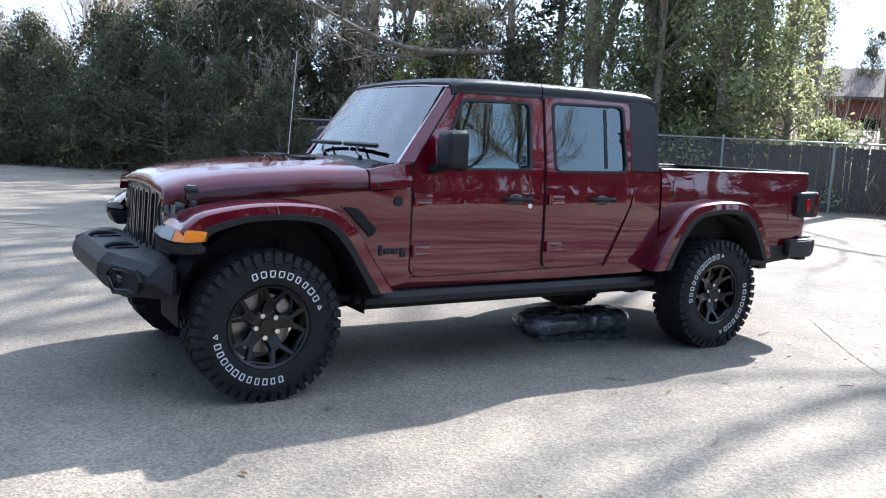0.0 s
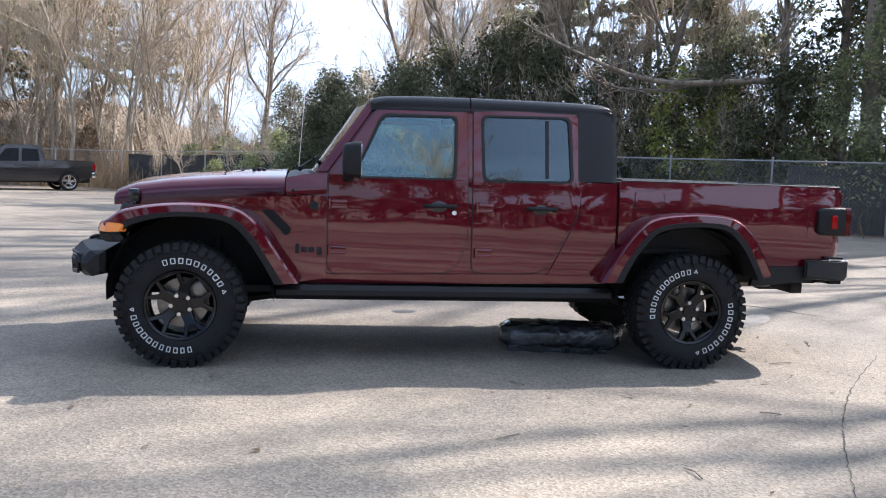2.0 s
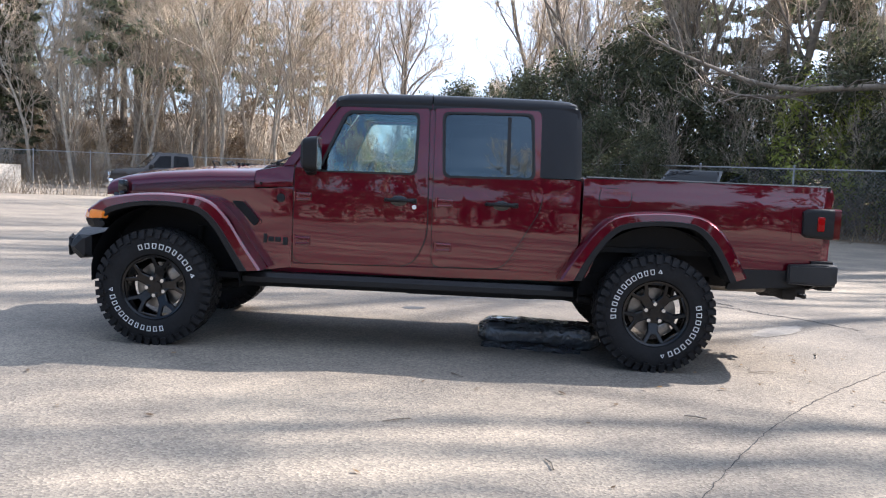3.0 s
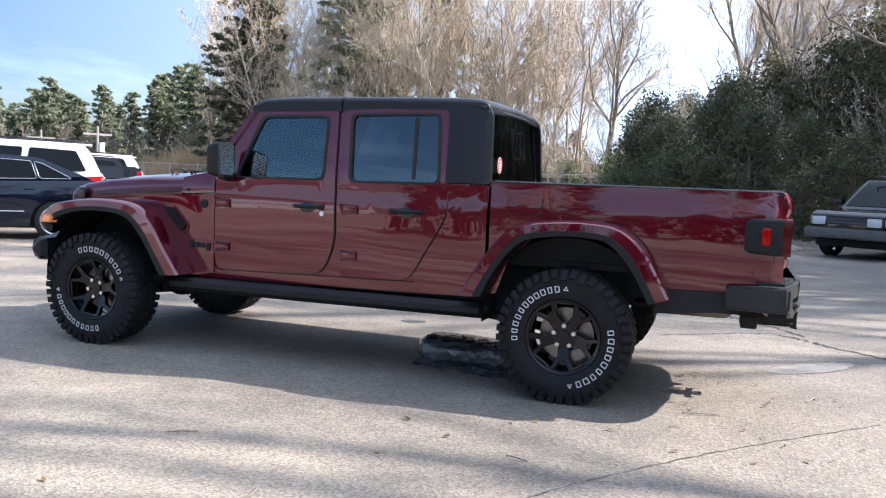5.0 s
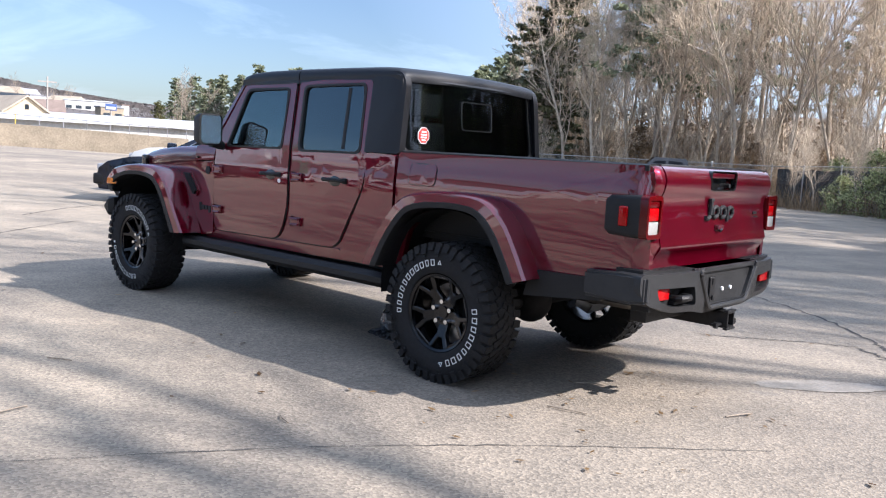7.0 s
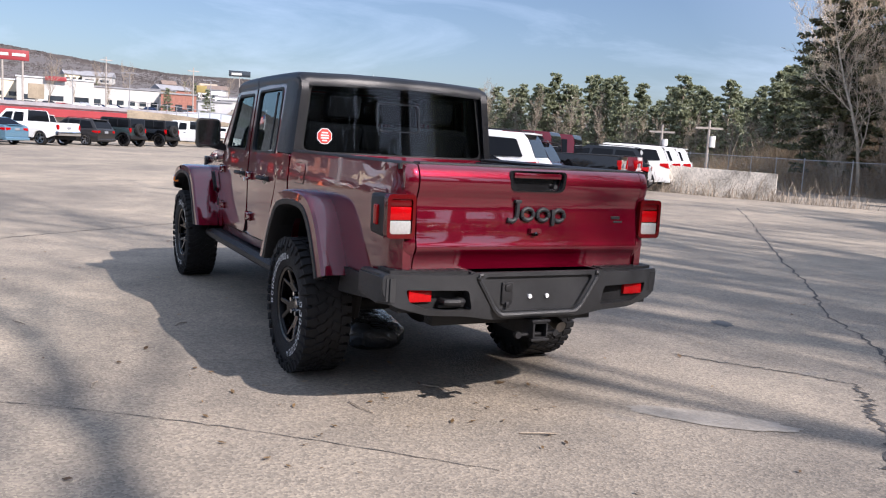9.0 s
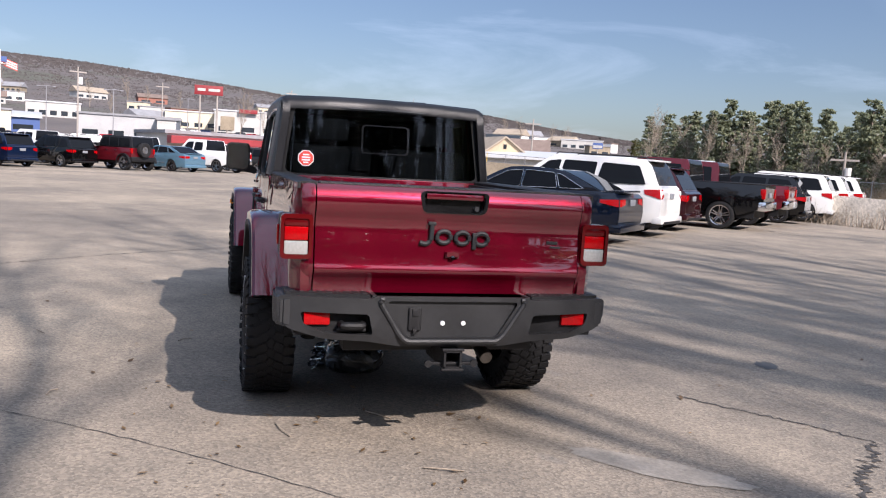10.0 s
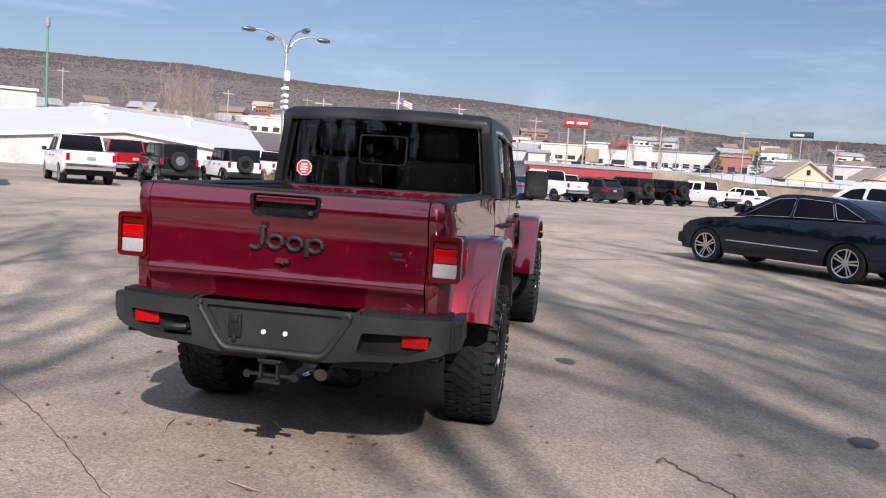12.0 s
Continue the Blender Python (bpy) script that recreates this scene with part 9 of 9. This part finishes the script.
blot("oil_spot", "dark oil spot on the asphalt", 1.68, 1.30, 0.11, 0.08, 20, M_OIL, 1, "stain")
blot("oil_spot", "dark oil spot on the asphalt", 3.08, 3.13, 0.13, 0.09, -30, M_OIL, 2, "stain")
blot("worn_patch", "pale worn patch in the asphalt", 5.05, 1.02, 0.46, 0.13, 48, M_PATCH, 3, "patch")


def litter(name, label, count, seed, area, size, flat):
    rnd = random.Random(seed)
    verts, faces = [], []
    for _ in range(count):
        x, y = rnd.uniform(area[0], area[1]), rnd.uniform(area[2], area[3])
        a, s = rnd.uniform(0, 6.28), size * rnd.uniform(0.5, 1.5)
        u = Vector((math.cos(a), math.sin(a), rnd.uniform(-0.2, 0.25))) * s
        w = Vector((-math.sin(a), math.cos(a), rnd.uniform(-0.2, 0.25))) * s * flat
        p = Vector((x, y, terrain(x, y) + 0.008 + s * 0.15))
        j = len(verts)
        verts += [p - u, p + w, p + u, p - w]
        faces.append((j, j + 1, j + 2, j + 3))
    me = bpy.data.meshes.new(name)
    me.from_pydata([tuple(v) for v in verts], [], faces)
    me.materials.append(M_LEAF)
    tagged(new(name, me), label, "litter", kind="stuff")


litter("leaf_litter", "scattered dry leaf bits on the asphalt", 150, 1, (-4, 8, -5.5, 5), 0.022, 0.5)
litter("leaf_litter", "dry leaf bits near the pickup's rear wheel", 60, 2, (3.2, 5.2, -1.6, 0.4), 0.02, 0.4)
litter("edge_litter", "dead leaves along the edge of the lot", 1600, 3, (2.0, 12.0, 14.0, 20.0), 0.04, 0.6)
for i, (x, y, turn, long) in enumerate(((1.85, -2.35, 30, 0.16), (2.15, -1.3, -50, 0.12), (4.3, -0.75, 15, 0.22), (4.1, -0.2, 40, 0.18), (4.95, -0.05, 70, 0.2), (2.6, -2.9, 100, 0.14), (3.5, -2.0, -20, 0.12))):
    bm = bmesh.new()
    c, s = math.cos(radians(turn)), math.sin(radians(turn))
    g = terrain(x, y)
    pipe(bm, [(x - c * long / 2, y - s * long / 2, g + 0.008), (x + s * 0.012, y - c * 0.012, g + 0.014), (x + c * long / 2, y + s * long / 2, g + 0.007)], 0.004, 5)
    tagged(finish("twig", bm, M_BARK), "small dry twig lying on the asphalt", "twig", "twigs on the asphalt")
